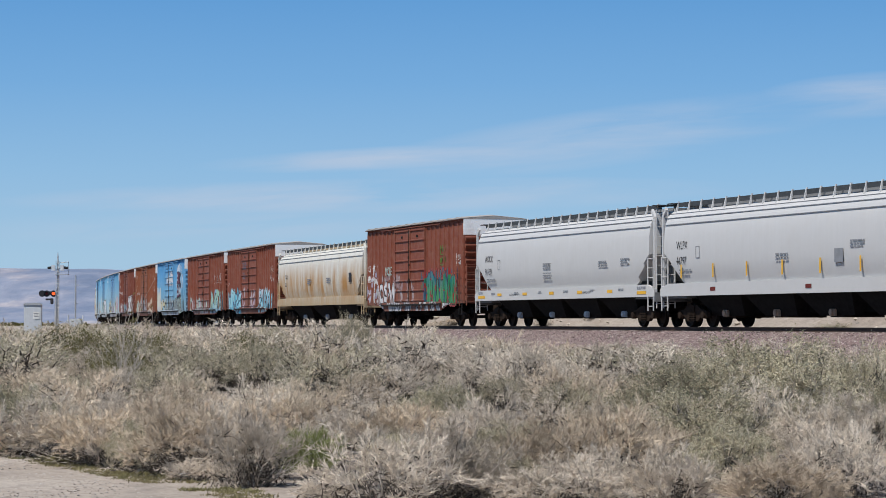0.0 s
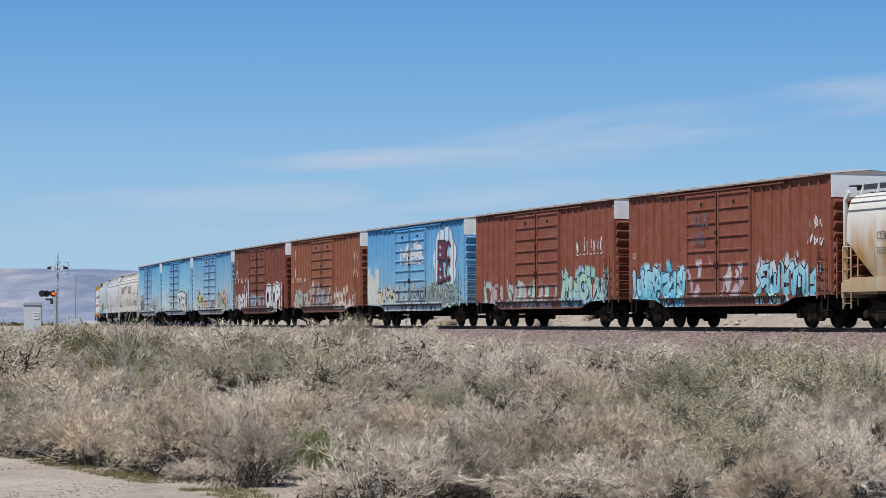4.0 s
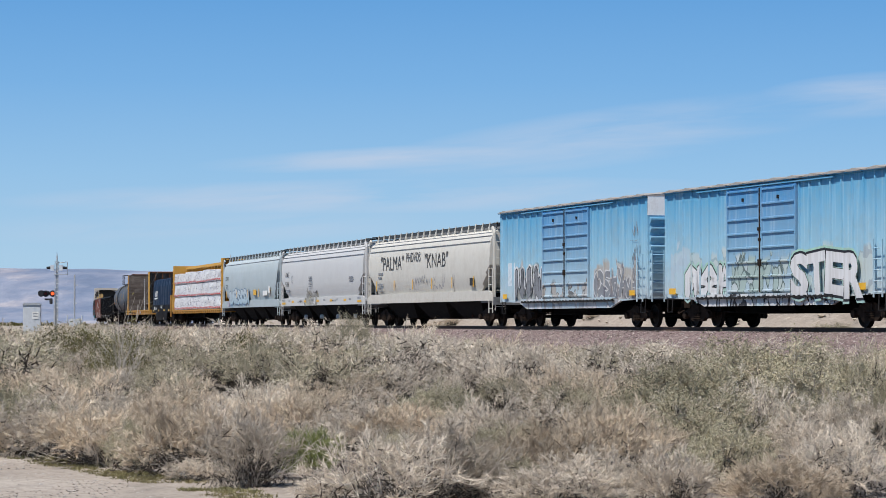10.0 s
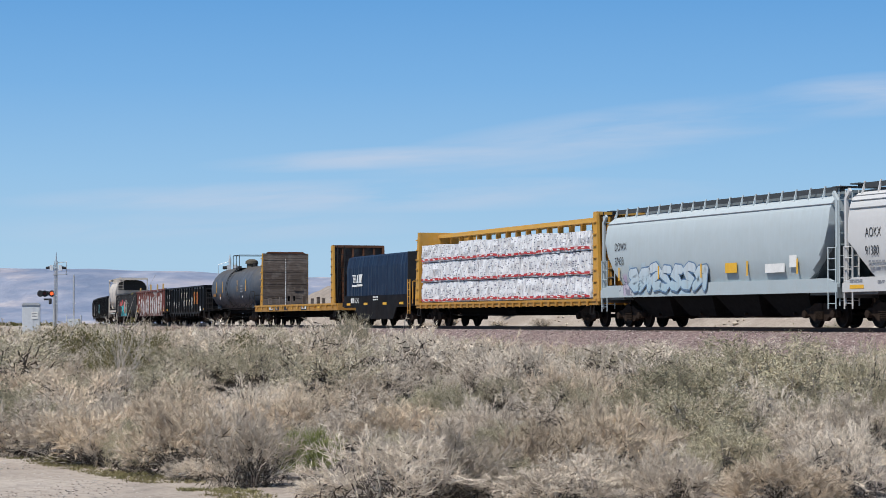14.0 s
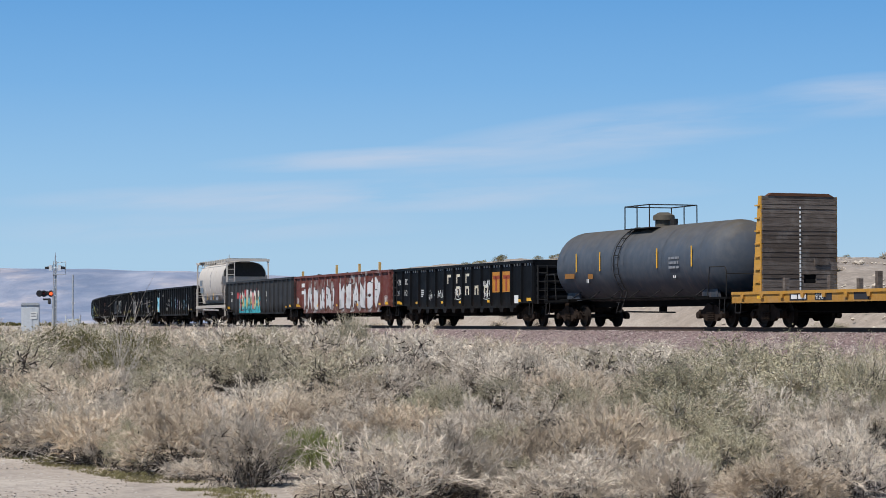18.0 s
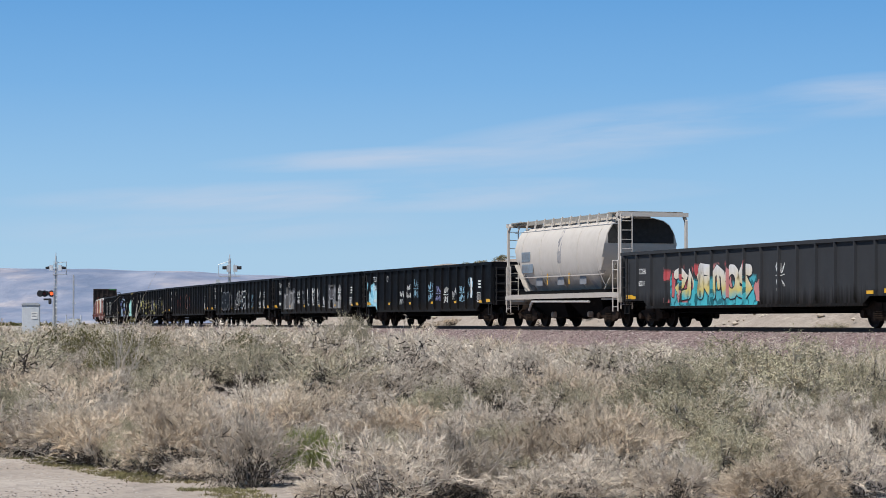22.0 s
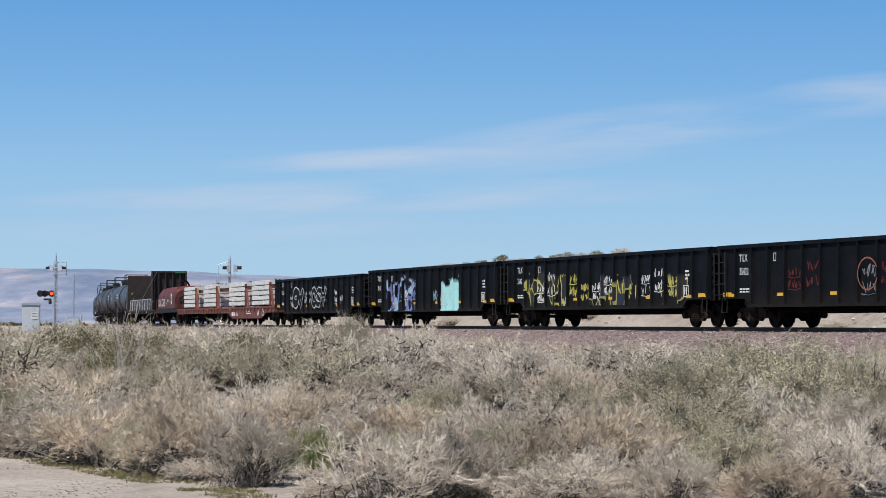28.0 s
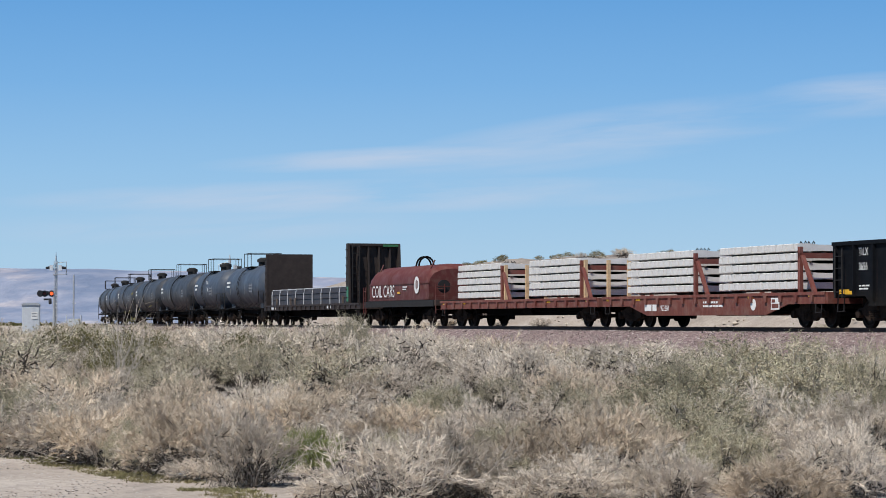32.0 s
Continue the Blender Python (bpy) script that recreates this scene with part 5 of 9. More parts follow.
    # short two-bay car
    g = ((-0.1, 0.35, 2.6, 3.75, (0.22, 0.22, 0.24), (0.30, 0.30, 0.31), (0.36, 0.34, 0.33), 0.16, 0.72, 3), (-4.2, 4.2, 1.5, 1.95, (0.36, 0.34, 0.32), (0.30, 0.29, 0.29), (0.42, 0.39, 0.36), 0.5, 0.45, 5))
    beige = paint("dusty_beige_paint", ((1.3, (0.46, 0.42, 0.38)), (1.7, (0.40, 0.37, 0.34)), (2.3, (0.52, 0.48, 0.44)), (4.4, (0.54, 0.50, 0.455))), 0.10, 0.15, 0.2, 0.7, g, seed=7)
    # bays here take the underframe black, again as painted shade
    c, X = hopper(-267.3, -254.8, "short dusty beige two-bay covered hopper", beige, plain("beige_slope_sheet", (0.42, 0.385, 0.34), 0.8), plain("beige_grating", (0.30, 0.28, 0.25), 0.8), 2, "round", 5, beige, tan, ROUND_SECTION, UNDER, 4.3, (1.16, 1.30, 1.36), 0.75)
    patch = plain("blue_grey_patch", (0.20, 0.25, 0.30), 0.7, 0, 0.2)
    bars([(-X + 2.15, -X + 3.15, 2.76, 3.16)], patch, c, -1.575, "number_patch", "faded blue-grey patch")
    bars([(-X + 2.1, -X + 3.4, 2.28, 2.64)], patch, c, -1.54, "number_patch", "faded blue-grey patch")
    part("belt_seam", Shape().box(-X + 1.4, X - 1.4, -1.56, -1.52, 2.06, 2.10), beige, c)
    lettering("ADYX", 0.38, -X + 2.2, 2.85, GREY_INK, c, -1.59)
    lettering("891645", 0.34, -X + 2.1, 2.35, GREY_INK, c, -1.56)
    for k in range(5):
        bars([(-2.6 + k * 1.2, -1.9 + k * 1.2, 1.72, 2.05)], GREY_INK, c, -1.48 + 0.0, "faded_panel") if k % 2 == 0 else bars([(-2.6 + k * 1.2, -2.5 + k * 1.2, 1.75, 2.2)], YELLOW_INK, c, -1.48, "reflector_strip")
    part("air_pipe", Shape().tube([(-X + 3.2, -1.5, 1.05), (X - 3.0, -1.5, 1.0)], 0.045, 8).tube([(-X + 3.2, -1.5, 1.05), (-X + 2.6, -1.4, 0.7)], 0.05, 8), plain("pale_steel_pipe", (0.5, 0.48, 0.45), 0.5, 0.3), c, "pale steel unloading pipe")


hoppers()


# ---- gondolas ----
def gondola(q0, q1, label, mat, posts=15, top=2.82, rib_mat=None, foot=0.74, brackets=False, end_ribs=5):
    car, L = car_thing("gondola", label, "gondola car", q0, q1)
    X, W = L / 2, 1.46
    for s in (-1, 1):
        side = Shape().prism([(-X + 0.05, 1.0), (-X + 1.9, 1.0), (-X + 2.3, foot), (X - 2.3, foot), (X - 1.9, 1.0), (X - 0.05, 1.0), (X - 0.05, top), (-X + 0.05, top)], s * W - 0.025, s * W + 0.025)
        part("side_wall", side, mat, car)
        part("top_chord", Shape().prism([(s * (W - 0.08), top - 0.07), (s * (W + 0.11), top - 0.10), (s * (W + 0.11), top + 0.02), (s * (W - 0.08), top + 0.04)], -X, X, "x"), rib_mat or mat, car)
    part("floor", Shape().box(-X + 0.05, X - 0.05, -W, W, 1.0, 1.1), UNDER, car)
    xs = np.linspace(-X + 0.16, X - 0.16, posts + 2)
    for i, x in enumerate(xs):
        lo = 1.0 if abs(x) > X - 2.0 else foot
        wd = 0.11 if i in (0, len(xs) - 1) else 0.062
        rings = [[(x - wd, -W - 0.02, z), (x - wd * 0.6, -W - d, z), (x + wd * 0.6, -W - d, z), (x + wd, -W - 0.02, z)] for z, d in ((lo + 0.01, 0.06), (lo + 0.2, 0.125), (top - 0.1, 0.115))]
        part("side_post", Shape().loft(rings), mat, car)
        if brackets and abs(x) < X - 2.4:
            part("cross_bearer", Shape().prism([(x - 0.32, foot + 0.02), (x + 0.32, foot + 0.02), (x + 0.16, foot - 0.24), (x - 0.16, foot - 0.24)], -W - 0.05, -W + 0.12), rib_mat or mat, car)
    far = Shape().box(-X + 0.1, X - 0.1, W, W + 0.115, top - 0.12, top - 0.08)
    for x in xs:
        far.box(x - 0.06, x + 0.06, W, W + 0.11, 1.0, top - 0.08)
    part("far_side_posts", far, mat, car)
    part("side_sill", Shape().box(-X + 2.2, X - 2.2, -W - 0.07, -W + 0.1, foot - 0.05, foot + 0.05), mat, car)
    for s in (-1, 1):
        e = part("end_wall", Shape().box(min(s * (X - 0.06), s * X), max(s * (X - 0.06), s * X), -W, W, 0.95, top + 0.03), mat, car)
        for k in range(end_ribs):
            z = 1.12 + k * (top - 1.2) / end_ribs
            part("end_rib", Shape().prism([(s * (X - 0.02), z), (s * (X + 0.09), z + 0.07), (s * (X + 0.09), z + 0.15), (s * (X - 0.02), z + 0.22)], -W + 0.05, W - 0.05), mat, e)
    lad = ladder(Shape(), -W - 0.16, -X + 0.3, -X + 0.75, 0.95, top - 0.2, 0.38, 0.018, "x")
    part("side_ladder", lad, DARK, car)
    part("end_ladder", ladder(Shape(), X + 0.13, -W + 0.08, -W + 0.5, 0.95, top - 0.2, 0.38, 0.018), DARK, car)
    for x in (-X + 0.25, X - 0.65):
        st = Shape().tube([(x, -W - 0.02, 1.0), (x, -W - 0.04, 0.52), (x + 0.4, -W - 0.04, 0.52), (x + 0.4, -W - 0.02, 1.0)], 0.022, 5)
        part("sill_step", st, DARK, car)
    running_gear(car, L)
    return car, X, W, xs


def gondolas():
    r = random.Random(31)

    def black(nm, seed, graf=(), base=(0.005, 0.006, 0.008)):
        return paint(nm, ((0.8, (0.012, 0.011, 0.010)), (1.3, base), (2.8, base)), 0.02, 0.05, 0.008, 0.5, graf, seed=seed, low=0.3, gloss=0.08)

    def strips(c, X, xs, n=5, y=-1.49, w=0.42):
        for i in np.linspace(1, len(xs) - 2, n).astype(int):
            bars([(xs[i] - w - 0.2, xs[i] - 0.2, 1.06, 1.17)], YELLOW_INK, c, y, "reflector_strip")
        for x in (-X + 0.35, X - 0.95):
            bars([(x, x + 0.62, 1.08, 1.22)], YELLOW_INK, c, y - 0.005, "reflector_strip")

    def frame_mark(c, x, y=-1.49):
        bars([(x, x + 0.46, 1.1, 1.13), (x, x + 0.46, 1.5, 1.53), (x, x + 0.03, 1.1, 1.53), (x + 0.43, x + 0.46, 1.1, 1.53), (x + 0.1, x + 0.16, 1.18, 1.45), (x + 0.25, x + 0.31, 1.18, 1.45)], WHITE_INK, c, y, "consolidated_stencil")

    def code(c, X, xs, a, b, y=-1.492):
        lettering(a, 0.36, xs[1] + 0.22, 2.28, WHITE_INK, c, y)
        lettering(b, 0.34, xs[1] + 0.22, 1.82, WHITE_INK, c, y)
        text_block(r, xs[1] + 0.25, 1.3, 0.7, 2, WHITE_INK, c, y, 0.05)
        frame_mark(c, xs[-3] + 0.3)
        text_block(r, xs[-2] - 0.7, 2.0, 0.35, 3, WHITE_INK, c, y, 0.07)
        bars([(xs[3] + 0.3, xs[3] + 0.5, 2.25, 2.27), (xs[3] + 0.3, xs[3] + 0.5, 2.5, 2.52), (xs[3] + 0.3, xs[3] + 0.32, 2.25, 2.52), (xs[3] + 0.48, xs[3] + 0.5, 2.25, 2.52)], WHITE_INK, c, y, "capacity_box")

    def panel_tags(c, xs, panels, inks, lo=1.15, hi=2.3, loops=5, w=0.042):
        for k, i in enumerate(panels):
            z0 = r.uniform(lo - 0.15, lo + 0.2)
            z1 = min(hi, z0 + r.uniform(0.6, 1.15))
            tag(r, xs[i] + 0.14, xs[i + 1] - 0.14, z0, z1, inks[k % len(inks)], c, -1.495, w * r.uniform(0.8, 1.3), loops)

    # black gondola with yellow emblem, words drawn as plain blocks
    m = black("black_gondola_paint_a", 1)
    c, X, W, xs = gondola(-212.1, -192.1, "black ribbed gondola with white blocks and yellow emblem", m, 14, 2.80, m, 0.86, True)
    lettering("GN", 0.42, xs[0] + 0.35, 2.02, WHITE_INK, c, -1.492)
    lettering("TX", 0.42, xs[1] + 0.25, 2.02, WHITE_INK, c, -1.492)
    lettering("29", 0.38, xs[0] + 0.35, 1.5, WHITE_INK, c, -1.492)
    lettering("812", 0.38, xs[1] + 0.2, 1.5, WHITE_INK, c, -1.492)
    sand = plain("sand_white_paint", (0.66, 0.60, 0.48), 0.7)
    for i in (6, 7, 8):
        bars([(xs[i] + 0.35, xs[i] + 0.47, 1.98, 2.4), (xs[i] + 0.35, xs[i] + 0.85, 2.28, 2.4)], sand, c, -1.492, "emblem_block")
    for i in (7, 8, 9, 10):
        bars([(xs[i] + 0.3, xs[i] + 0.42, 1.42, 1.84), (xs[i] + 0.3, xs[i] + 0.82, 1.72, 1.84), (xs[i] + 0.7, xs[i] + 0.82, 1.42, 1.84)], sand, c, -1.492, "emblem_block")
    for i in (11, 12):
        bars([(xs[i] + 0.10, xs[i + 1] - 0.10, 1.5, 2.4)], plain("rusty_orange_emblem", (0.48, 0.20, 0.03), 0.6), c, -1.490, "emblem_panel", "yellow emblem panel")
        bars([(xs[i] + 0.2, xs[i + 1] - 0.2, 2.08, 2.24), (xs[i] + 0.5, xs[i] + 0.72, 1.55, 2.2)], plain("rust_red_emblem", (0.30, 0.06, 0.03)), c, -1.497, "emblem_bar")
    panel_tags(c, xs, (4, 5, 7, 10), (WHITE_INK,), 1.3, 2.2)
    text_block(r, xs[3] + 0.3, 1.7, 0.4, 4, WHITE_INK, c, -1.492, 0.05)
    strips(c, X, xs, 6)
    bars([(xs[13] + 0.3, xs[13] + 0.8, 1.0, 1.35)], WHITE_INK, c, -1.492, "consolidated_stencil")
    # pale plates on the wall paint the sky's light in the lading slots
    dots = Shape()
    for i in range(1, len(xs) - 1):
        for dx in (0.25, 0.6, 0.95):
            dots.box(xs[i] + dx, xs[i] + dx + 0.13, -W - 0.032, -W - 0.024, 2.60, 2.70)
    part("lading_slots", dots, plain("pale_slot_light", (0.5, 0.5, 0.5), 0.8), c)
    # brown-red gondola with white pieces and a heap of scrap
    g = ((-7.8, -1.2, 0.72, 2.4, (0.34, 0.33, 0.33), (0.20, 0.12, 0.11), (0.10, 0.05, 0.04), 0.35, 0.6, 2), (0.1, 8.6, 0.72, 2.5, (0.36, 0.36, 0.36), (0.22, 0.12, 0.11), (0.10, 0.05, 0.04), 0.35, 0.55, 5))
    m = paint("maroon_gondola_paint", ((0.8, (0.10, 0.035, 0.025)), (1.6, (0.14, 0.035, 0.03)), (2.8, (0.13, 0.035, 0.03))), 0.2, 0.3, 0.15, 0.6, g, seed=2, low=0.3)
    c, X, W, xs = gondola(-233.3, -212.8, "maroon gondola with white bubble graffiti and scrap load", m, 13, 2.82)
    piece(r, -7.9, -1.3, 0.84, 2.2, 6, BUBBLE_WHITE, SPRAY_BLACK, c, None, -1.492, 0.36)
    piece(r, 0.0, 8.3, 0.84, 2.35, 6, BUBBLE_WHITE, SPRAY_BLACK, c, None, -1.492, 0.36)
    part("round_patch", Shape().prism([(7.2 + 0.95 * math.cos(a), 1.75 + 0.78 * math.sin(a)) for a in np.linspace(0, math.pi, 13)], -1.490, -1.482), BUBBLE_WHITE, c, "white half-round sprayed patch")
    strips(c, X, xs, 5, -1.505)
    bars([(xs[0] + 1.45, xs[0] + 2.2, 2.2, 2.42), (xs[0] + 1.45, xs[0] + 2.2, 1.8, 2.0)], WHITE_INK, c, -1.495, "number_bar")
    tag(r, xs[0] + 0.3, xs[1] - 0.1, 1.2, 1.8, WHITE_INK, c, -1.495)
    frame_mark(c, xs[-2] + 0.5)
    heap = Shape()
    rings = []
    for x in np.linspace(-X + 0.4, X - 0.4, 44):
        rings.append([(x, y, 2.55 + max(0, 0.20 + 0.30 * noise.noise(Vector((x * 0.7, y, 2))) + 0.16 * noise.noise(Vector((x * 2.5, y * 2, 7)))) * (1 - (abs(y) / 1.5) ** 2)) for y in np.linspace(-1.4, 1.4, 9)])
    heap.loft(rings, closed=False, caps=False)
    part("scrap_load", heap, plain("grey_scrap_debris", (0.16, 0.15, 0.14), 0.9, 0, 0.6, 3), c, "grey heap of mixed scrap")
    for x in (-9.0, -1.2, 3.6, 7.6):
        part("stake", Shape().box(x - 0.05, x + 0.05, -1.38, -1.26, 2.3, 3.14 + (x % 1) * 0.25), plain("yellow_timber_stake", (0.55, 0.36, 0.14), 0.8), c, "yellow timber stake")
    for k in range(14):
        x = r.uniform(-X + 1, X - 1)
        part("scrap_piece", Shape().box(-r.uniform(0.1, 0.4), 0.3, -0.2, 0.2, -0.05, r.uniform(0.03, 0.12)), DARK, c, m=pose(x, r.uniform(-1, 0.4), 2.74, r.uniform(-30, 30), r.uniform(-30, 30), r.uniform(0, 90)))
    # dark grey gondola with a coloured piece
    g = ((-6.0, 0.9, 0.78, 1.75, (0.07, 0.42, 0.48), (0.08, 0.36, 0.42), (0.03, 0.16, 0.19), 0.6, 0.97, 4), (-6.6, 1.2, 0.9, 2.1, (0.46, 0.09, 0.10), (0.52, 0.22, 0.22), (0.06, 0.05, 0.05), 0.5, 0.4, 7))
    m = black("charcoal_gondola_paint", 3, g, (0.040, 0.042, 0.046))
    c, X, W, xs = gondola(-254.5, -233.9, "charcoal gondola with a turquoise and yellow graffiti piece", m, 15, 2.84)
    piece(r, -5.5, 0.5, 0.95, 2.3, 6, SPRAY_TEAL, SPRAY_BLACK, c, None, -1.492, 0.34, "turquoise, yellow and white graffiti piece")
    lettering("COER", 0.30, xs[1] + 0.1, 2.0, WHITE_INK, c, -1.492)
    lettering("80031", 0.28, xs[1] + 0.08, 1.55, WHITE_INK, c, -1.492)
    tag(r, 2.2, 2.9, 1.2, 2.3, WHITE_INK, c, -1.495, 0.03, 6)
    strips(c, X, xs, 3)
    # seven alike black gondolas
    cyan = ((-9.9, -8.0, 0.72, 1.95, (0.30, 0.60, 0.72), (0.36, 0.64, 0.74), (0.20, 0.46, 0.60), 0.7, 0.97, 3),)
    blockc = ((2.0, 4.6, 0.72, 2.1, (0.42, 0.72, 0.70), (0.40, 0.70, 0.69), (0.38, 0.66, 0.66), 0.8, 0.98, 2), (-7.0, -2.2, 0.74, 2.2, (0.16, 0.18, 0.46), (0.34, 0.46, 0.58), (0.02, 0.02, 0.03), 0.5, 0.62, 5))
    greyp = ((-7.6, -4.9, 0.95, 2.05, (0.11, 0.11, 0.115), (0.13, 0.13, 0.13), (0.30, 0.30, 0.30), 0.6, 0.85, 4), (3.4, 6.2, 0.95, 2.2, (0.16, 0.16, 0.16), (0.10, 0.10, 0.11), (0.32, 0.32, 0.32), 0.6, 0.85, 9))
    bluew = ((-6.5, 2.5, 0.85, 2.1, (0.04, 0.05, 0.07), (0.03, 0.04, 0.05), (0.24, 0.34, 0.44), 0.9, 0.45, 6),)
    yel = ((-8.4, -3.2, 0.85, 2.2, (0.02, 0.02, 0.02), (0.03, 0.03, 0.03), (0.45, 0.42, 0.14), 0.7, 0.4, 3), (-0.6, 8.6, 0.85, 1.9, (0.03, 0.035, 0.06), (0.03, 0.03, 0.03), (0.34, 0.32, 0.12), 0.8, 0.5, 7))
    spec = ((-289.3, -268.9, "black gondola with a pale blue block and many tags", cyan, "TILX", "3540", (5, 6, 7, 9, 10, 11, 12, 13, 14), (WHITE_INK, WHITE_INK, BLUE_INK, BLUE_INK, LILAC_SPRAY)),
            (-311.0, -290.2, "black gondola with grey and white outline graffiti", greyp, "TILX", "3540", (4, 5, 6, 8, 9, 10, 12, 13), (GREY_INK, WHITE_INK)),
            (-332.8, -311.9, "black gondola with pale sprayed outlines", (), "TILX", "3538", (4, 6, 9, 10, 11, 12, 14), (WHITE_INK, GREY_INK, BLUE_INK)),
            (-353.9, -333.3, "black gondola with few red and pale tags", (), "TILX", "35422", (4, 5, 8, 9), (PINK_SPRAY, PINK_SPRAY, GREY_INK)),
            (-375.2, -354.6, "black gondola with yellow and white scribbled tags", yel, "TILX", "3542", (2, 3, 4, 6, 7, 8, 9, 10, 11, 12, 13, 14), (YELLOW_SPRAY, WHITE_INK, WHITE_INK, YELLOW_SPRAY)),
            (-396.2, -376.1, "black gondola with a pale cyan block and violet graffiti", blockc, "TILX", "3540", (3, 4, 5, 6, 9, 10), (LILAC_SPRAY, BLUE_INK, WHITE_INK)),
            (-418.0, -397.75, "black gondola with white and blue outline tags", (), "TILX", "3656", (3, 4, 5, 6, 7, 8, 9, 10, 12, 13), (WHITE_INK, WHITE_INK, BLUE_INK, WHITE_INK)))
    for k, (q0, q1, label, graf, a, b, panels, inks) in enumerate(spec):
        m = black("black_gondola_paint_%s" % "bcdefgh"[k], 10 + k, graf)
        c, X, W, xs = gondola(q0, q1, label, m, 16, 2.72 if k == 6 else 2.84)
        code(c, X, xs, a, b)
        strips(c, X, xs, 6)
        panel_tags(c, xs, panels, inks)
        if k == 0:
            bars([(xs[8] - 0.25, xs[8] - 0.19, 1.9, 2.75), (xs[15] - 0.6, xs[15] - 0.4, 1.3, 2.2)], WHITE_INK, c, -1.493, "paint_run")
        if k == 1:
            for i in (7, 8, 9):
                ribs = Shape()
                ribbon(ribs, [(xs[i] + 0.25, 2.1), (xs[i] + 0.42, 1.15), (xs[i] + 0.7, 1.2)], 0.07, -1.497)
                part("graffiti_stroke", ribs, WHITE_INK, c)
        if k in (2, 6):
            # pale outlines of large letter forms
            ink = plain("black_fill_spray_%s" % "ab"[k // 6], (0.006, 0.007, 0.009), 0.6, gloss=0.08)
            piece(r, xs[4] + 0.1, xs[6] + 0.2, 0.95, 2.35, 2, ink, WHITE_INK if k == 6 else GREY_INK, c, None, -1.590, 0.30, "white outlined letter forms")
            piece(r, xs[8], xs[11] - 0.2, 1.0, 2.2, 3, ink, WHITE_INK, c, None, -1.590, 0.26, "white outlined letter forms")
        if k == 3:
            sh = Shape()
            ribbon(sh, [(xs[8] + 0.2 + 1.2 * math.cos(a) * 0.5 + 0.5, 1.7 + 0.5 * math.sin(a)) for a in np.linspace(0.4, 6.0, 24)], 0.05, -1.6)
            part("graffiti_stroke", sh, plain("salmon_spray", (0.26, 0.10, 0.06)), c)


gondolas()


# ---- flat cars, coil cars and tank cars ----
def flat_deck(car, L, side_mat, deck_mat, z0, z1, belly=0.0, depth=0.2, stakes=0, W=1.46):
    X = L / 2
    for s in (-1, 1):
        pts = [(-X + 0.05, z0), (-X + 2.6, z0), (-X + 4.2, z0 - belly), (X - 4.2, z0 - belly), (X - 2.6, z0), (X - 0.05, z0), (X - 0.05, z1), (-X + 0.05, z1)]
        part("side_sill", Shape().prism(pts, s * W - 0.03, s * W + 0.03), side_mat, car)
    part("deck", Shape().box(-X + 0.05, X - 0.05, -W, W, z1 - 0.10, z1), deck_mat, car)
    part("edge_rail", Shape().box(-X + 0.05, X - 0.05, -W - 0.07, -W - 0.02, z1 - 0.09, z1 + 0.01), side_mat, car)
    for x in np.linspace(-X + 0.9, X - 0.9, stakes):
        part("stake_pocket", Shape().prism([(x - 0.11, z1 - 0.09), (x + 0.11, z1 - 0.09), (x + 0.08, z1 - 0.09 - depth), (x - 0.08, z1 - 0.09 - depth)], -W - 0.10, -W - 0.02), side_mat, car)
    part("end_sill", Shape().box(X - 0.1, X + 0.04, -W, W, z0, z1), side_mat, car)
    part("rear_end_sill", Shape().box(-X - 0.04, -X + 0.1, -W, W, z0, z1), side_mat, car)
    for x in (-X + 0.3, X - 0.7):
        st = Shape().tube([(x, -W - 0.02, z0), (x, -W - 0.04, 0.5), (x + 0.4, -W - 0.04, 0.5), (x + 0.4, -W - 0.02, z0)], 0.022, 5)
        part("sill_step", st, DARK, car)
    running_gear(car, L)


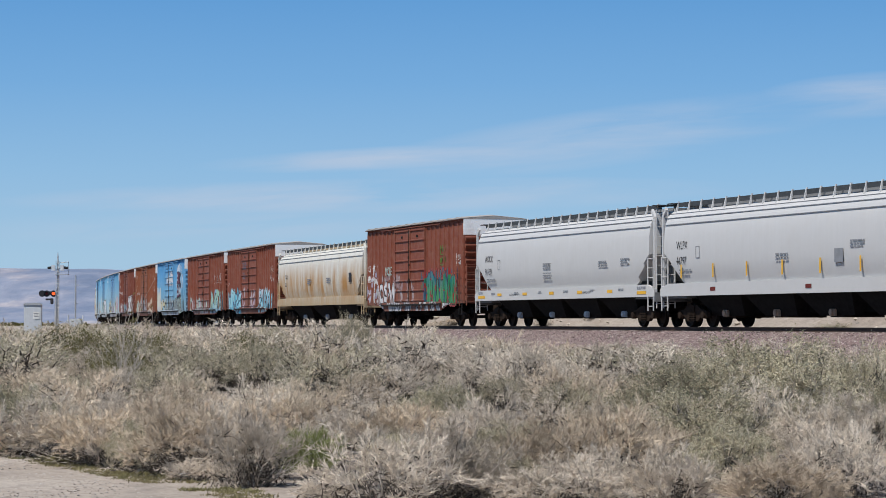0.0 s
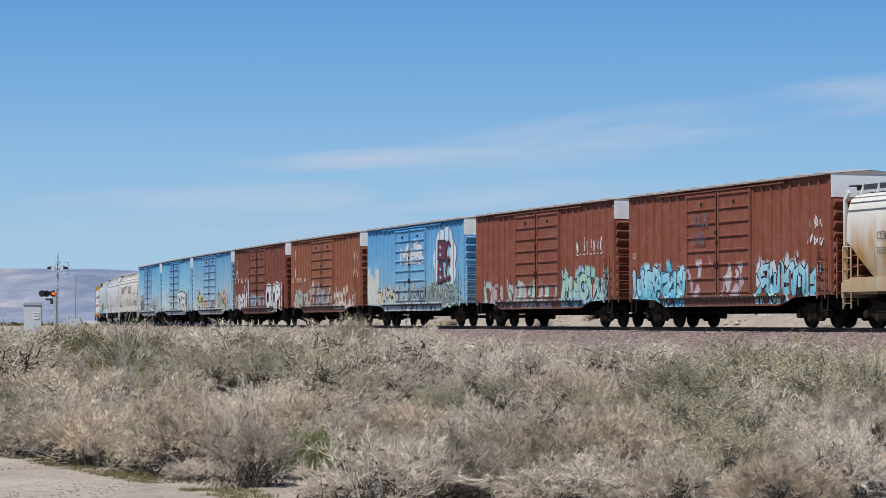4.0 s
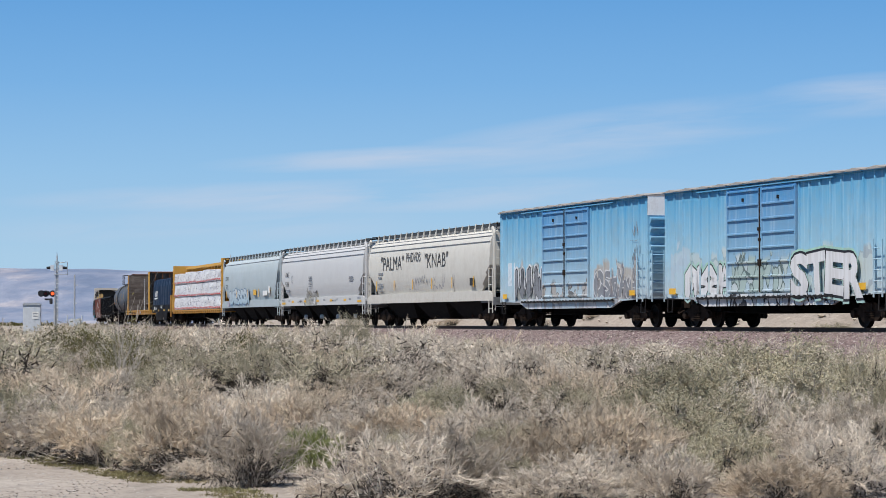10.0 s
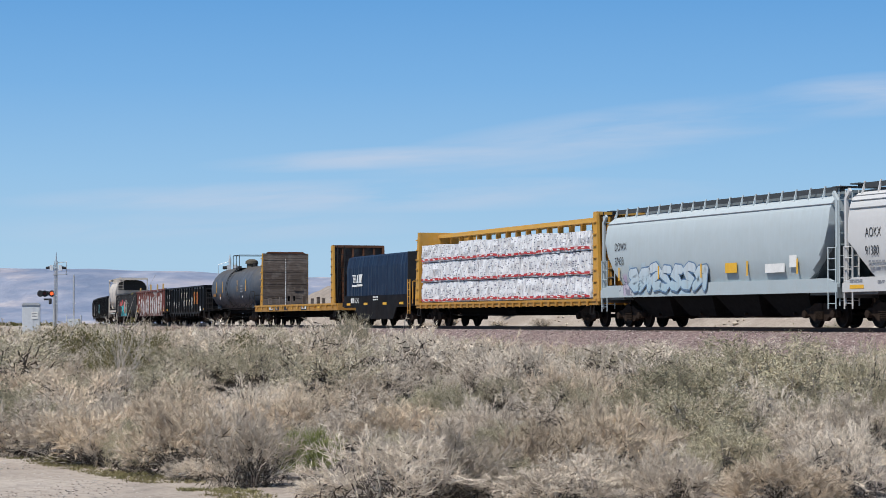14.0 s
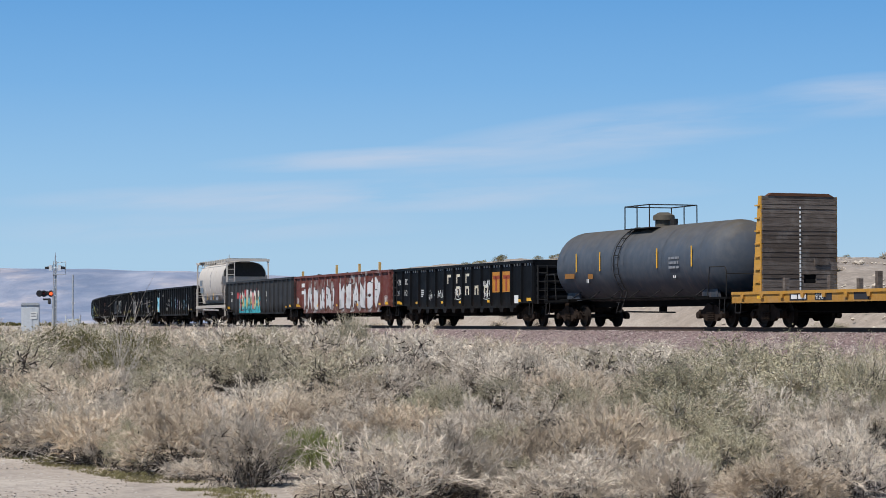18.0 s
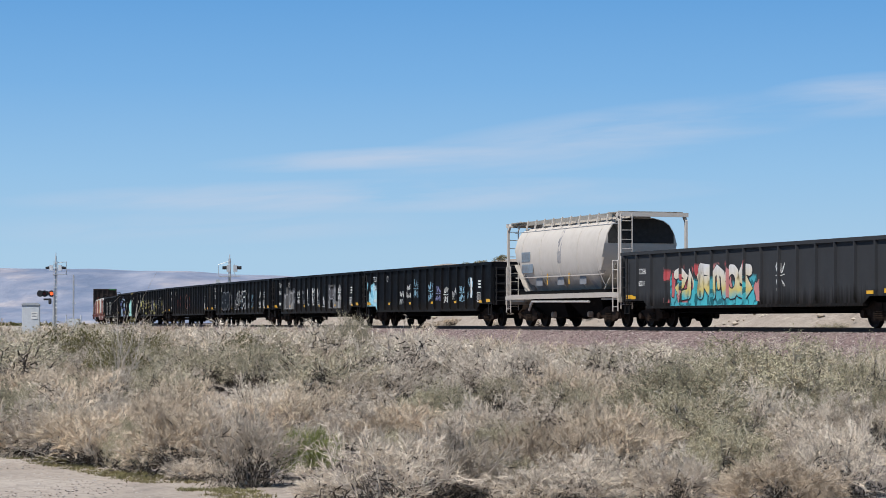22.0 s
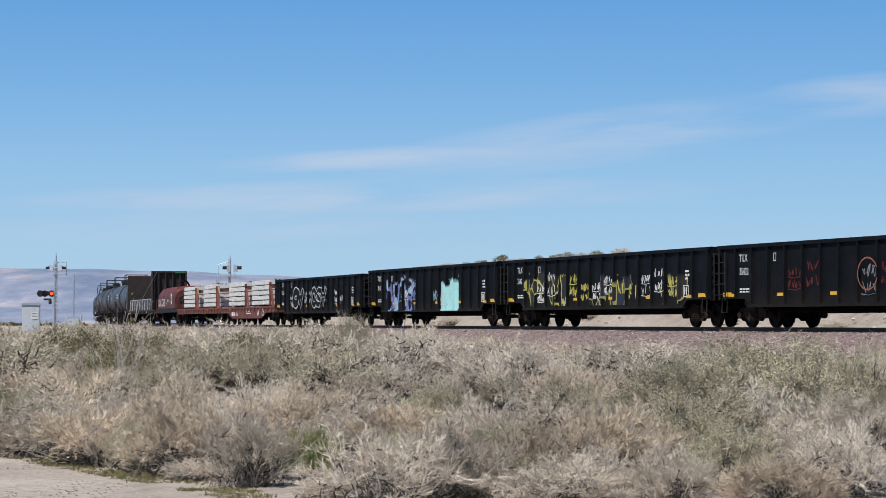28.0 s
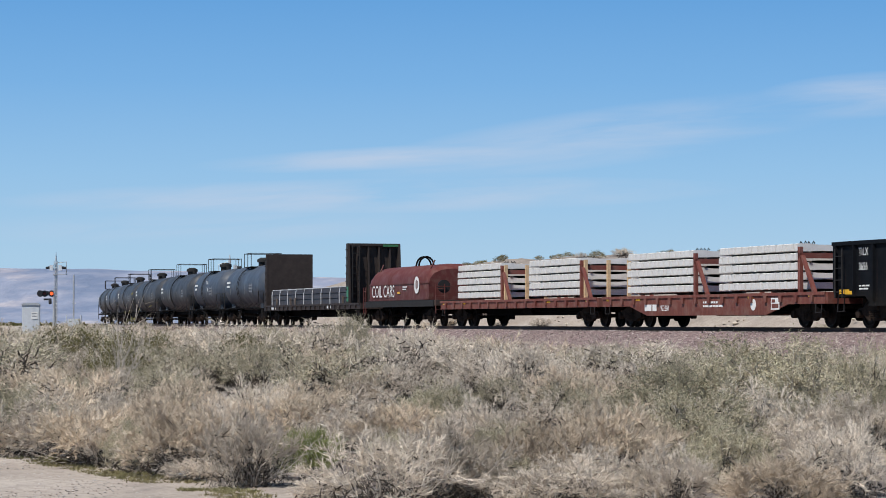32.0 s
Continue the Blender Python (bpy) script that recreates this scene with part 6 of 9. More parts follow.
def bulkhead(car, x, z0, z1, skin, frame_mat, face, planks=0, W=1.46, label=""):
    """A framed end wall across the car; face +1 shows its frame forwards, -1 its skin."""
    b = part("bulkhead", Shape().box(x - 0.05, x + 0.05, -W, W, z0, z1), skin, car, label)
    if planks:
        h = (z1 - z0) / planks
        for k in range(planks):
            cut = (-W + 0.02 + 0.012 * math.sin(k * 2.7), W - 0.02 - 0.015 * math.sin(k * 3.9))
            for y0, y1 in ((cut[0], 0.15), (0.62, cut[1])) if k in (2, 3) else (cut,):
                part("plank", Shape().box(x + 0.05, x + 0.11 + 0.014 * math.sin(k * 5.1), y0, y1, z0 + k * h + 0.007 + 0.004 * math.sin(k * 7), z0 + (k + 1) * h - 0.007), skin, b)
        # black plate between the cut planks paints in the hole's shade
        part("rot_hole", Shape().box(x + 0.06, x + 0.075, 0.15, 0.62, z0 + 2 * h, z0 + 4 * h), UNDER, b, "black plate painting the dark of a rotted hole in the planks")
        part("loose_plank_end", Shape().box(x + 0.11, x + 0.17, 0.55, 1.1, z0 + 6.3 * h, z0 + 7.6 * h), skin, b, "split plank ends bent outwards")
    for y in (-W - 0.02, W - 0.10):
        part("bulkhead_post", Shape().prism([(x - 0.55, z0), (x + 0.06, z0), (x + 0.06, z1), (x - 0.12, z1)] if face < 0 else [(x - 0.06, z0), (x + 0.6, z0), (x + 0.30, z1), (x - 0.06, z1)], y, y + 0.12), frame_mat, b)
    if face > 0:
        for y in (-0.9, -0.3, 0.3, 0.9):
            part("bulkhead_rib", Shape().prism([(x + 0.05, z0), (x + 0.45, z0), (x + 0.22, z1), (x + 0.05, z1)], y - 0.04, y + 0.04), frame_mat, b)
        part("bulkhead_cap", Shape().box(x - 0.06, x + 0.26, -W, W, z1 - 0.10, z1 + 0.03), frame_mat, b)
        part("bulkhead_ladder", ladder(Shape(), x + 0.5, -W + 0.2, -W + 0.6, z0, z1, 0.36), DARK, b)
    for k in range(7):
        z = z0 + 0.3 + k * (z1 - z0) / 7.5
        part("post_gusset", Shape().box(x - 0.3 if face < 0 else x, x if face < 0 else x + 0.3, -W - 0.07, -W - 0.02, z, z + 0.05), frame_mat, b)
    return b


def wrap_mat():
    """White printed lumber wrap with small grey print."""
    def build(nt, b, co):
        v = nt.nodes.new("ShaderNodeTexVoronoi")
        v.inputs["Scale"].default_value = 4.6
        mp = nt.nodes.new("ShaderNodeMapping")
        mp.inputs["Scale"].default_value = (0.8, 0.0, 2.3)
        mp.inputs["Rotation"].default_value = (0, 0.35, 0)
        nt.links.new(co, mp.inputs["Vector"])
        nt.links.new(mp.outputs[0], v.inputs["Vector"])
        bits = noise_tex(nt, co, 16.0, 2)
        print_spots = calc(nt, "MULTIPLY", remap(nt, v.outputs["Distance"], 0.26, 0.34, 0.95, 0.0), remap(nt, bits, 0.40, 0.52, 0.25, 1.0))
        n = noise_tex(nt, co, 2.2, 4)
        crease = noise_tex(nt, co, 2.0, 4, 0.6, (2.6, 1, 0.6))
        col = blend(nt, remap(nt, n, 0.35, 0.7), (0.66, 0.66, 0.68), (0.82, 0.82, 0.82))
        col = blend(nt, print_spots, col, (0.10, 0.10, 0.16))
        nt.links.new(col, b.inputs["Base Color"])
        bump(nt, b, crease, 1.0, 0.16)
    return shade("white_printed_wrap", build, 0.45)


def plank_mat():
    def build(nt, b, co):
        info = nt.nodes.new("ShaderNodeObjectInfo")
        grain = noise_tex(nt, co, 1.0, 6, 0.7, (2.0, 2.0, 40.0))
        patch = noise_tex(nt, co, 2.3, 4)
        col = blend(nt, remap(nt, info.outputs["Random"], 0, 1), (0.085, 0.066, 0.055), (0.175, 0.145, 0.125))
        col = blend(nt, remap(nt, grain, 0.45, 0.7), col, (0.06, 0.045, 0.036))
        col = blend(nt, remap(nt, patch, 0.5, 0.72, 0, 0.6), col, (0.23, 0.20, 0.175))
        nt.links.new(col, b.inputs["Base Color"])
        bump(nt, b, grain, 0.6, 0.02)
    return shade("weathered_grey_brown_planks", build, 0.9)


OLD_PLANK = plank_mat()
YELLOW_CAR = paint("faded_yellow_car_paint", ((0.8, (0.38, 0.19, 0.035)), (1.4, (0.52, 0.27, 0.04)), (4.5, (0.54, 0.29, 0.05))), 0.2, 0.45, 0.2, 0.6, low=0.5, seed=3)


def lumber_car():
    car, L = car_thing("centerbeam_flatcar", "yellow centerbeam flatcar loaded with white wrapped lumber", "flatcar", -137.0, -113.8)
    X = L / 2
    flat_deck(car, L, YELLOW_CAR, OLD_PLANK, 0.86, 1.10, 0.0, 0.18, 26)
    for x, f in ((X - 0.35, 1), (-X + 0.35, -1)):
        bulkhead(car, x, 1.0, 4.55, YELLOW_CAR, YELLOW_CAR, f)
    part("centre_beam", Shape().box(-X + 0.4, X - 0.4, -0.12, 0.12, 1.1, 1.5).box(-X + 0.4, X - 0.4, -0.45, 0.45, 4.28, 4.46), YELLOW_CAR, car)
    for x in np.linspace(-X + 1.2, X - 1.2, 17):
        part("beam_post", Shape().box(x - 0.10, x + 0.10, -0.10, 0.10, 1.4, 4.3), YELLOW_CAR, car)
    wrap, red = wrap_mat(), plain("red_strap_print", (0.45, 0.03, 0.03), 0.5)
    r = random.Random(41)
    n = 8
    wd = (L - 1.5) / n
    for side in (-1, 1):
        for i in range(n):
            for k in range(3):
                x0, z0 = -X + 0.75 + i * wd, 1.14 + k * 0.96
                hgt = 0.93 - (0.10 + r.uniform(-0.06, 0.08) if k == 2 else 0)
                y0, y1 = (-1.42, -0.16) if side < 0 else (0.16, 1.42)
                sh = Shape()
                rings = []
                for x in np.linspace(x0 + 0.015, x0 + wd - 0.015, 14):
                    w = [r.uniform(-0.035, 0.035) for _ in range(6)]
                    rings.append([(x, y0 + w[0], z0), (x, y0 + w[1] * 1.6, z0 + hgt * 0.33), (x, y0 + w[2] * 1.6, z0 + hgt * 0.66), (x, y0 + 0.02 + w[3], z0 + hgt), (x, y1, z0 + hgt + w[4]), (x, y1, z0)])
                sh.loft(rings)
                bun = part("wrapped_pack", sh, wrap, car, "pack of lumber in white printed wrap")
                if side < 0:
                    zz = z0 + (0.0 if k < 2 else 0.0) + hgt * (0.02)
                    strip = Shape()
                    pts = np.linspace(x0 + 0.05, x0 + wd - 0.05, 9)
                    lift = r.uniform(0.0, 0.06)
                    v = []
                    for j, x in enumerate(pts):
                        wob = r.uniform(-0.02, 0.03)
                        v += [(x, y0 - 0.055, zz + lift + wob), (x, y0 - 0.055, zz + lift + 0.10 + wob)]
                    strip.add(v, [(2 * j, 2 * j + 1, 2 * j + 3, 2 * j + 2) for j in range(len(pts) - 1)])
                    part("red_band", strip, red, bun, "printed red band on the wrap")
                    wt = [(x, x + 0.32, zz + lift + 0.04, zz + lift + 0.09) for x in np.arange(x0 + 0.3, x0 + wd - 0.5, 0.75)]
                    bars(wt, WHITE_INK, bun, y0 - 0.06, "band_print")


def coil_car_blue():
    car, L = car_thing("coil_car", "steel coil car under a dark blue ribbed hood", "coil car", -151.2, -137.7)
    X = L / 2
    grey = paint("dark_grey_car_paint", ((0.5, (0.012, 0.012, 0.013)), (1.6, (0.010, 0.010, 0.012))), 0.02, 0.06, 0.01, 0.6, low=0.3, gloss=0.08)
    navy = paint("navy_hood_paint", ((1.6, (0.006, 0.017, 0.042)), (3.8, (0.006, 0.018, 0.046))), 0.02, 0.02, 0.02, 0.45, low=1.0)
    for s in (-1, 1):
        part("side_sill", Shape().prism([(-X + 0.6, 0.95), (-X + 2.9, 0.95), (-X + 3.5, 0.35), (X - 3.5, 0.35), (X - 2.9, 0.95), (X - 0.6, 0.95), (X - 0.6, 1.58), (-X + 0.6, 1.58)], s * 1.4 - 0.04, s * 1.4 + 0.04), grey, car)
    part("deck", Shape().box(-X + 0.1, X - 0.1, -1.4, 1.4, 1.0, 1.3), grey, car)
    rings = []
    for x in np.linspace(-X + 1.0, X - 1.1, 90):
        d = 0.028 * math.sin((x + X) * 9.5) + 0.012 * math.sin((x + X) * 23.0)
        rings.append([(x, -1.42 - d, 1.58), (x, -1.40 - d, 3.1), (x, -1.30 - d, 3.62), (x, -1.0, 3.72), (x, 1.0, 3.72), (x, 1.30 + d, 3.62), (x, 1.42 + d, 1.58)])
    part("hood", Shape().loft(rings), navy, car, "dark blue corrugated hood")
    part("hood_end", Shape().box(X - 1.1, X - 1.05, -1.38, 1.38, 1.5, 3.70), plain("black_hood_end", (0.02, 0.022, 0.026), 0.7), car)
    lp = Shape()
    for x in (X - 1.35, X - 1.75):
        lp.tube([(x + 0.30 * math.cos(a), 0.2, 3.80 + 0.30 * math.sin(a)) for a in np.linspace(-0.6, 3.74, 12)], 0.06, 6)
    part("lifting_loop", lp, UNDER, car)
    rail = Shape()
    for y in (-1.4, -0.9):
        rail.tube([(X - 0.15, y, 1.1), (X - 0.15, y, 2.2)], 0.025, 5)
    rail.tube([(X - 0.15, -1.4, 2.2), (X - 0.15, 1.2, 2.2)], 0.025, 5)
    part("end_railing", rail, YELLOW_CAR, car)
    part("end_ladder", ladder(Shape(), -1.44, X - 0.9, X - 0.5, 0.6, 2.3, 0.34, 0.018, "x"), YELLOW_CAR, car)
    part("end_box", Shape().box(X - 0.9, X - 0.3, -1.2, 1.2, 1.2, 2.0), UNDER, car)
    # emblem and name as plain shapes, number as white figures
    mark = Shape()
    for k in range(6):
        z = 2.70 - k * 0.075
        mark.prism([(-4.45 + 0.04 * k, z), (-3.68 - 0.02 * k, z), (-3.70 - 0.02 * k, z - 0.042), (-4.42 + 0.04 * k, z - 0.042)], -1.458, -1.450)
    part("striped_emblem", mark, WHITE_INK, car, "white striped emblem")
    part("emblem_block", Shape().prism([(-3.62, 2.27), (-3.46, 2.70), (-2.42, 2.72), (-2.6, 2.5), (-2.66, 2.27)], -1.458, -1.450), WHITE_INK, car, "white slanted emblem block")
    part("emblem_slash", Shape().prism([(-3.18, 2.28), (-3.06, 2.28), (-3.16, 2.69), (-3.28, 2.69)], -1.464, -1.458), navy, car)
    bars([(-4.5, -3.55, 2.06, 2.17), (-3.42, -2.45, 2.08, 2.19)], WHITE_INK, car, -1.455, "name_bar")
    bars([(-4.75, -4.55, 1.2, 1.46), (-4.45, -4.22, 1.2, 1.46)], WHITE_INK, car, -1.446, "name_bar")
    lettering("162290", 0.36, -4.05, 1.2, WHITE_INK, car, -1.446)
    for x in (-5.6, -2.2, 1.4, 4.4):
        bars([(x, x + 0.7, 1.08, 1.2)], YELLOW_INK, car, -1.446, "reflector_strip")
    rr = random.Random(3)
    text_block(rr, -0.4, 1.45, 1.0, 2, WHITE_INK, car, -1.446, 0.07)
    running_gear(car, L)


def bulkhead_flat_yellow():
    car, L = car_thing("bulkhead_flatcar", "empty yellow bulkhead flatcar with weathered plank bulkhead", "flatcar", -173.5, -151.9)
    X = L / 2
    flat_deck(car, L, YELLOW_CAR, OLD_PLANK, 0.84, 1.22, 0.0, 0.14, 15)
    rust = plain("rusty_brown_frame", (0.105, 0.045, 0.024), 0.8)
    bulkhead(car, -X + 2.1, 1.22, 4.5, OLD_PLANK, YELLOW_CAR, -1, 22, label="bulkhead of weathered grey-brown planks")
    part("bulkhead_cap", Shape().prism([(-1.25, 4.5), (1.3, 4.5), (1.1, 4.6), (-1.1, 4.6)], -X + 2.0, -X + 2.24, "x"), rust, car)
    for k in range(19):
        part("stripe_dash", Shape().box(-X + 2.228, -X + 2.236, -0.03, 0.03, 1.27 + k * 0.155, 1.27 + k * 0.155 + (0.12 if k < 9 else 0.08)), WHITE_INK, car)
    b = bulkhead(car, X - 1.35, 1.22, 4.42, OLD_PLANK, rust, 1, label="rusty ribbed bulkhead seen from outside")
    part("bulkhead_flank", Shape().prism([(X - 1.4, 0.9), (X - 0.7, 0.9), (X - 0.95, 4.42), (X - 1.4, 4.42)], -1.50, -1.40), YELLOW_CAR, b, "yellow side plate of the bulkhead")
    for x in (-7.2, -4.2, -1.2, 2.0, 5.6):
        part("stake", Shape().box(x - 0.09, x + 0.09, -1.38, -1.22, 1.2, 1.72 + 0.12 * math.sin(x * 3)), OLD_PLANK, car)
        part("far_stake", Shape().box(x + 0.3, x + 0.48, 1.22, 1.38, 1.2, 1.66), OLD_PLANK, car)
    for a, b_, z0, z1 in ((-6.6, -5.4, 0.9, 1.16), (-4.9, -3.8, 0.9, 1.16), (-2.4, -1.5, 0.9, 1.16), (2.1, 3.5, 0.88, 1.18)):
        bars([(a, b_, z0, z1)], BLACK_INK, car, -1.495, "black_panel")
    bars([(-6.5, -6.1, 0.95, 1.1), (-6.0, -5.5, 0.95, 1.1), (2.3, 2.6, 0.94, 1.12), (2.7, 3.0, 0.94, 1.12), (3.1, 3.4, 0.94, 1.12)], WHITE_INK, car, -1.5, "emblem_bar")
    lettering("91545", 0.26, -4.85, 0.93, WHITE_INK, car, -1.5)
    for x in (-8.9, -0.4, 0.9, 6.2):
        bars([(x, x + 0.5, 0.98, 1.1)], YELLOW_INK, car, -1.495, "reflector_strip")


def tank_car(q0, q1, label, mat, radius=1.44, dome="rail", bands=1, seed=0, straps=True):
    car, L = car_thing("tank_car", label, "tank car", q0, q1)
    X, zc = L / 2, 2.44
    n = 32
    prof = [(-X + 0.75, 0.0), (-X + 0.80, 0.5), (-X + 0.98, 1.0), (-X + 1.18, radius * 0.86), (-X + 1.45, radius * 0.98), (-X + 1.7, radius)]
    prof += [(x, radius) for x in np.linspace(-X + 2.6, X - 2.6, 6)] + [(-a, b) for a, b in reversed(prof)]
    rings = [[(x, max(rr, 0.002) * math.cos(t), zc + max(rr, 0.002) * math.sin(t)) for t in (2 * math.pi * k / n for k in range(n))] for x, rr in prof]
    tank = part("tank", Shape().loft(rings), mat, car, smooth=True)
    for x in np.linspace(-X + 2.2, X - 2.2, 5):
        part("weld_band", Shape().loft([[(x + dx, (radius + 0.008) * math.cos(t), zc + (radius + 0.008) * math.sin(t)) for t in (2 * math.pi * k / n for k in range(n))] for dx in (-0.02, 0.02)], caps=False), mat, tank)
    part("saddle_sill", Shape().box(-X + 0.05, X - 0.05, -0.3, 0.3, 0.78, 1.08), UNDER, car)
    for s in (-1, 1):
        part("end_deck", Shape().box(min(s * X, s * (X - 2.6)), max(s * X, s * (X - 2.6)), -1.42, 1.42, 1.0, 1.08), UNDER, car)
        for y in (-0.95, 0.95):
            part("saddle", Shape().prism([(s * (X - 2.9), 1.05), (s * (X - 1.5), 1.05), (s * (X - 1.7), 1.75), (s * (X - 2.7), 1.75)], y - 0.05, y + 0.05), mat, car)
        hand = Shape()
        hand.tube([(s * (X - 0.08), -1.4, 1.08), (s * (X - 0.08), -1.4, 2.0), (s * (X - 0.2), -1.4, 2.15), (s * (X - 1.3), -1.46, 2.15), (s * (X - 1.45), -1.46, 1.1)], 0.022, 6)
        hand.tube([(s * (X - 0.08), -1.4, 1.9), (s * (X - 0.08), 1.4, 1.9)], 0.022, 6).tube([(s * (X - 0.08), 1.4, 1.9), (s * (X - 0.08), 1.4, 1.08)], 0.022, 6)
        part("handrail", hand, DARK, car)
        part("end_sill_step", Shape().tube([(s * (X - 0.2), -1.4, 1.0), (s * (X - 0.2), -1.42, 0.5), (s * (X - 0.6), -1.42, 0.5), (s * (X - 0.6), -1.4, 1.0)], 0.022, 5), DARK, car)
    part("side_running_rail", Shape().tube([(-X + 1.6, -1.35, 1.1), (X - 1.6, -1.35, 1.1)], 0.03, 6), UNDER, car)
    arms = Shape()
    for x in np.linspace(-X + 2.8, X - 2.8, 7):
        arms.tube([(x, -1.35, 1.1), (x + 0.35, -1.02, 1.42)], 0.02, 5)
    part("rail_arms", arms, DARK, car)
    # dome, platform, rails and the ladder by the middle
    part("manway", Shape().tube([(0.3, 0, zc + radius - 0.05), (0.3, 0, zc + radius + 0.34)], 0.34, 14).loft([[(0.3 + rr * math.cos(t), rr * math.sin(t), z) for t in (2 * math.pi * k / 14 for k in range(14))] for rr, z in ((0.44, zc + radius + 0.22), (0.42, zc + radius + 0.40), (0.2, zc + radius + 0.52))]), DARK if dome == "dark" else mat, car, smooth=True)
    part("valve_cover", Shape().tube([(1.0, 0.1, zc + radius - 0.05), (1.0, 0.1, zc + radius + 0.25)], 0.16, 10), DARK, car)
    plat = Shape().box(-1.2, 1.2, -1.0, -0.55, zc + radius - 0.12, zc + radius - 0.08).box(-1.2, 1.2, 0.55, 1.0, zc + radius - 0.12, zc + radius - 0.08)
    part("platform", plat, DARK, car)
    rl = Shape()
    top = zc + radius + 0.78
    for x in (-1.15, 0.0, 1.15):
        for y in (-1.0, 1.0):
            rl.tube([(x, y, zc + radius - 0.12), (x, y, top)], 0.024, 5)
    for y in (-1.0, 1.0):
        rl.tube([(-1.15, y, top), (1.15, y, top)], 0.024, 5)
    for x in (-1.15, 1.15):
        rl.tube([(x, -1.0, top), (x, 1.0, top)], 0.024, 5)
    part("platform_railing", rl, DARK, car, "dark tubular platform railing")
    ld = Shape()
    for dx in (-0.22, 0.22):
        ld.tube([(-0.9 + dx, -(radius + 0.07) * math.cos(a), zc + (radius + 0.07) * math.sin(a)) for a in np.linspace(-0.75, 1.2, 9)] , 0.02, 5)
        ld.tube([(-0.9 + dx, -(radius + 0.07) * math.cos(-0.75), zc + (radius + 0.07) * math.sin(-0.75)), (-0.9 + dx, -1.4, 0.55)], 0.02, 5)
    for a in np.linspace(-0.75, 1.2, 9):
        ld.tube([(-1.12, -(radius + 0.07) * math.cos(a), zc + (radius + 0.07) * math.sin(a)), (-0.68, -(radius + 0.07) * math.cos(a), zc + (radius + 0.07) * math.sin(a))], 0.015, 5)
    for z in (0.6, 0.95):
        ld.tube([(-1.12, -1.4, z), (-0.68, -1.4, z)], 0.015, 5)
    part("side_ladder", ld, DARK, car)
    if bands:
        for x in (-1.5, -0.3):
            part("tank_strap", Shape().loft([[(x + dx, (radius + 0.015) * math.cos(t), zc + (radius + 0.015) * math.sin(t)) for t in (2 * math.pi * k / n for k in range(n))] for dx in (-0.05, 0.05)], caps=False), mat, tank)
    part("bottom_outlet", Shape().tube([(0.2, 0, 0.55), (0.2, 0, 1.1)], 0.16, 10).tube([(-2.6, -0.7, 0.6), (2.8, -0.7, 0.55)], 0.03, 6), UNDER, car)
    running_gear(car, L, False)
    return car, X, radius, zc


def concrete_mat():
    def build(nt, b, co):
        n = calc(nt, "ADD", calc(nt, "MULTIPLY", noise_tex(nt, co, 3), 0.5), calc(nt, "MULTIPLY", noise_tex(nt, co, 30), 0.5))
        info = nt.nodes.new("ShaderNodeObjectInfo")
        col = blend(nt, remap(nt, n, 0.35, 0.65), (0.52, 0.51, 0.49), (0.68, 0.67, 0.65))
        col = blend(nt, remap(nt, info.outputs["Random"], 0, 1, 0, 0.3), col, (0.50, 0.49, 0.46))
        nt.links.new(col, b.inputs["Base Color"])
        bump(nt, b, n, 0.3, 0.01)
    return shade("pale_cast_concrete", build, 0.85)


def tie_shape():
    """A concrete sleeper lying across the car, dished in the middle and bevelled at its ends."""
    sh = Shape()
    rings = []
    for y, w, z0, z1 in ((-1.30, 0.112, 0.02, 0.235), (-1.24, 0.125, 0.0, 0.262), (-0.85, 0.125, 0.0, 0.268), (-0.45, 0.11, 0.02, 0.23), (0.45, 0.11, 0.02, 0.23), (0.85, 0.125, 0.0, 0.268), (1.24, 0.125, 0.0, 0.262), (1.30, 0.112, 0.02, 0.235)):
        rings.append([(-w, y, z0), (w, y, z0), (w * 0.8, y, z1), (-w * 0.8, y, z1)])
    return sh.loft(rings)


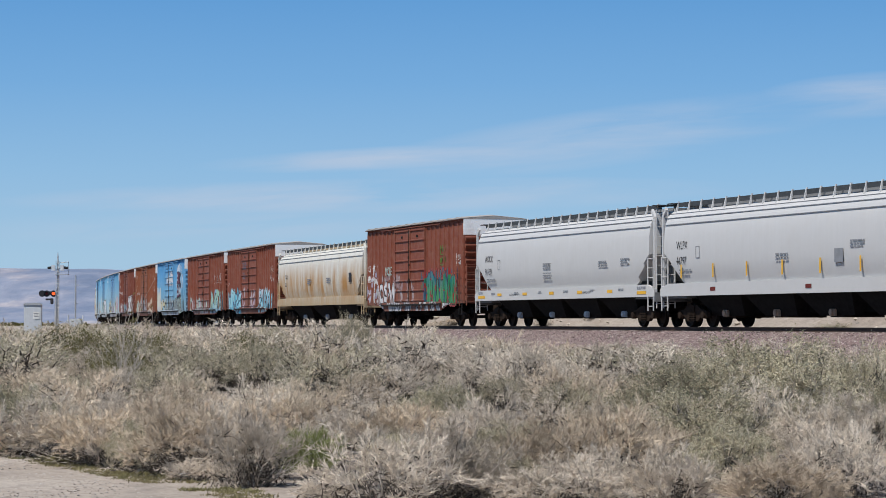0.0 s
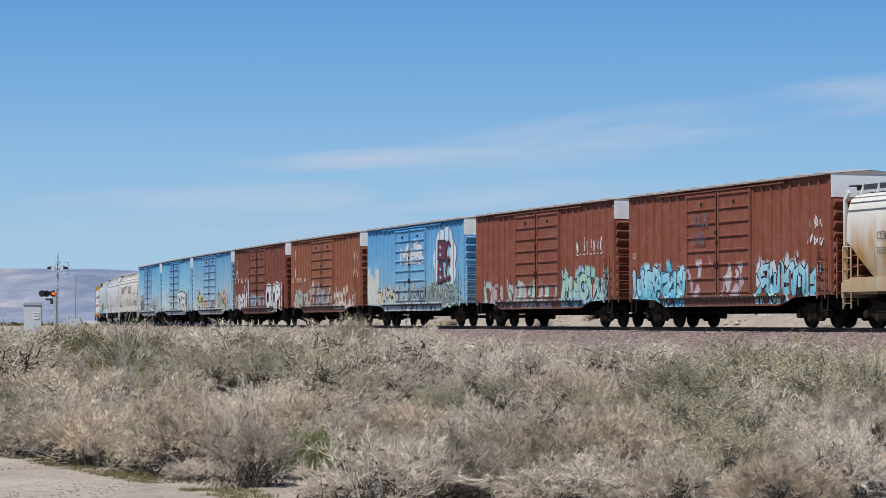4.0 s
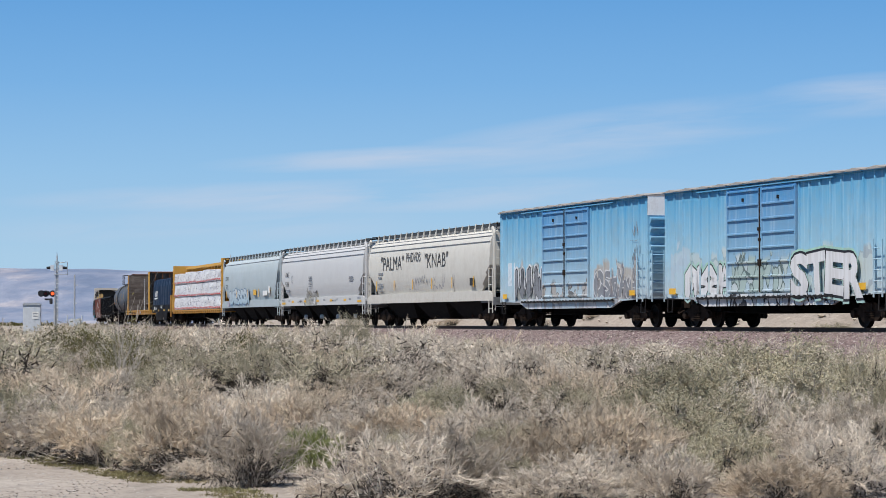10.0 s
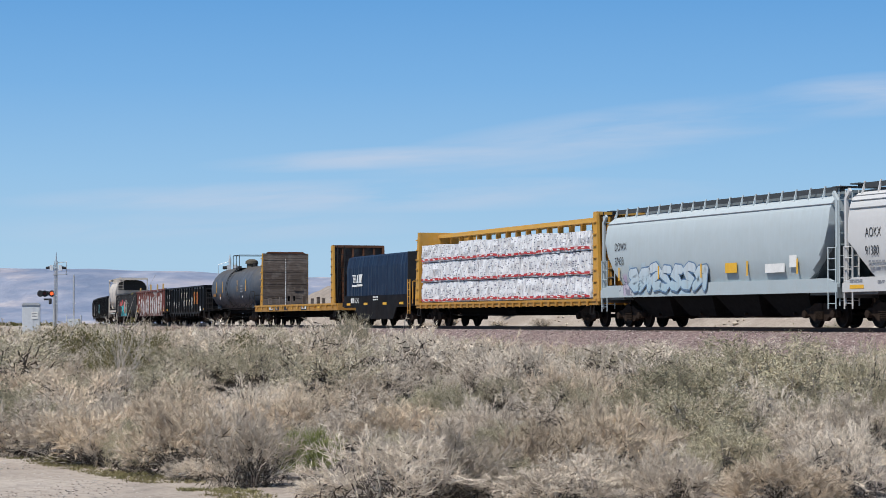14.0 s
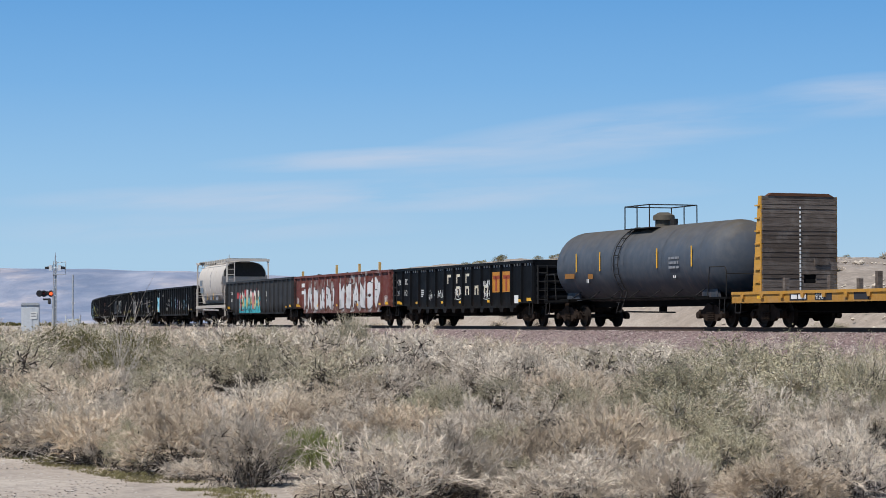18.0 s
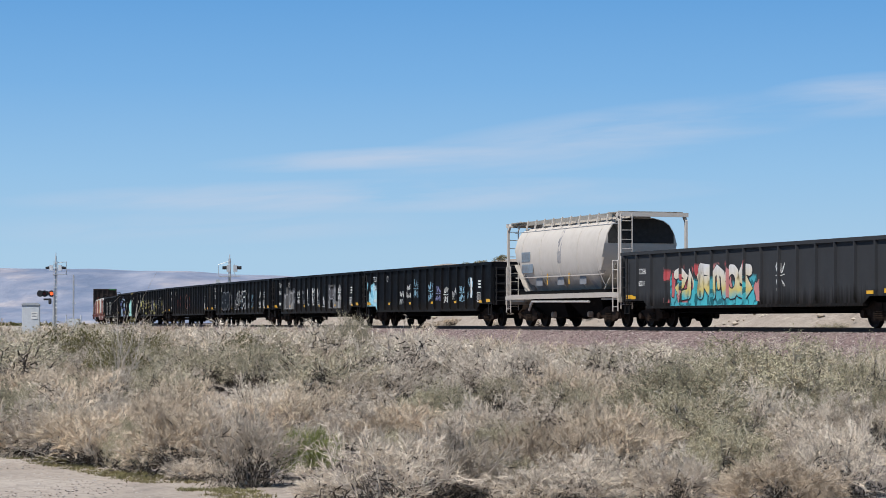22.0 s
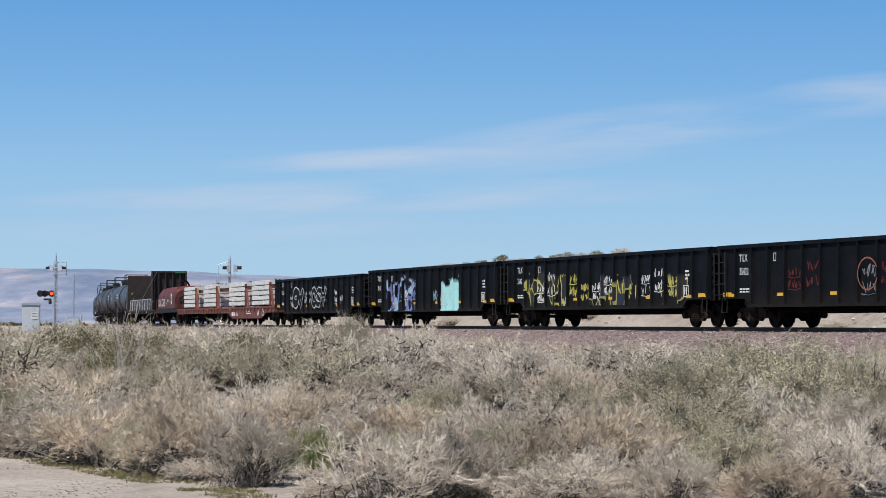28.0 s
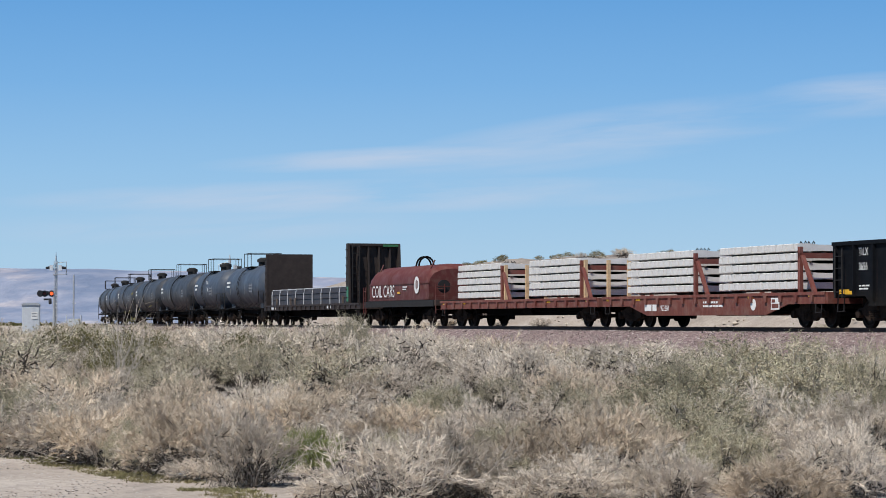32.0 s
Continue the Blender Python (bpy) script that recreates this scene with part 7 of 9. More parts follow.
def tie_cars():
    red = paint("brown_red_flat_paint", ((0.4, (0.13, 0.04, 0.03)), (1.3, (0.17, 0.05, 0.038)), (3, (0.18, 0.055, 0.042))), 0.2, 0.25, 0.2, 0.6, low=0.2, seed=4)
    conc = concrete_mat()
    tie = tie_shape().mesh("concrete_sleeper", conc)
    clip = Shape()
    for s in (-1, 1):
        for y in (0.62, 0.92):
            clip.tube([(0.0, s * y - 0.04, 0.255), (0.0, s * y, 0.345), (0.0, s * y + 0.05, 0.27)], 0.02, 5)
    clip = clip.mesh("rail_clip", DARK)
    wood = plain("fresh_yellow_timber", (0.60, 0.43, 0.25), 0.8)
    for q0, q1, belly, label, first in ((-436.5, -418.5, 0.36, "brown-red flatcar carrying stacks of concrete sleepers", True), (-456.4, -437.0, 0.0, "brown-red flatcar with concrete sleepers and timber stakes", False)):
        car, L = car_thing("flatcar", label, "flatcar", q0, q1)
        X = L / 2
        flat_deck(car, L, red, red, 0.78, 1.16, belly, 0.22, 16)
        frames = (-X + 2.05 + 5.95, X - 2.1)
        for fx in frames:
            n = 23
            for lay in range(5):
                z = 1.28 + lay * 0.315
                for y in (-0.8, 0.8):
                    part("dunnage", Shape().box(fx - 5.9, fx - 0.2, y - 0.05, y + 0.05, z - 0.045, z - 0.002), OLD_PLANK, car)
                for i in range(n):
                    o = part("concrete_sleeper", tie, None, car, m=pose(fx - 0.35 - i * 0.252 + 0.012 * math.sin(i * 7 + lay), 0.02 * math.sin(i * 3.7 + lay * 2), z))
                    if lay == 4 and i < 2:
                        part("rail_clip", clip, None, o)
            fr = Shape()
            for y in (-1.40, 1.28):
                fr.box(fx + 0.02, fx + 0.18, y, y + 0.12, 1.16, 2.68)
                fr.prism([(fx + 0.18, 2.4), (fx + 0.30, 2.4), (fx + 1.15, 1.16), (fx + 1.0, 1.16)], y, y + 0.12)
            fr.box(fx + 0.02, fx + 0.18, -1.4, 1.4, 2.3, 2.48)
            part("load_frame", fr, red, car, "brown-red steel end frame of the load")
            if not first:
                for y in (-1.30, -0.3, 0.6):
                    part("timber_stake", Shape().box(fx + 0.2, fx + 0.32, y, y + 0.14, 1.16, 2.7), wood, car)
        for x in (-X + 0.4, -X + 3.2, X - 5.5, X - 1.2):
            bars([(x, x + 0.4, 1.0, 1.1)], YELLOW_INK, car, -1.50, "reflector_strip")
        if first:
            bars([(-5.0, -4.4, 0.60, 0.84), (-4.3, -3.95, 0.60, 0.84)], WHITE_INK, car, -1.495, "name_bar")
            lettering("922268", 0.30, -3.6, 0.6, WHITE_INK, car, -1.495)
            text_block(random.Random(4), 0.0, 0.85, 1.6, 2, WHITE_INK, car, -1.495, 0.07)
            sh = Shape()
            sh.tube([(3.9, -1.492, 0.78), (3.9, -1.5, 0.78)], 0.2, 20)
            part("round_emblem", sh, WHITE_INK, car, "worn white round emblem")
            bars([(5.2, 5.8, 0.6, 1.0)], WHITE_INK, car, -1.495, "consolidated_stencil")
            bars([(5.26, 5.74, 0.65, 0.8), (5.26, 5.5, 0.84, 0.95)], red, car, -1.50, "stencil_gap")


def coil_car_red():
    car, L = car_thing("coil_car", "steel coil car under a rounded brown-red hood", "coil car", -470.0, -457.2)
    X = L / 2
    red = paint("brown_red_hood_paint", ((0.4, (0.085, 0.022, 0.018)), (3.2, (0.115, 0.026, 0.021))), 0.12, 0.12, 0.15, 0.5, low=0.4, seed=6)
    part("deck", Shape().box(-X + 0.1, X - 0.1, -1.42, 1.42, 0.98, 1.24), plain("grimy_deck", (0.05, 0.035, 0.03), 0.8), car)
    for s in (-1, 1):
        part("side_sill", Shape().box(-X + 0.4, X - 0.4, s * 1.42 - 0.04, s * 1.42 + 0.04, 0.94, 1.26), DARK, car)
    sec = [(1.42, 1.26), (1.42, 2.1), (1.36, 2.45), (1.15, 2.75), (0.75, 2.95), (0.3, 3.02)]
    rings = []
    for x, k in ((-X + 1.25, 0.86), (-X + 1.5, 0.96), (-X + 1.8, 1.0), (0, 1.0), (X - 1.8, 1.0), (X - 1.5, 0.96), (X - 1.25, 0.86)):
        rings.append([(x, -y, 1.26 + (z - 1.26) * k) for y, z in sec] + [(x, y, 1.26 + (z - 1.26) * k) for y, z in reversed(sec)])
    part("hood", Shape().loft(rings), red, car, "rounded brown-red steel hood", smooth=True)
    part("hood_belt", Shape().box(-X + 1.2, X - 1.2, -1.45, -1.41, 2.06, 2.10).box(-X + 1.2, X - 1.2, -1.46, -1.41, 1.28, 1.36), red, car)
    lp = Shape()
    for x in (-0.2, 0.25):
        lp.tube([(x, 0.4 * math.cos(a), 2.98 + 0.5 * math.sin(a)) for a in np.linspace(0, math.pi, 9)], 0.05, 6)
    part("lifting_loop", lp, UNDER, car)
    arms = Shape().tube([(X - 2.0, -1.3, 2.4), (X - 1.9, -0.9, 3.2)], 0.04, 6).tube([(-X + 2.2, -1.3, 2.4), (-X + 2.1, -0.9, 3.15)], 0.04, 6)
    part("hood_guides", arms, red, car)
    part("brake_wheel", Shape().tube([(X - 0.35, -0.95, 1.9), (X - 0.28, -0.95, 1.9)], 0.32, 16), DARK, car)
    part("end_railing", ladder(Shape(), X - 0.2, -1.4, -0.95, 0.6, 2.0, 0.34).tube([(X - 0.2, -1.4, 1.9), (X - 0.2, 1.4, 1.9)], 0.022, 5), red, car)
    part("rear_railing", ladder(Shape(), -1.44, -X + 0.2, -X + 0.6, 0.6, 2.0, 0.34, 0.016, "x"), red, car)
    lettering("COIL CARS", 0.86, -X + 1.9, 1.45, WHITE_INK, car, -1.48, squeeze=0.95)
    part("round_emblem", Shape().tube([(3.3, -1.455, 2.0), (3.3, -1.465, 2.0)], 0.42, 20), WHITE_INK, car, "white round emblem")
    bars([(3.05, 3.13, 1.85, 2.2), (3.26, 3.34, 1.8, 2.25), (3.47, 3.55, 1.85, 2.2)], red, car, -1.475, "emblem_bar")
    text_block(random.Random(5), 0.9, 1.9, 0.8, 2, WHITE_INK, car, -1.46, 0.06)
    bars([(0.0, 0.5, 1.6, 1.7)], YELLOW_INK, car, -1.46, "reflector_strip")
    running_gear(car, L)


def bulkhead_flat_dark():
    car, L = car_thing("bulkhead_flatcar", "dark brown bulkhead flatcar loaded with strapped steel", "flatcar", -493.9, -470.3)
    X = L / 2
    dk = plain("dark_brown_car_paint", (0.035, 0.026, 0.023), 0.75, 0, 0.4, 3)
    flat_deck(car, L, dk, OLD_PLANK, 0.88, 1.2, 0.0, 0.2, 20)
    bulkhead(car, -X + 0.6, 1.2, 4.42, dk, dk, -1)
    b = bulkhead(car, X - 3.0, 1.2, 4.42, dk, dk, 1)
    part("green_panel", Shape().box(X - 2.72, X - 2.70, 0.5, 1.4, 4.28, 4.40), plain("green_panel_paint", (0.04, 0.16, 0.07)), b)
    part("green_flank", Shape().box(X - 2.9, X - 2.5, -1.50, -1.49, 1.3, 2.1), plain("green_flank_paint", (0.05, 0.20, 0.12)), b)
    load = plain("blue_black_sheet_steel", (0.040, 0.036, 0.040), 0.6, 0.0, 0.3, 2)
    strap = plain("white_cloth_strap", (0.6, 0.6, 0.6), 0.8)
    for k in range(3):
        z = 1.22 + k * 0.30
        part("steel_bundle", Shape().prism([(-1.32, z), (1.32, z), (1.32 - 0.04, z + 0.28), (-1.28, z + 0.28)], -X + 1.3, X - 3.4, "x"), load, car)
    for x in np.arange(-X + 1.8, X - 3.6, 2.1):
        part("strap", Shape().tube([(x, -1.36, 1.2), (x, -1.37, 1.8), (x, -1.31, 2.14), (x, 0, 2.16), (x, 1.33, 2.1), (x, 1.36, 1.2)], 0.024, 5), strap, car)
    for x in (-X + 3.3, -X + 7, -X + 8.2, X - 4):
        part("stake", Shape().box(x - 0.08, x + 0.08, -1.46, -1.37, 1.1, 1.62), OLD_PLANK, car)
    bars([(-X + 2.2, -X + 3.4, 0.95, 1.12), (4.5, 5.4, 0.95, 1.12)], WHITE_INK, car, -1.495, "name_bar")


def flats_and_tanks():
    lumber_car()
    coil_car_blue()
    bulkhead_flat_yellow()
    slate = paint("slate_tank_paint", ((0.9, (0.030, 0.036, 0.046)), (2.0, (0.052, 0.066, 0.088)), (2.9, (0.066, 0.080, 0.102)), (3.5, (0.080, 0.080, 0.082)), (3.9, (0.085, 0.072, 0.052))), 0.08, 0.18, 0.09, 0.5, low=0.6, seed=8)
    car, X, rad, zc = tank_car(-191.2, -174.0, "slate grey tank car with rust stains and railed dome", slate, 1.46, "rail", 1)
    for x in (-5.0, -2.6, 2.8, 5.8):
        bars([(x, x + 0.10, 2.2, 2.95)], YELLOW_INK, car, -1.48, "reflector_strip")
    bars([(-6.2, -5.2, 1.95, 2.15), (-3.8, -3.3, 1.9, 2.1)], plain("rusty_orange_panel", (0.26, 0.12, 0.03)), car, -1.455, "faded_placard")
    text_block(random.Random(9), 3.9, 2.5, 1.0, 3, GREY_INK, car, -1.48, 0.09)
    for x, z in ((4.0, 1.75), (-4.2, 1.7)):
        bars([(x, x + 0.3, z, z + 0.3)], BLACK_INK, car, -1.35, "small_stencil")
        bars([(x + 0.05, x + 0.12, z + 0.06, z + 0.24), (x + 0.18, x + 0.25, z + 0.06, z + 0.24)], WHITE_INK, car, -1.356, "stencil_mark")
    tie_cars()
    coil_car_red()
    bulkhead_flat_dark()
    dark = paint("black_tank_paint", ((0.9, (0.018, 0.018, 0.02)), (2.4, (0.034, 0.040, 0.050)), (3.9, (0.036, 0.042, 0.052))), 0.12, 0.12, 0.10, 0.42, low=0.6, seed=9)
    # sheen on the tanks is put into the lighter, bluer upper tone
    dark2 = paint("sheen_blue_tank_paint", ((0.9, (0.022, 0.025, 0.032)), (2.4, (0.050, 0.064, 0.088)), (3.9, (0.056, 0.070, 0.092))), 0.10, 0.10, 0.08, 0.42, low=0.6, seed=10)
    r = random.Random(51)
    for k, (q0, q1) in enumerate(((-508.9, -494.5), (-522.3, -509.3), (-540.9, -522.7), (-560.3, -541.3), (-579.3, -560.7), (-598.3, -579.7), (-617.0, -598.7))):
        car, X, rad, zc = tank_car(q0, q1, "blue-black tank car with railed dome" if k in (0, 1, 5) else "sooty black tank car with railed dome", dark2 if k in (0, 1, 5) else dark, 1.46, "dark", 1)
        text_block(r, -X + 2.4, 2.75, 1.2, 2, WHITE_INK, car, -1.49, 0.14)
        text_block(r, X - 4.4, 2.5, 1.0, 3, GREY_INK, car, -1.48, 0.10)
        for x in np.linspace(-X + 3.5, X - 3.5, 4):
            bars([(x, x + 0.07, 2.0, 2.7)], GREY_INK, car, -1.475, "reflector_strip")
        if k == 1:
            tag(r, 0.8, 1.6, 2.3, 3.2, WHITE_INK, car, -1.47, 0.05, 3)


flats_and_tanks()


# ---- desert scrub ----
def twig_mat(name, a, b, c):
    """Dry twigs: each twig takes its own tone, whole patches drift in colour."""
    def build(nt, bs, co):
        geo = nt.nodes.new("ShaderNodeNewGeometry")
        info = nt.nodes.new("ShaderNodeObjectInfo")
        patch = noise_tex(nt, geo.outputs["Position"], 0.45, 3)
        col = blend(nt, geo.outputs["Random Per Island"], a, b)
        col = blend(nt, remap(nt, calc(nt, "ADD", patch, calc(nt, "MULTIPLY", info.outputs["Random"], 0.25)), 0.5, 0.85, 0, 0.75), col, c)
        col = blend(nt, remap(nt, info.outputs["Random"], 0.35, 1, 0.0, 0.7), col, tuple(v * 0.66 for v in b))
        # older, darker plants among the pale ones
        old = noise_tex(nt, geo.outputs["Position"], 0.75, 2)
        col = blend(nt, remap(nt, old, 0.48, 0.62, 0, 0.5), col, tuple(v * 0.62 for v in b))
        nt.links.new(col, bs.inputs["Base Color"])
    return shade(name, build, 0.85)


STRAW = twig_mat("straw_tan_twigs", (0.90, 0.77, 0.60), (0.54, 0.44, 0.33), (0.82, 0.68, 0.53))
ASHEN = twig_mat("ashen_grey_twigs", (0.90, 0.80, 0.67), (0.50, 0.43, 0.35), (0.82, 0.71, 0.59))
OLIVE = twig_mat("olive_grey_twigs", (0.78, 0.69, 0.52), (0.42, 0.37, 0.27), (0.70, 0.61, 0.46))
LEAF = twig_mat("saltbush_leaves", (0.46, 0.42, 0.29), (0.29, 0.27, 0.175), (0.50, 0.45, 0.32))
CREO = twig_mat("creosote_leaves", (0.12, 0.115, 0.04), (0.19, 0.165, 0.065), (0.10, 0.095, 0.032))
GREEN = twig_mat("fresh_green_stems", (0.20, 0.235, 0.075), (0.30, 0.315, 0.125), (0.24, 0.265, 0.085))
BARE = twig_mat("bleached_dead_wood", (0.70, 0.63, 0.55), (0.48, 0.42, 0.36), (0.54, 0.48, 0.41))
# inner wood kept near black, so the shade within shrubs is painted in
CORE = twig_mat("shade_brown_stems", (0.085, 0.068, 0.054), (0.05, 0.041, 0.034), (0.10, 0.08, 0.065))


def twig_cloud(rg, R, H, n, length, width, upright=0.6, spread=0.55, shell=0.55, leaf=False, clumps=46):
    """Numpy arrays of fine twigs that gather in clumps over an uneven dome: vertices and triangles."""
    ct = rg.uniform(0, 2 * np.pi, clumps)
    cc = rg.uniform(0.0, 1.0, clumps)
    cs = np.sqrt(1 - cc ** 2)
    cd = np.stack([cs * np.cos(ct), cs * np.sin(ct), cc], 1)
    ph = rg.uniform(0, 6.28, 3)
    size = 0.86 + 0.12 * np.sin(3 * ct + ph[0]) + 0.10 * np.sin(5 * ct + 5 * cc + ph[1]) + rg.normal(0, 0.07, clumps)
    k = rg.integers(0, clumps, n)
    depth = shell + (1 - shell) * rg.uniform(0, 1, n) ** 0.7
    box = np.array([R, R, H])
    p0 = cd[k] * (size[k] * depth * 0.93)[:, None] * box + rg.normal(0, 0.075, (n, 3)) * depth[:, None] * box
    p0[:, 2] = np.abs(p0[:, 2])
    out = cd[k] * np.array([1, 1, 0.5]) + np.array([0, 0, upright]) + rg.normal(0, spread, (n, 3))
    out /= np.linalg.norm(out, axis=1)[:, None]
    ln = (length * rg.uniform(0.5, 1.5, n))[:, None]
    side = np.cross(out, rg.normal(0, 1, (n, 3)))
    side /= np.linalg.norm(side, axis=1)[:, None] + 1e-9
    w = (width * rg.uniform(0.6, 1.4, n))[:, None]
    if leaf:
        v = np.stack([p0, p0 + out * ln * 0.4 + side * w, p0 + out * ln, p0 + out * ln * 0.4 - side * w], 1)
        tri = np.array([[0, 1, 2], [0, 2, 3]])
    else:
        tip = p0 + out * ln + (rg.normal(0, 0.25, (n, 3)) + np.array([0, 0, 0.12])) * ln
        v = np.stack([p0 - side * w, p0 + side * w, tip], 1)
        tri = np.array([[0, 1, 2]])
    m = v.shape[1]
    f = (tri[None] + (np.arange(n) * m)[:, None, None]).reshape(-1, 3)
    return v.reshape(-1, 3), f


def stems(rng, R, H, n, r, steps=4, forks=2):
    """Crooked stems as square bars from the root out into the dome."""
    sh = Shape()
    for k in range(n):
        a = rng.uniform(0, 6.283)
        reach = rng.uniform(0.5, 0.95)
        lean = rng.uniform(0.25, 0.95)
        p = Vector((0.06 * math.cos(a), 0.06 * math.sin(a), 0.0))
        tip = Vector((R * reach * lean * math.cos(a), R * reach * lean * math.sin(a), H * reach * (1.1 - 0.6 * lean)))
        pts = [p]
        for i in range(1, steps + 1):
            u = i / steps
            q = p.lerp(tip, u)
            q.z += math.sin(u * 2.6) * 0.08 * H
            pts.append(q + Vector([rng.uniform(-1, 1) * 0.06 * R for _ in range(3)]))
        sh.tube(pts, r * rng.uniform(0.7, 1.2), 4, r * 0.25, False)
        for j in range(forks):
            b = pts[rng.randint(1, steps - 1)]
            e = b + Vector((rng.uniform(-0.4, 0.4) * R, rng.uniform(-0.4, 0.4) * R, rng.uniform(0.1, 0.45) * H))
            m = b.lerp(e, 0.5) + Vector([rng.uniform(-0.05, 0.05) * R for _ in range(3)])
            sh.tube([b, m, e], r * 0.5, 4, r * 0.15, False)
    return np.array(sh.v), np.array([t for f in sh.f for t in ((f[0], f[1], f[2]), (f[0], f[2], f[3]))])


def raw_mesh(name, parts):
    """A mesh from (vertices, triangles, material) blocks."""
    vs, fs, ms, mats, o = [], [], [], [], 0
    for v, f, m in parts:
        if m not in mats:
            mats.append(m)
        vs.append(v), fs.append(f + o), ms.append(np.full(len(f), mats.index(m)))
        o += len(v)
    v, f, mi = np.concatenate(vs), np.concatenate(fs), np.concatenate(ms)
    me = bpy.data.meshes.new(name)
    me.vertices.add(len(v)), me.loops.add(len(f) * 3), me.polygons.add(len(f))
    me.vertices.foreach_set("co", v.ravel().astype(np.float32))
    me.loops.foreach_set("vertex_index", f.ravel().astype(np.int32))
    me.polygons.foreach_set("loop_start", np.arange(0, len(f) * 3, 3, dtype=np.int32))
    me.polygons.foreach_set("material_index", mi.astype(np.int32))
    for m in mats:
        me.materials.append(m)
    me.update(calc_edges=True)
    return me


def ribbons(rg, pts, width, taper=0.35):
    """Flat crooked twigs along polylines (count, points, 3), ending in a point."""
    n, m, _ = pts.shape
    d = pts[:, -1] - pts[:, 0]
    side = np.cross(d, rg.normal(0, 1, (n, 3)))
    side /= np.linalg.norm(side, axis=1)[:, None] + 1e-9
    w = (width * rg.uniform(0.65, 1.35, n))[:, None]
    rows = []
    for i in range(m - 1):
        k = 1 - (1 - taper) * i / (m - 1)
        rows += [pts[:, i] - side * w * k, pts[:, i] + side * w * k]
    rows.append(pts[:, -1])
    v = np.stack(rows, 1)
    tri = []
    for i in range(m - 2):
        tri += [(2 * i, 2 * i + 1, 2 * i + 3), (2 * i, 2 * i + 3, 2 * i + 2)]
    tri.append((2 * m - 4, 2 * m - 3, 2 * m - 2))
    f = (np.array(tri)[None] + (np.arange(n) * v.shape[1])[:, None, None]).reshape(-1, 3)
    return v.reshape(-1, 3), f


def branch_bars(rg, pts, width, taper=0.4):
    """Three-sided crooked branches along polylines."""
    n, m, _ = pts.shape
    d = pts[:, -1] - pts[:, 0]
    d /= np.linalg.norm(d, axis=1)[:, None] + 1e-9
    a = np.cross(d, rg.normal(0, 1, (n, 3)))
    a /= np.linalg.norm(a, axis=1)[:, None] + 1e-9
    b = np.cross(d, a)
    w = (width * rg.uniform(0.6, 1.4, n))[:, None]
    rows = []
    for i in range(m):
        k = 1 - (1 - taper) * i / (m - 1)
        for t in (0.0, 2.094, 4.189):
            rows.append(pts[:, i] + (a * math.cos(t) + b * math.sin(t)) * w * k)
    v = np.stack(rows, 1)
    tri = []
    for i in range(m - 1):
        for k in range(3):
            p, q = 3 * i + k, 3 * i + (k + 1) % 3
            tri += [(p, q, q + 3), (p, q + 3, p + 3)]
    f = (np.array(tri)[None] + (np.arange(n) * v.shape[1])[:, None, None]).reshape(-1, 3)
    return v.reshape(-1, 3), f


def sprout(rg, base, way, length, points, crook, rise):
    """Crooked polylines from base points in given directions."""
    n = len(base)
    pts, d = [base], way / (np.linalg.norm(way, axis=1)[:, None] + 1e-9)
    step = (length * rg.uniform(0.55, 1.45, n) / (points - 1))[:, None]
    for _ in range(points - 1):
        d = d + rg.normal(0, crook, (n, 3)) + np.array([0, 0, rise])
        d /= np.linalg.norm(d, axis=1)[:, None] + 1e-9
        pts.append(pts[-1] + d * step)
    out = np.stack(pts, 1)
    out[:, :, 2] = np.maximum(out[:, :, 2], 0.015)
    return out


def offshoots(rg, pts, kids, first, spread, rise, length, points, crook):
    """Branches that leave each polyline along its length."""
    n, m, _ = pts.shape
    i = np.repeat(np.arange(n), kids)
    u = rg.uniform(first, 1.0, len(i)) * (m - 1) * 0.999
    k = u.astype(int)
    f = (u - k)[:, None]
    base = pts[i, k] * (1 - f) + pts[i, k + 1] * f
    way = pts[i, k + 1] - pts[i, k]
    way /= np.linalg.norm(way, axis=1)[:, None] + 1e-9
    way = way + rg.normal(0, spread, (len(i), 3)) + np.array([0, 0, rise])
    return sprout(rg, base, way, length, points, crook, 0.04)


# per kind: lobes of the crown, twigs per lobe, tips per twig; lengths of twig and tip; half widths of limb, twig and tip; spread, rise, share of bare sprawling limbs
HABIT = {"straw": ((26, 18, 32), (0.25, 0.10), (0.010, 0.0040, 0.0034), 0.44, 0.12, 6),
         "ashen": ((24, 17, 30), (0.27, 0.105), (0.012, 0.0044, 0.0035), 0.52, 0.05, 11),
         "olive": ((26, 17, 22), (0.22, 0.085), (0.012, 0.0044, 0.0033), 0.50, 0.08, 7),
         "creosote": ((18, 12, 10), (0.42, 0.18), (0.012, 0.0050, 0.0040), 0.36, 0.30, 4),
         "green": ((30, 16, 14), (0.32, 0.18), (0.010, 0.0056, 0.0050), 0.36, 0.30, 0),
         "bleached": ((16, 14, 26), (0.29, 0.115), (0.013, 0.0042, 0.0034), 0.54, 0.12, 12)}


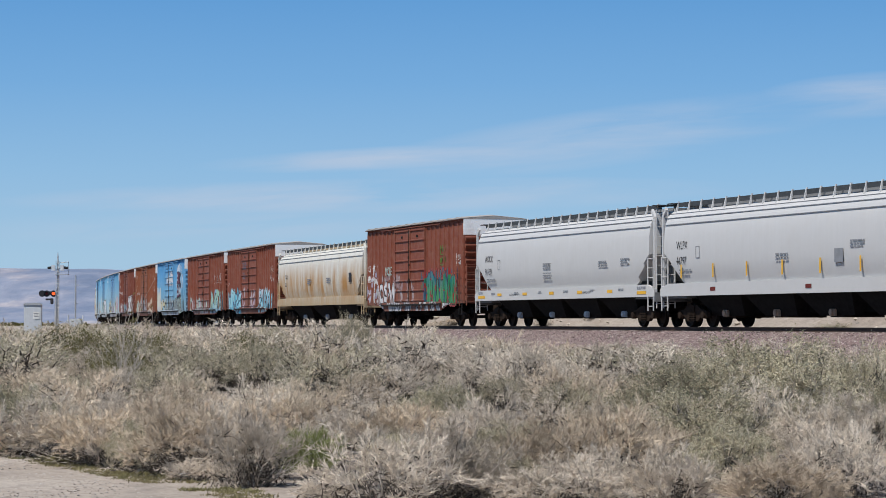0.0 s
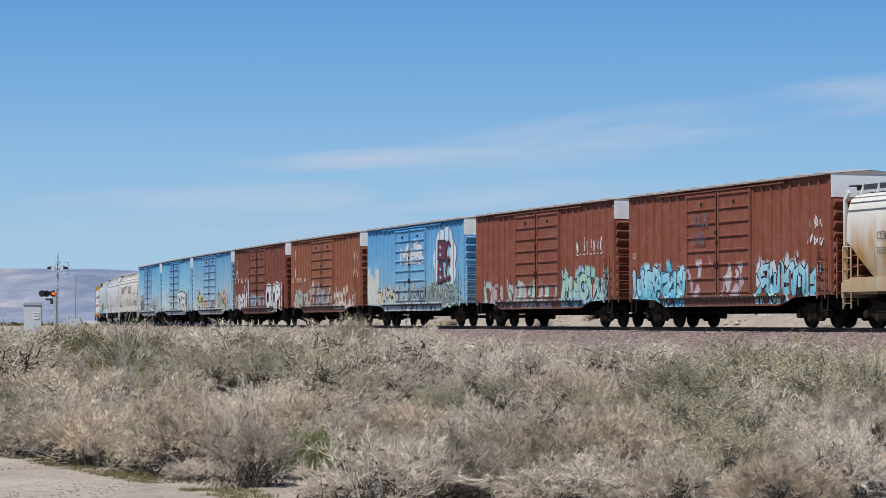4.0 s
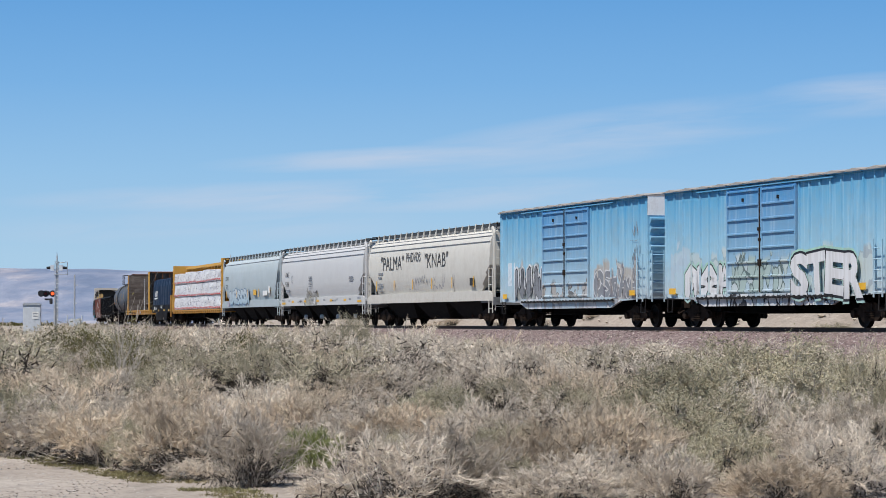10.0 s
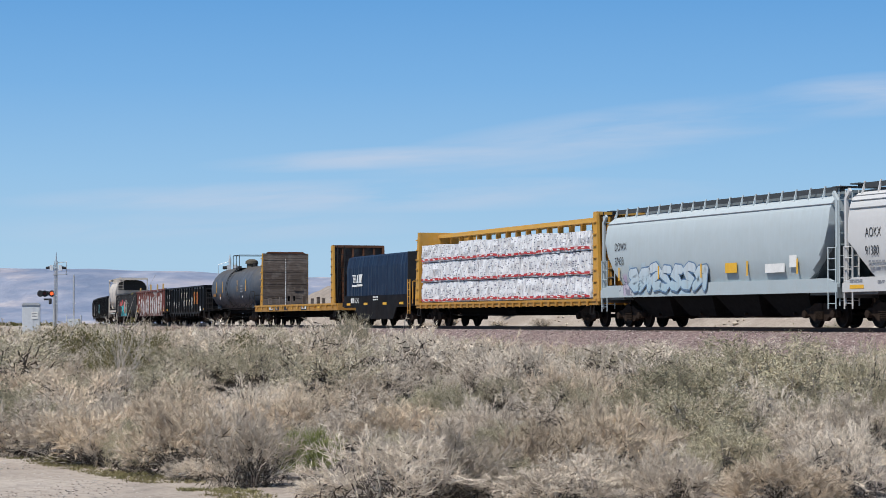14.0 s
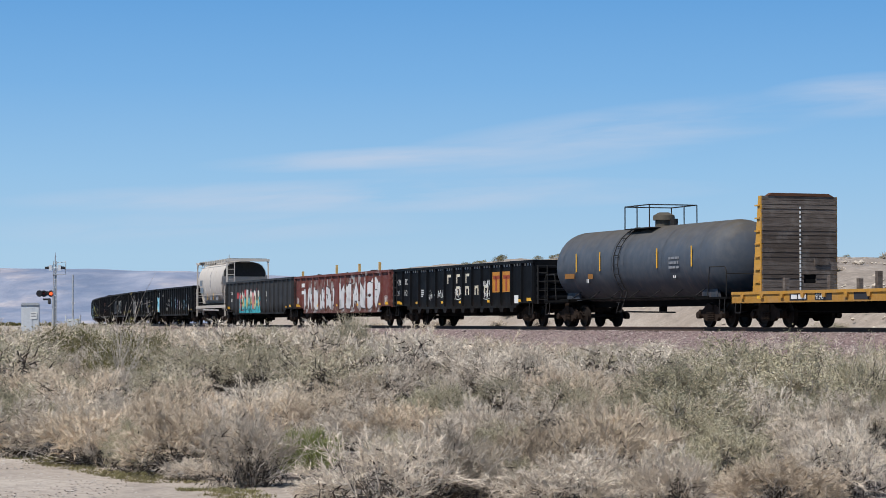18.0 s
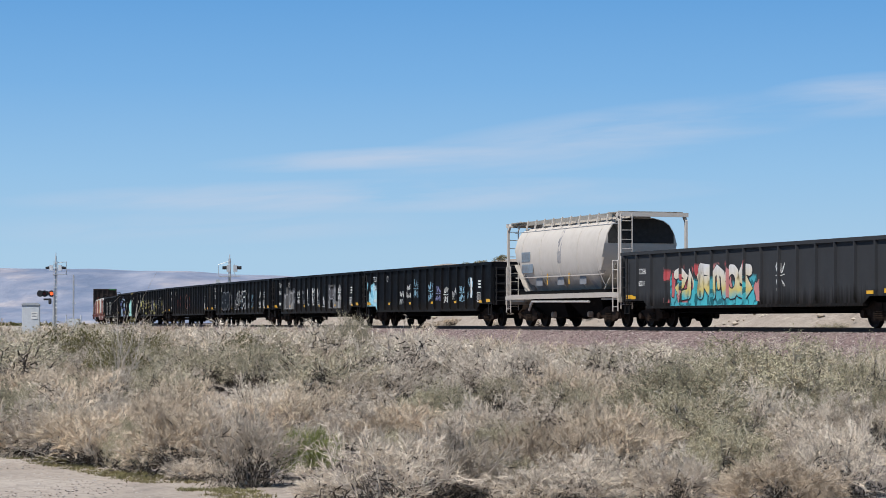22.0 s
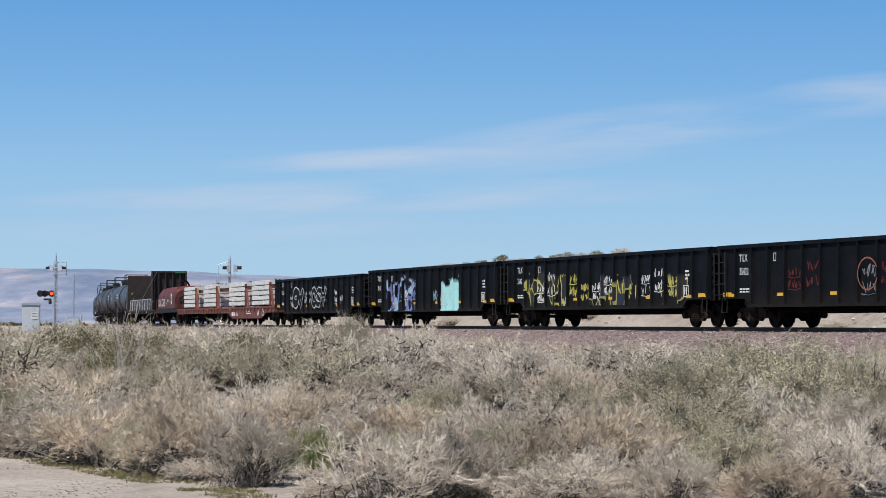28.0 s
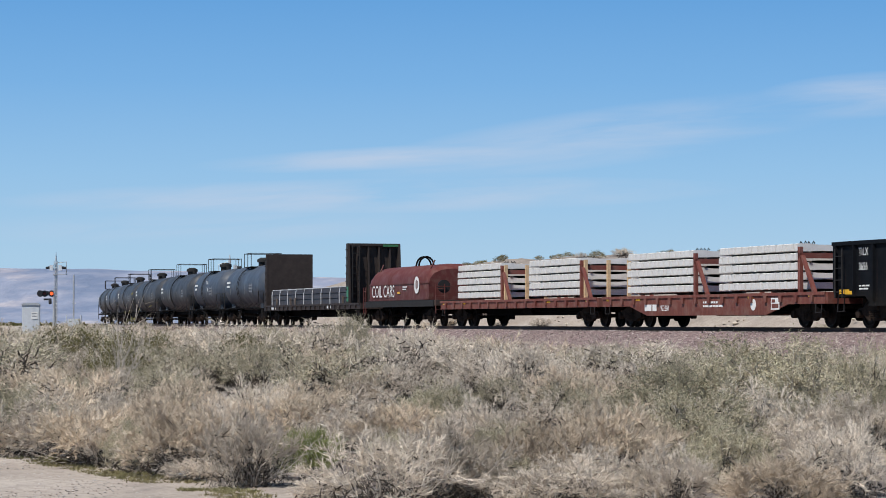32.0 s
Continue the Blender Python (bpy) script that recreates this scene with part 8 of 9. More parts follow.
def shrub_blocks(kind, seed, level=0):
    """One shrub of unit radius and height: limbs from the root, each ending in a lobe of fanned twigs; its crown blocks, then its wood."""
    rg = np.random.default_rng(seed)
    (n0, n1, n2), ln, wd, spread, rise, bare = HABIT[kind]
    fat = (1.0, 0.95, 1.25)[level]
    if level:
        n0, n1, n2 = int(n0 * (0.9, 0.55)[level - 1]), int(n1 * (0.85, 0.5)[level - 1]), max(3, int(n2 * (0.62, 0.4)[level - 1]))
    # lobes spread over an uneven dome
    az = np.arange(n0) * 2.399 + rg.uniform(-0.35, 0.35, n0)
    up = np.clip((np.arange(n0) + 0.5) / n0 * 1.02 + rg.normal(0, 0.06, n0), 0.03, 0.99)
    if kind != "creosote":
        up = 0.30 + 0.69 * up
    flat = np.sqrt(1 - up ** 2)
    out = np.stack([flat * np.cos(az), flat * np.sin(az), up], 1)
    size = 0.70 * (1 + 0.16 * np.sin(2 * az + rg.uniform(0, 6.28)) + rg.normal(0, 0.11, n0))
    heart = out * size[:, None]
    root = np.stack([np.cos(az), np.sin(az), np.zeros(n0)], 1) * rg.uniform(0.02, 0.14, (n0, 1))
    u = np.linspace(0, 1, 6)[None, :, None]
    limb = root[:, None] * (1 - u) + heart[:, None] * u + np.array([0, 0, 0.10])[None, None] * np.sin(u * 2.6)
    limb[:, 1:] += rg.normal(0, 0.035, (n0, 5, 3))
    limb[:, :, 2] = np.maximum(limb[:, :, 2], 0.012)
    # twigs fan from the outer part of each limb, tips from each twig
    i = np.repeat(np.arange(n0), n1)
    f = rg.uniform(0.52, 1.0, len(i)) * 4.99
    k = f.astype(int)
    base = limb[i, k] * (1 - (f - k))[:, None] + limb[i, k + 1] * (f - k)[:, None] + rg.normal(0, 0.03, (len(i), 3))
    way = out[i] * 0.75 + rg.normal(0, spread, (len(i), 3)) + np.array([0, 0, rise + 0.12])
    twig = sprout(rg, base, way, ln[0], 3 if level == 2 else 4, 0.24, 0.03)
    tips = offshoots(rg, twig, n2, 0.55, spread * 1.15, rise, ln[1], 2, 0.25)
    skin = {"straw": STRAW, "ashen": ASHEN, "olive": OLIVE, "creosote": OLIVE, "green": GREEN, "bleached": ASHEN}[kind]
    crown = [(*ribbons(rg, twig, wd[1] * fat), GREEN if kind == "green" else STRAW if kind == "straw" else ASHEN), (*ribbons(rg, tips, wd[2] * fat), skin)]
    if kind in ("olive", "creosote"):
        e = tips[:, -1]
        e = e[rg.random(len(e)) < (0.75 if kind == "olive" else 1.0)]
        e = np.repeat(e, 2, 0) + rg.normal(0, 0.022, (len(e) * 2, 3))
        leaf = (0.020 if kind == "olive" else 0.042) * (1.0, 0.9, 1.2)[level]
        lf = sprout(rg, e, rg.normal(0, 1, e.shape) + np.array([0, 0, 0.8]), leaf, 3, 0.2, 0.0)
        crown.append((*ribbons(rg, lf, leaf * 0.26, 1.4), LEAF if kind == "olive" else CREO))
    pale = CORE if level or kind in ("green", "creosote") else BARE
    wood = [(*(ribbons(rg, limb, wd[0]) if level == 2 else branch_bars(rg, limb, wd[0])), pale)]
    if bare and level == 0:
        # crooked bare limbs low round the foot
        a = rg.uniform(0, 6.28, bare)
        w = np.stack([np.cos(a), np.sin(a), rg.uniform(0.05, 0.8, bare)], 1)
        arm = sprout(rg, w * 0.08, w, 0.85, 7, 0.24, 0.0)
        fork = offshoots(rg, arm, 5, 0.3, 0.6, 0.05, 0.30, 4, 0.25)
        wood += [(*branch_bars(rg, arm, wd[0] * 0.8, 0.35), BARE), (*branch_bars(rg, fork, wd[0] * 0.38, 0.3), BARE)]
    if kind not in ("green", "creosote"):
        # dead twigs and caught litter inside the lobes and round the root; their near-black colour paints in shade
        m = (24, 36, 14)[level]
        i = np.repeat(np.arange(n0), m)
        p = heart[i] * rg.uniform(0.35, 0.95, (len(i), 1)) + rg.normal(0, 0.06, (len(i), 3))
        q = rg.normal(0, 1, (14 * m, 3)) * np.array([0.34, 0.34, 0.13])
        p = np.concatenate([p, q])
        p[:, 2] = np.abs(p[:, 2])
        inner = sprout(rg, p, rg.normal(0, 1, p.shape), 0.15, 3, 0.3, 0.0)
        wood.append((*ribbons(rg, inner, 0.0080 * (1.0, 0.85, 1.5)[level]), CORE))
    every = np.concatenate([c[0] for c in crown])
    rad = np.quantile(np.hypot(every[:, 0], every[:, 1]), 0.95)
    top = np.quantile(every[:, 2], 0.99)
    fit = np.array([1 / rad, 1 / rad, 1 / top])
    return [(v * fit, f, m) for v, f, m in crown], [(v * fit, f, m) for v, f, m in wood]


KINDS = ("straw", "ashen", "olive", "creosote", "green", "bleached")
NEAR_MESH = {k: [(lambda cw: (raw_mesh("crown", cw[0]), raw_mesh("branchwork", cw[1])))(shrub_blocks(k, 100 + 7 * i + len(k), 0)) for i in range(3 if k in ("straw", "ashen", "olive") else 2)] for k in KINDS}
FAR_RAW = {k: [(lambda cw: [*cw[0], *cw[1]])(shrub_blocks(k, 300 + 7 * i + len(k), 2)) for i in range(3)] for k in ("straw", "ashen", "olive", "creosote")}
MID_MESH = {k: [(lambda cw: (raw_mesh("crown", cw[0]), raw_mesh("branchwork", cw[1])))(shrub_blocks(k, 200 + 7 * i + len(k), 1)) for i in range(3)] for k in ("straw", "ashen", "olive")}
SHRUB_LABEL = {"straw": "straw-tan dry twiggy desert shrub on sandy ground", "ashen": "ashen grey leafless desert shrub on sandy ground", "olive": "olive-grey saltbush shrub on sandy ground",
               "creosote": "yellow-green creosote bush on sandy ground", "green": "fresh green broom-like desert shrub", "bleached": "dead shrub of bleached crooked branches"}
# how high the scrub stands against the line, across the view (bearing in thousandths, height of its crown line)
SKY_U = (-190, -140, -60, -45, -36, -28, 0, 20, 55, 75, 100, 120, 145, 190)
SKY_E = (0.0010, 0.0014, 0.0016, 0.0036, 0.0010, -0.0022, -0.0042, -0.0066, -0.0094, -0.0100, -0.0104, -0.0072, -0.0066, -0.0098)


def crown_room(x, y, g):
    """The height a shrub may reach at (x, y) so that the bank of the line stays in view."""
    return 1.6 + float(np.interp(x / y * 1000, SKY_U, SKY_E)) * y - g


def road_edge(x):
    return 22.0 - (x + 1.7) * 2.05 if x < -1.7 else max(19.2, 22.0 - (x + 1.7) * 2.2)


def put_shrub(kind, x, y, R, H, rng, group="roadside shrubs"):
    me = rng.choice(MID_MESH[kind] if y > 33 and kind in MID_MESH else NEAR_MESH[kind])
    z = float(rough_z([x], [y])[0])
    ob = new(kind + "_shrub" if kind not in ("creosote",) else "creosote_bush")
    part("crown", me[0], None, ob), part("branchwork", me[1], None, ob)
    ob.matrix_basis = Matrix.Translation((x, y, z - 0.02)) @ Matrix.Rotation(rng.uniform(0, 6.28), 4, "Z") @ Matrix.Rotation(rng.uniform(-0.1, 0.1), 4, "X") @ Matrix.Diagonal((R, R * rng.uniform(0.85, 1.15), H, 1))
    return tagged(ob, SHRUB_LABEL[kind], "shrub", group)


def plant_scrub():
    rng = random.Random(77)
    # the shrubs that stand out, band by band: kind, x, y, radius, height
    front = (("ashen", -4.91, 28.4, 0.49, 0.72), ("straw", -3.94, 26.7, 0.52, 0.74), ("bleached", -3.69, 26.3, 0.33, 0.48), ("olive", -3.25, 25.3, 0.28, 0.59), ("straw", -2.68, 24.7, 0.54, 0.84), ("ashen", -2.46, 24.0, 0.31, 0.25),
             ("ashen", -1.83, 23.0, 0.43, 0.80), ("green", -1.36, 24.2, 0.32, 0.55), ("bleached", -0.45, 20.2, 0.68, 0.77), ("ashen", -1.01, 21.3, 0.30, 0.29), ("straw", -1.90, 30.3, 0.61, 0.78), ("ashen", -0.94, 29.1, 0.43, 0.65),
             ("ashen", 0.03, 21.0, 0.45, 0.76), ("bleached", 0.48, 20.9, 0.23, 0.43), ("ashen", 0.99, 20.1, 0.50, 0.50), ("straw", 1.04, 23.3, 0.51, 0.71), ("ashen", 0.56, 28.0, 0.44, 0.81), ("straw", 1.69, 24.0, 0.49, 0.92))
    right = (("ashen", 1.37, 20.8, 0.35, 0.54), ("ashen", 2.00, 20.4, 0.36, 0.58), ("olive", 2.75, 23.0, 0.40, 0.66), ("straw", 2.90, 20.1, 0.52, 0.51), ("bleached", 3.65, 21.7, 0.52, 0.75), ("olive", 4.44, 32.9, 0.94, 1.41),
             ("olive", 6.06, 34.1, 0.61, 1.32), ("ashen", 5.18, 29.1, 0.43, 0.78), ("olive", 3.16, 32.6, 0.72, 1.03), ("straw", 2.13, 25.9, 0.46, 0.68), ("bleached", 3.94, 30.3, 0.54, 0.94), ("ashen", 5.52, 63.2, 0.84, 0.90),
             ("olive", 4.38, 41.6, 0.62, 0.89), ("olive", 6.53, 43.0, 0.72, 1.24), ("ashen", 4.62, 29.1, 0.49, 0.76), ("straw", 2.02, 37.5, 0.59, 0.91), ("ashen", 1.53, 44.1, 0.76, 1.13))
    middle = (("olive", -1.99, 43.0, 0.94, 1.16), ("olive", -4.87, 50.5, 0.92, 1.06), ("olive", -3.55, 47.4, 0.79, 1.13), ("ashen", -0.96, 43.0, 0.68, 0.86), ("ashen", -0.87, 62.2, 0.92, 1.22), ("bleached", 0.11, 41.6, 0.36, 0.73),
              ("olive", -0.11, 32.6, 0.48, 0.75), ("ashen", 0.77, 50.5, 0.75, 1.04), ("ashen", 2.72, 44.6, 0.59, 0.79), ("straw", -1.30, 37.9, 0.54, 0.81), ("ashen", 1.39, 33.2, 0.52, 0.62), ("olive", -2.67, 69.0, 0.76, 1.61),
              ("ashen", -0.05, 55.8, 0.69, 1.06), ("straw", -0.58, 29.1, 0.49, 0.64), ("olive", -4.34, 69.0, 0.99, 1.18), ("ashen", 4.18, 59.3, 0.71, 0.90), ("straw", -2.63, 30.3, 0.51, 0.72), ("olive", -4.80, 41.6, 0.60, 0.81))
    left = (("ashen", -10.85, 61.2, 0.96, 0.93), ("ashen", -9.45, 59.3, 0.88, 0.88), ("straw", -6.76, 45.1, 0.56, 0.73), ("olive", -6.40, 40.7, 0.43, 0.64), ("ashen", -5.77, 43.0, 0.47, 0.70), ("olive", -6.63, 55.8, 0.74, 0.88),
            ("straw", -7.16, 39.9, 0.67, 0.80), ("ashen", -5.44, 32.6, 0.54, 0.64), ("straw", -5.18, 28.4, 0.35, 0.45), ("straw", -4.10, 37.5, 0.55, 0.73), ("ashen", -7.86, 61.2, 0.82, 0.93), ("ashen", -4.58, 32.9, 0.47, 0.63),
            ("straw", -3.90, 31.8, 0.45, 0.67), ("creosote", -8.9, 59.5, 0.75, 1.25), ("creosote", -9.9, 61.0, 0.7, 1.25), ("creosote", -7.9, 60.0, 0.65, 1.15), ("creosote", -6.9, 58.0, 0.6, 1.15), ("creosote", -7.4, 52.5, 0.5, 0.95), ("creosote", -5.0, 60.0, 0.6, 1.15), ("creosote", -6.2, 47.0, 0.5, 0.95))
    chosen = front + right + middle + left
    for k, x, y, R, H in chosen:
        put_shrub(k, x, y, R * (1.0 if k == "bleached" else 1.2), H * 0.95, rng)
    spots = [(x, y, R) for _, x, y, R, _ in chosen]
    # near scrub, one thing each
    tries, made = 0, 0
    while made < 75 and tries < 12000:
        tries += 1
        y = 19.6 + 40 * rng.random()
        x = rng.uniform(-0.205, 0.205) * y
        R = rng.uniform(0.30, 0.85)
        if y < road_edge(x) + R * (0.95 if x < -0.8 else 0.5) or abs(x + 1.35) < 0.5 + R * 0.7 and y < 25.9:
            continue
        if any((x - a) ** 2 + (y - b) ** 2 < (0.62 * (R + c)) ** 2 for a, b, c in spots):
            continue
        g = float(land_z([x], [y])[0])
        H = min(R * rng.uniform(0.8, 1.2), crown_room(x, y, g) * rng.uniform(0.6, 0.95), 0.9)
        if H < 0.2:
            continue
        side = x / y
        w = (4.2, 3.8, 1.6) if side < -0.02 else (3.4, 3.2, 3.4)
        n = noise.noise(Vector((x * 0.33, y * 0.16, 4.0)))
        w = (w[0] * (1 + 2.5 * max(n, 0)), w[1], w[2] * (1 + 3.0 * max(-n, 0)))
        k = rng.choices(("straw", "ashen", "olive"), w)[0]
        put_shrub(k, x, y, R, H, rng)
        spots.append((x, y, R))
        made += 1
    # low scrub and bushes on the sand behind the line
    for _ in range(100):
        p, h = on_line(rng.uniform(-95, 12), -rng.choice((rng.uniform(5.5, 9), rng.uniform(5.5, 14), rng.uniform(9, 34))))
        R = rng.uniform(0.35, 0.9)
        put_shrub(rng.choice(("ashen", "ashen", "straw", "olive")), p.x, p.y, R, R * rng.uniform(0.5, 0.85), rng, "shrubs behind the line")
    # middle and far scrub up to the bank, joined
    blocks = {}
    far = []
    tries = 0
    while len(far) < 380 and tries < 20000:
        tries += 1
        if tries % 3 == 0:
            # the strip along the foot of the bank
            p, h = on_line(rng.uniform(-150, 14), rng.uniform(3.6, 8.0))
            x, y = p.x, p.y
        else:
            y = rng.uniform(48, 175)
            x = rng.uniform(-0.21, 0.21) * y
        d, s = line_gap(np.array([x]), np.array([y]))
        if d[0] < 3.3 or y < 54 and rng.random() < 0.5:
            continue
        R = rng.uniform(0.6, 1.6) * (0.55 if d[0] < 6 else 1.0)
        if any((x - a) ** 2 + (y - b) ** 2 < (0.78 * (R + c)) ** 2 for a, b, c in far):
            continue
        g = float(land_z([x], [y])[0])
        H = min(R * rng.uniform(0.75, 1.2), 1.4, crown_room(x, y, g) * rng.uniform(0.6, 1.25))
        R = min(R, max(0.4, H * rng.uniform(1.1, 1.7)))
        if H < 0.15:
            continue
        far.append((x, y, R))
        k = rng.choices(("straw", "ashen", "olive", "creosote"), (3, 3.6, 2.4, 1.4 if -0.16 < x / y < -0.10 else 0.05))[0]
        a = rng.uniform(0, 6.28)
        rot = np.array([[math.cos(a), -math.sin(a), 0], [math.sin(a), math.cos(a), 0], [0, 0, 1]]) * np.array([R, R, H])[None, :]
        for v, f, m in rng.choice(FAR_RAW[k]):
            blocks.setdefault(m.name, [m, []])[1].append((v * np.array([R, R, H]) @ np.array([[math.cos(a), math.sin(a), 0], [-math.sin(a), math.cos(a), 0], [0, 0, 1]]) + np.array([x, y, g - 0.02]), f))
    parts = []
    for m, lst in blocks.values():
        o, vs, fs = 0, [], []
        for v, f in lst:
            vs.append(v), fs.append(f + o)
            o += len(v)
        parts.append((np.concatenate(vs), np.concatenate(fs), m))
    tagged(new("far_scrub", raw_mesh("far_scrub", parts)), "dense dry grey and tan scrub up to the rail bank", "scrub", kind="stuff")
    # thin tall dead shrub against the mountains
    rg = np.random.default_rng(9)
    thin = raw_mesh("tall_dead_shrub", [(*stems(random.Random(4), 0.9, 2.4, 9, 0.013, 6, 4), BARE), (*twig_cloud(rg, 0.8, 2.2, 110, 0.45, 0.005, 1.0, 0.4, 0.6), BARE), (*twig_cloud(rg, 0.45, 2.1, 160, 0.08, 0.018, 0.6, 0.6, 0.75, True), CREO)])
    ob = tagged(new("tall_dead_shrub", thin), "tall sparse dead shrub with bare pale twigs", "shrub", "roadside shrubs")
    ob.matrix_basis = Matrix.Translation((-6.15, 45.0, float(land_z([-6.15], [45.0])[0]) - 0.02)) @ Matrix.Rotation(0.18, 4, "Y")
    # bushes on the sandy hill, most of them along its crest
    for _ in range(44):
        y = rng.choice((rng.uniform(158, 176), rng.uniform(158, 176), rng.uniform(118, 160)))
        x = rng.uniform(-0.055, 0.19) * y
        if line_gap(np.array([x]), np.array([y]))[0][0] > -14:
            continue
        R = rng.uniform(0.28, 0.62)
        put_shrub("creosote", x, y, R, R * rng.uniform(0.7, 1.05), rng, "hill bushes")


plant_scrub()


def loose_stones():
    """Pebbles by the road, lumps on the bank and rocks behind the line."""
    rng = random.Random(15)
    ico = [(0, 0, 1), (0.9, 0, 0.3), (0.2, 0.85, 0.25), (-0.75, 0.5, 0.2), (-0.7, -0.55, 0.3), (0.3, -0.85, 0.2), (0, 0, -0.5)]
    tri = [(0, 1, 2), (0, 2, 3), (0, 3, 4), (0, 4, 5), (0, 5, 1), (6, 2, 1), (6, 3, 2), (6, 4, 3), (6, 5, 4), (6, 1, 5)]

    def scatter(name, places, mat, label):
        sh = Shape()
        for x, y, z, r in places:
            a = rng.uniform(0, 6.28)
            sq = rng.uniform(0.5, 0.9)
            sh.add([(x + (p[0] * math.cos(a) - p[1] * math.sin(a)) * r * rng.uniform(0.7, 1.2), y + (p[0] * math.sin(a) + p[1] * math.cos(a)) * r * rng.uniform(0.7, 1.2), z + p[2] * r * sq) for p in ico], tri)
        me = bpy.data.meshes.new(name)
        me.from_pydata(sh.v, [], sh.f)
        me.materials.append(mat)
        tagged(new(name, me), label, "stones", kind="stuff")

    def stone_mat(nm, a, b, c):
        def build(nt, bs, co):
            geo = nt.nodes.new("ShaderNodeNewGeometry")
            col = blend(nt, geo.outputs["Random Per Island"], a, b)
            col = blend(nt, remap(nt, noise_tex(nt, co, 20, 3), 0.45, 0.7), col, c)
            nt.links.new(col, bs.inputs["Base Color"])
        return shade(nm, build, 0.9)

    road = []
    for _ in range(4200):
        y = rng.uniform(20.5, 31)
        x = rng.uniform(-0.2, -0.02) * y
        if y < road_edge(x) + 0.5:
            road.append((x, y, float(land_z([x], [y])[0]) + 0.0, rng.choice((0.007, 0.009, 0.011, 0.017)) * rng.uniform(0.7, 1.4)))
    scatter("road_pebbles", road, stone_mat("pale_pebbles", (0.5, 0.46, 0.42), (0.26, 0.22, 0.19), (0.4, 0.35, 0.3)), "small pale pebbles on the dirt road edge")
    bank = []
    for _ in range(13000):
        s = rng.uniform(-75, 12)
        side = rng.uniform(1.5, 4.6)
        p, h = on_line(s, side)
        bank.append((p.x, p.y, RAIL_Z + float(np.interp(side, (1.5, 1.75, 2.3, 3.2, 5.6), (-0.165, -0.165, -0.33, -0.62, -1.25))) + 0.0, rng.uniform(0.02, 0.055)))
    scatter("ballast_stones", bank, stone_mat("purple_ballast_stones", (0.09, 0.06, 0.06), (0.40, 0.31, 0.30), (0.50, 0.43, 0.40)), "loose purple-grey ballast stones on the bank")
    rocks = []
    for _ in range(9000):
        s = rng.uniform(-110, 20)
        p, h = on_line(s, -rng.choice((rng.uniform(6, 16), rng.uniform(10, 70), rng.uniform(30, 75))))
        rocks.append((p.x, p.y, float(land_z([p.x], [p.y])[0]), rng.uniform(0.05, 0.28) * (0.5 if rng.random() < 0.85 else 1)))
    scatter("hill_rocks", rocks, stone_mat("sandy_rocks", (0.62, 0.55, 0.46), (0.24, 0.20, 0.16), (0.42, 0.36, 0.29)), "scattered sandy rocks on the hill slope")


loose_stones()


def road_edge_growth():
    """Low moss-green and russet weeds in strips along the road edge."""
    rg = np.random.default_rng(31)
    rng = random.Random(32)
    weed = twig_mat("low_green_weeds", (0.24, 0.225, 0.10), (0.16, 0.15, 0.07), (0.30, 0.22, 0.14))
    parts = []
    for _ in range(420):
        t = rng.random()
        x = -5.6 + 4.3 * t + rng.uniform(-0.1, 0.1)
        y = road_edge(x) + rng.choice((0.0, -0.45, -0.9)) + rng.uniform(-0.12, 0.12)
        if noise.noise(Vector((x * 1.3, y * 0.8, 2))) < -0.12:
            continue
        v, f = twig_cloud(rg, rng.uniform(0.08, 0.22), 0.012, 36, 0.022, 0.006, 0.9, 0.7, 0.1)
        parts.append((v + np.array([x, y, float(rough_z([x], [y])[0])]), f, weed))
    tagged(new("edge_weeds", raw_mesh("edge_weeds", parts)), "low green and russet weeds along the road edge", "weeds", kind="stuff")
    bag = Shape()
    rings = []
    for x in np.linspace(-0.09, 0.09, 9):
        k = 1 - (abs(x) / 0.13) ** 2
        rings.append([(x, 0.07 * k * math.cos(a) * rng.uniform(0.7, 1.2), 0.03 + 0.05 * k * math.sin(a) * rng.uniform(0.6, 1.3)) for a in (6.283 * j / 8 for j in range(8))])
    bag.loft(rings)
    solo("plastic_litter", bag, plain("pale_blue_plastic", (0.36, 0.45, 0.58), 0.35, 0, 0.3, 20), "crumpled pale blue plastic litter by the weeds", "litter", smooth=False, m=pose(-2.72, 24.5, 0.0, 0, 0, 10))


road_edge_growth()


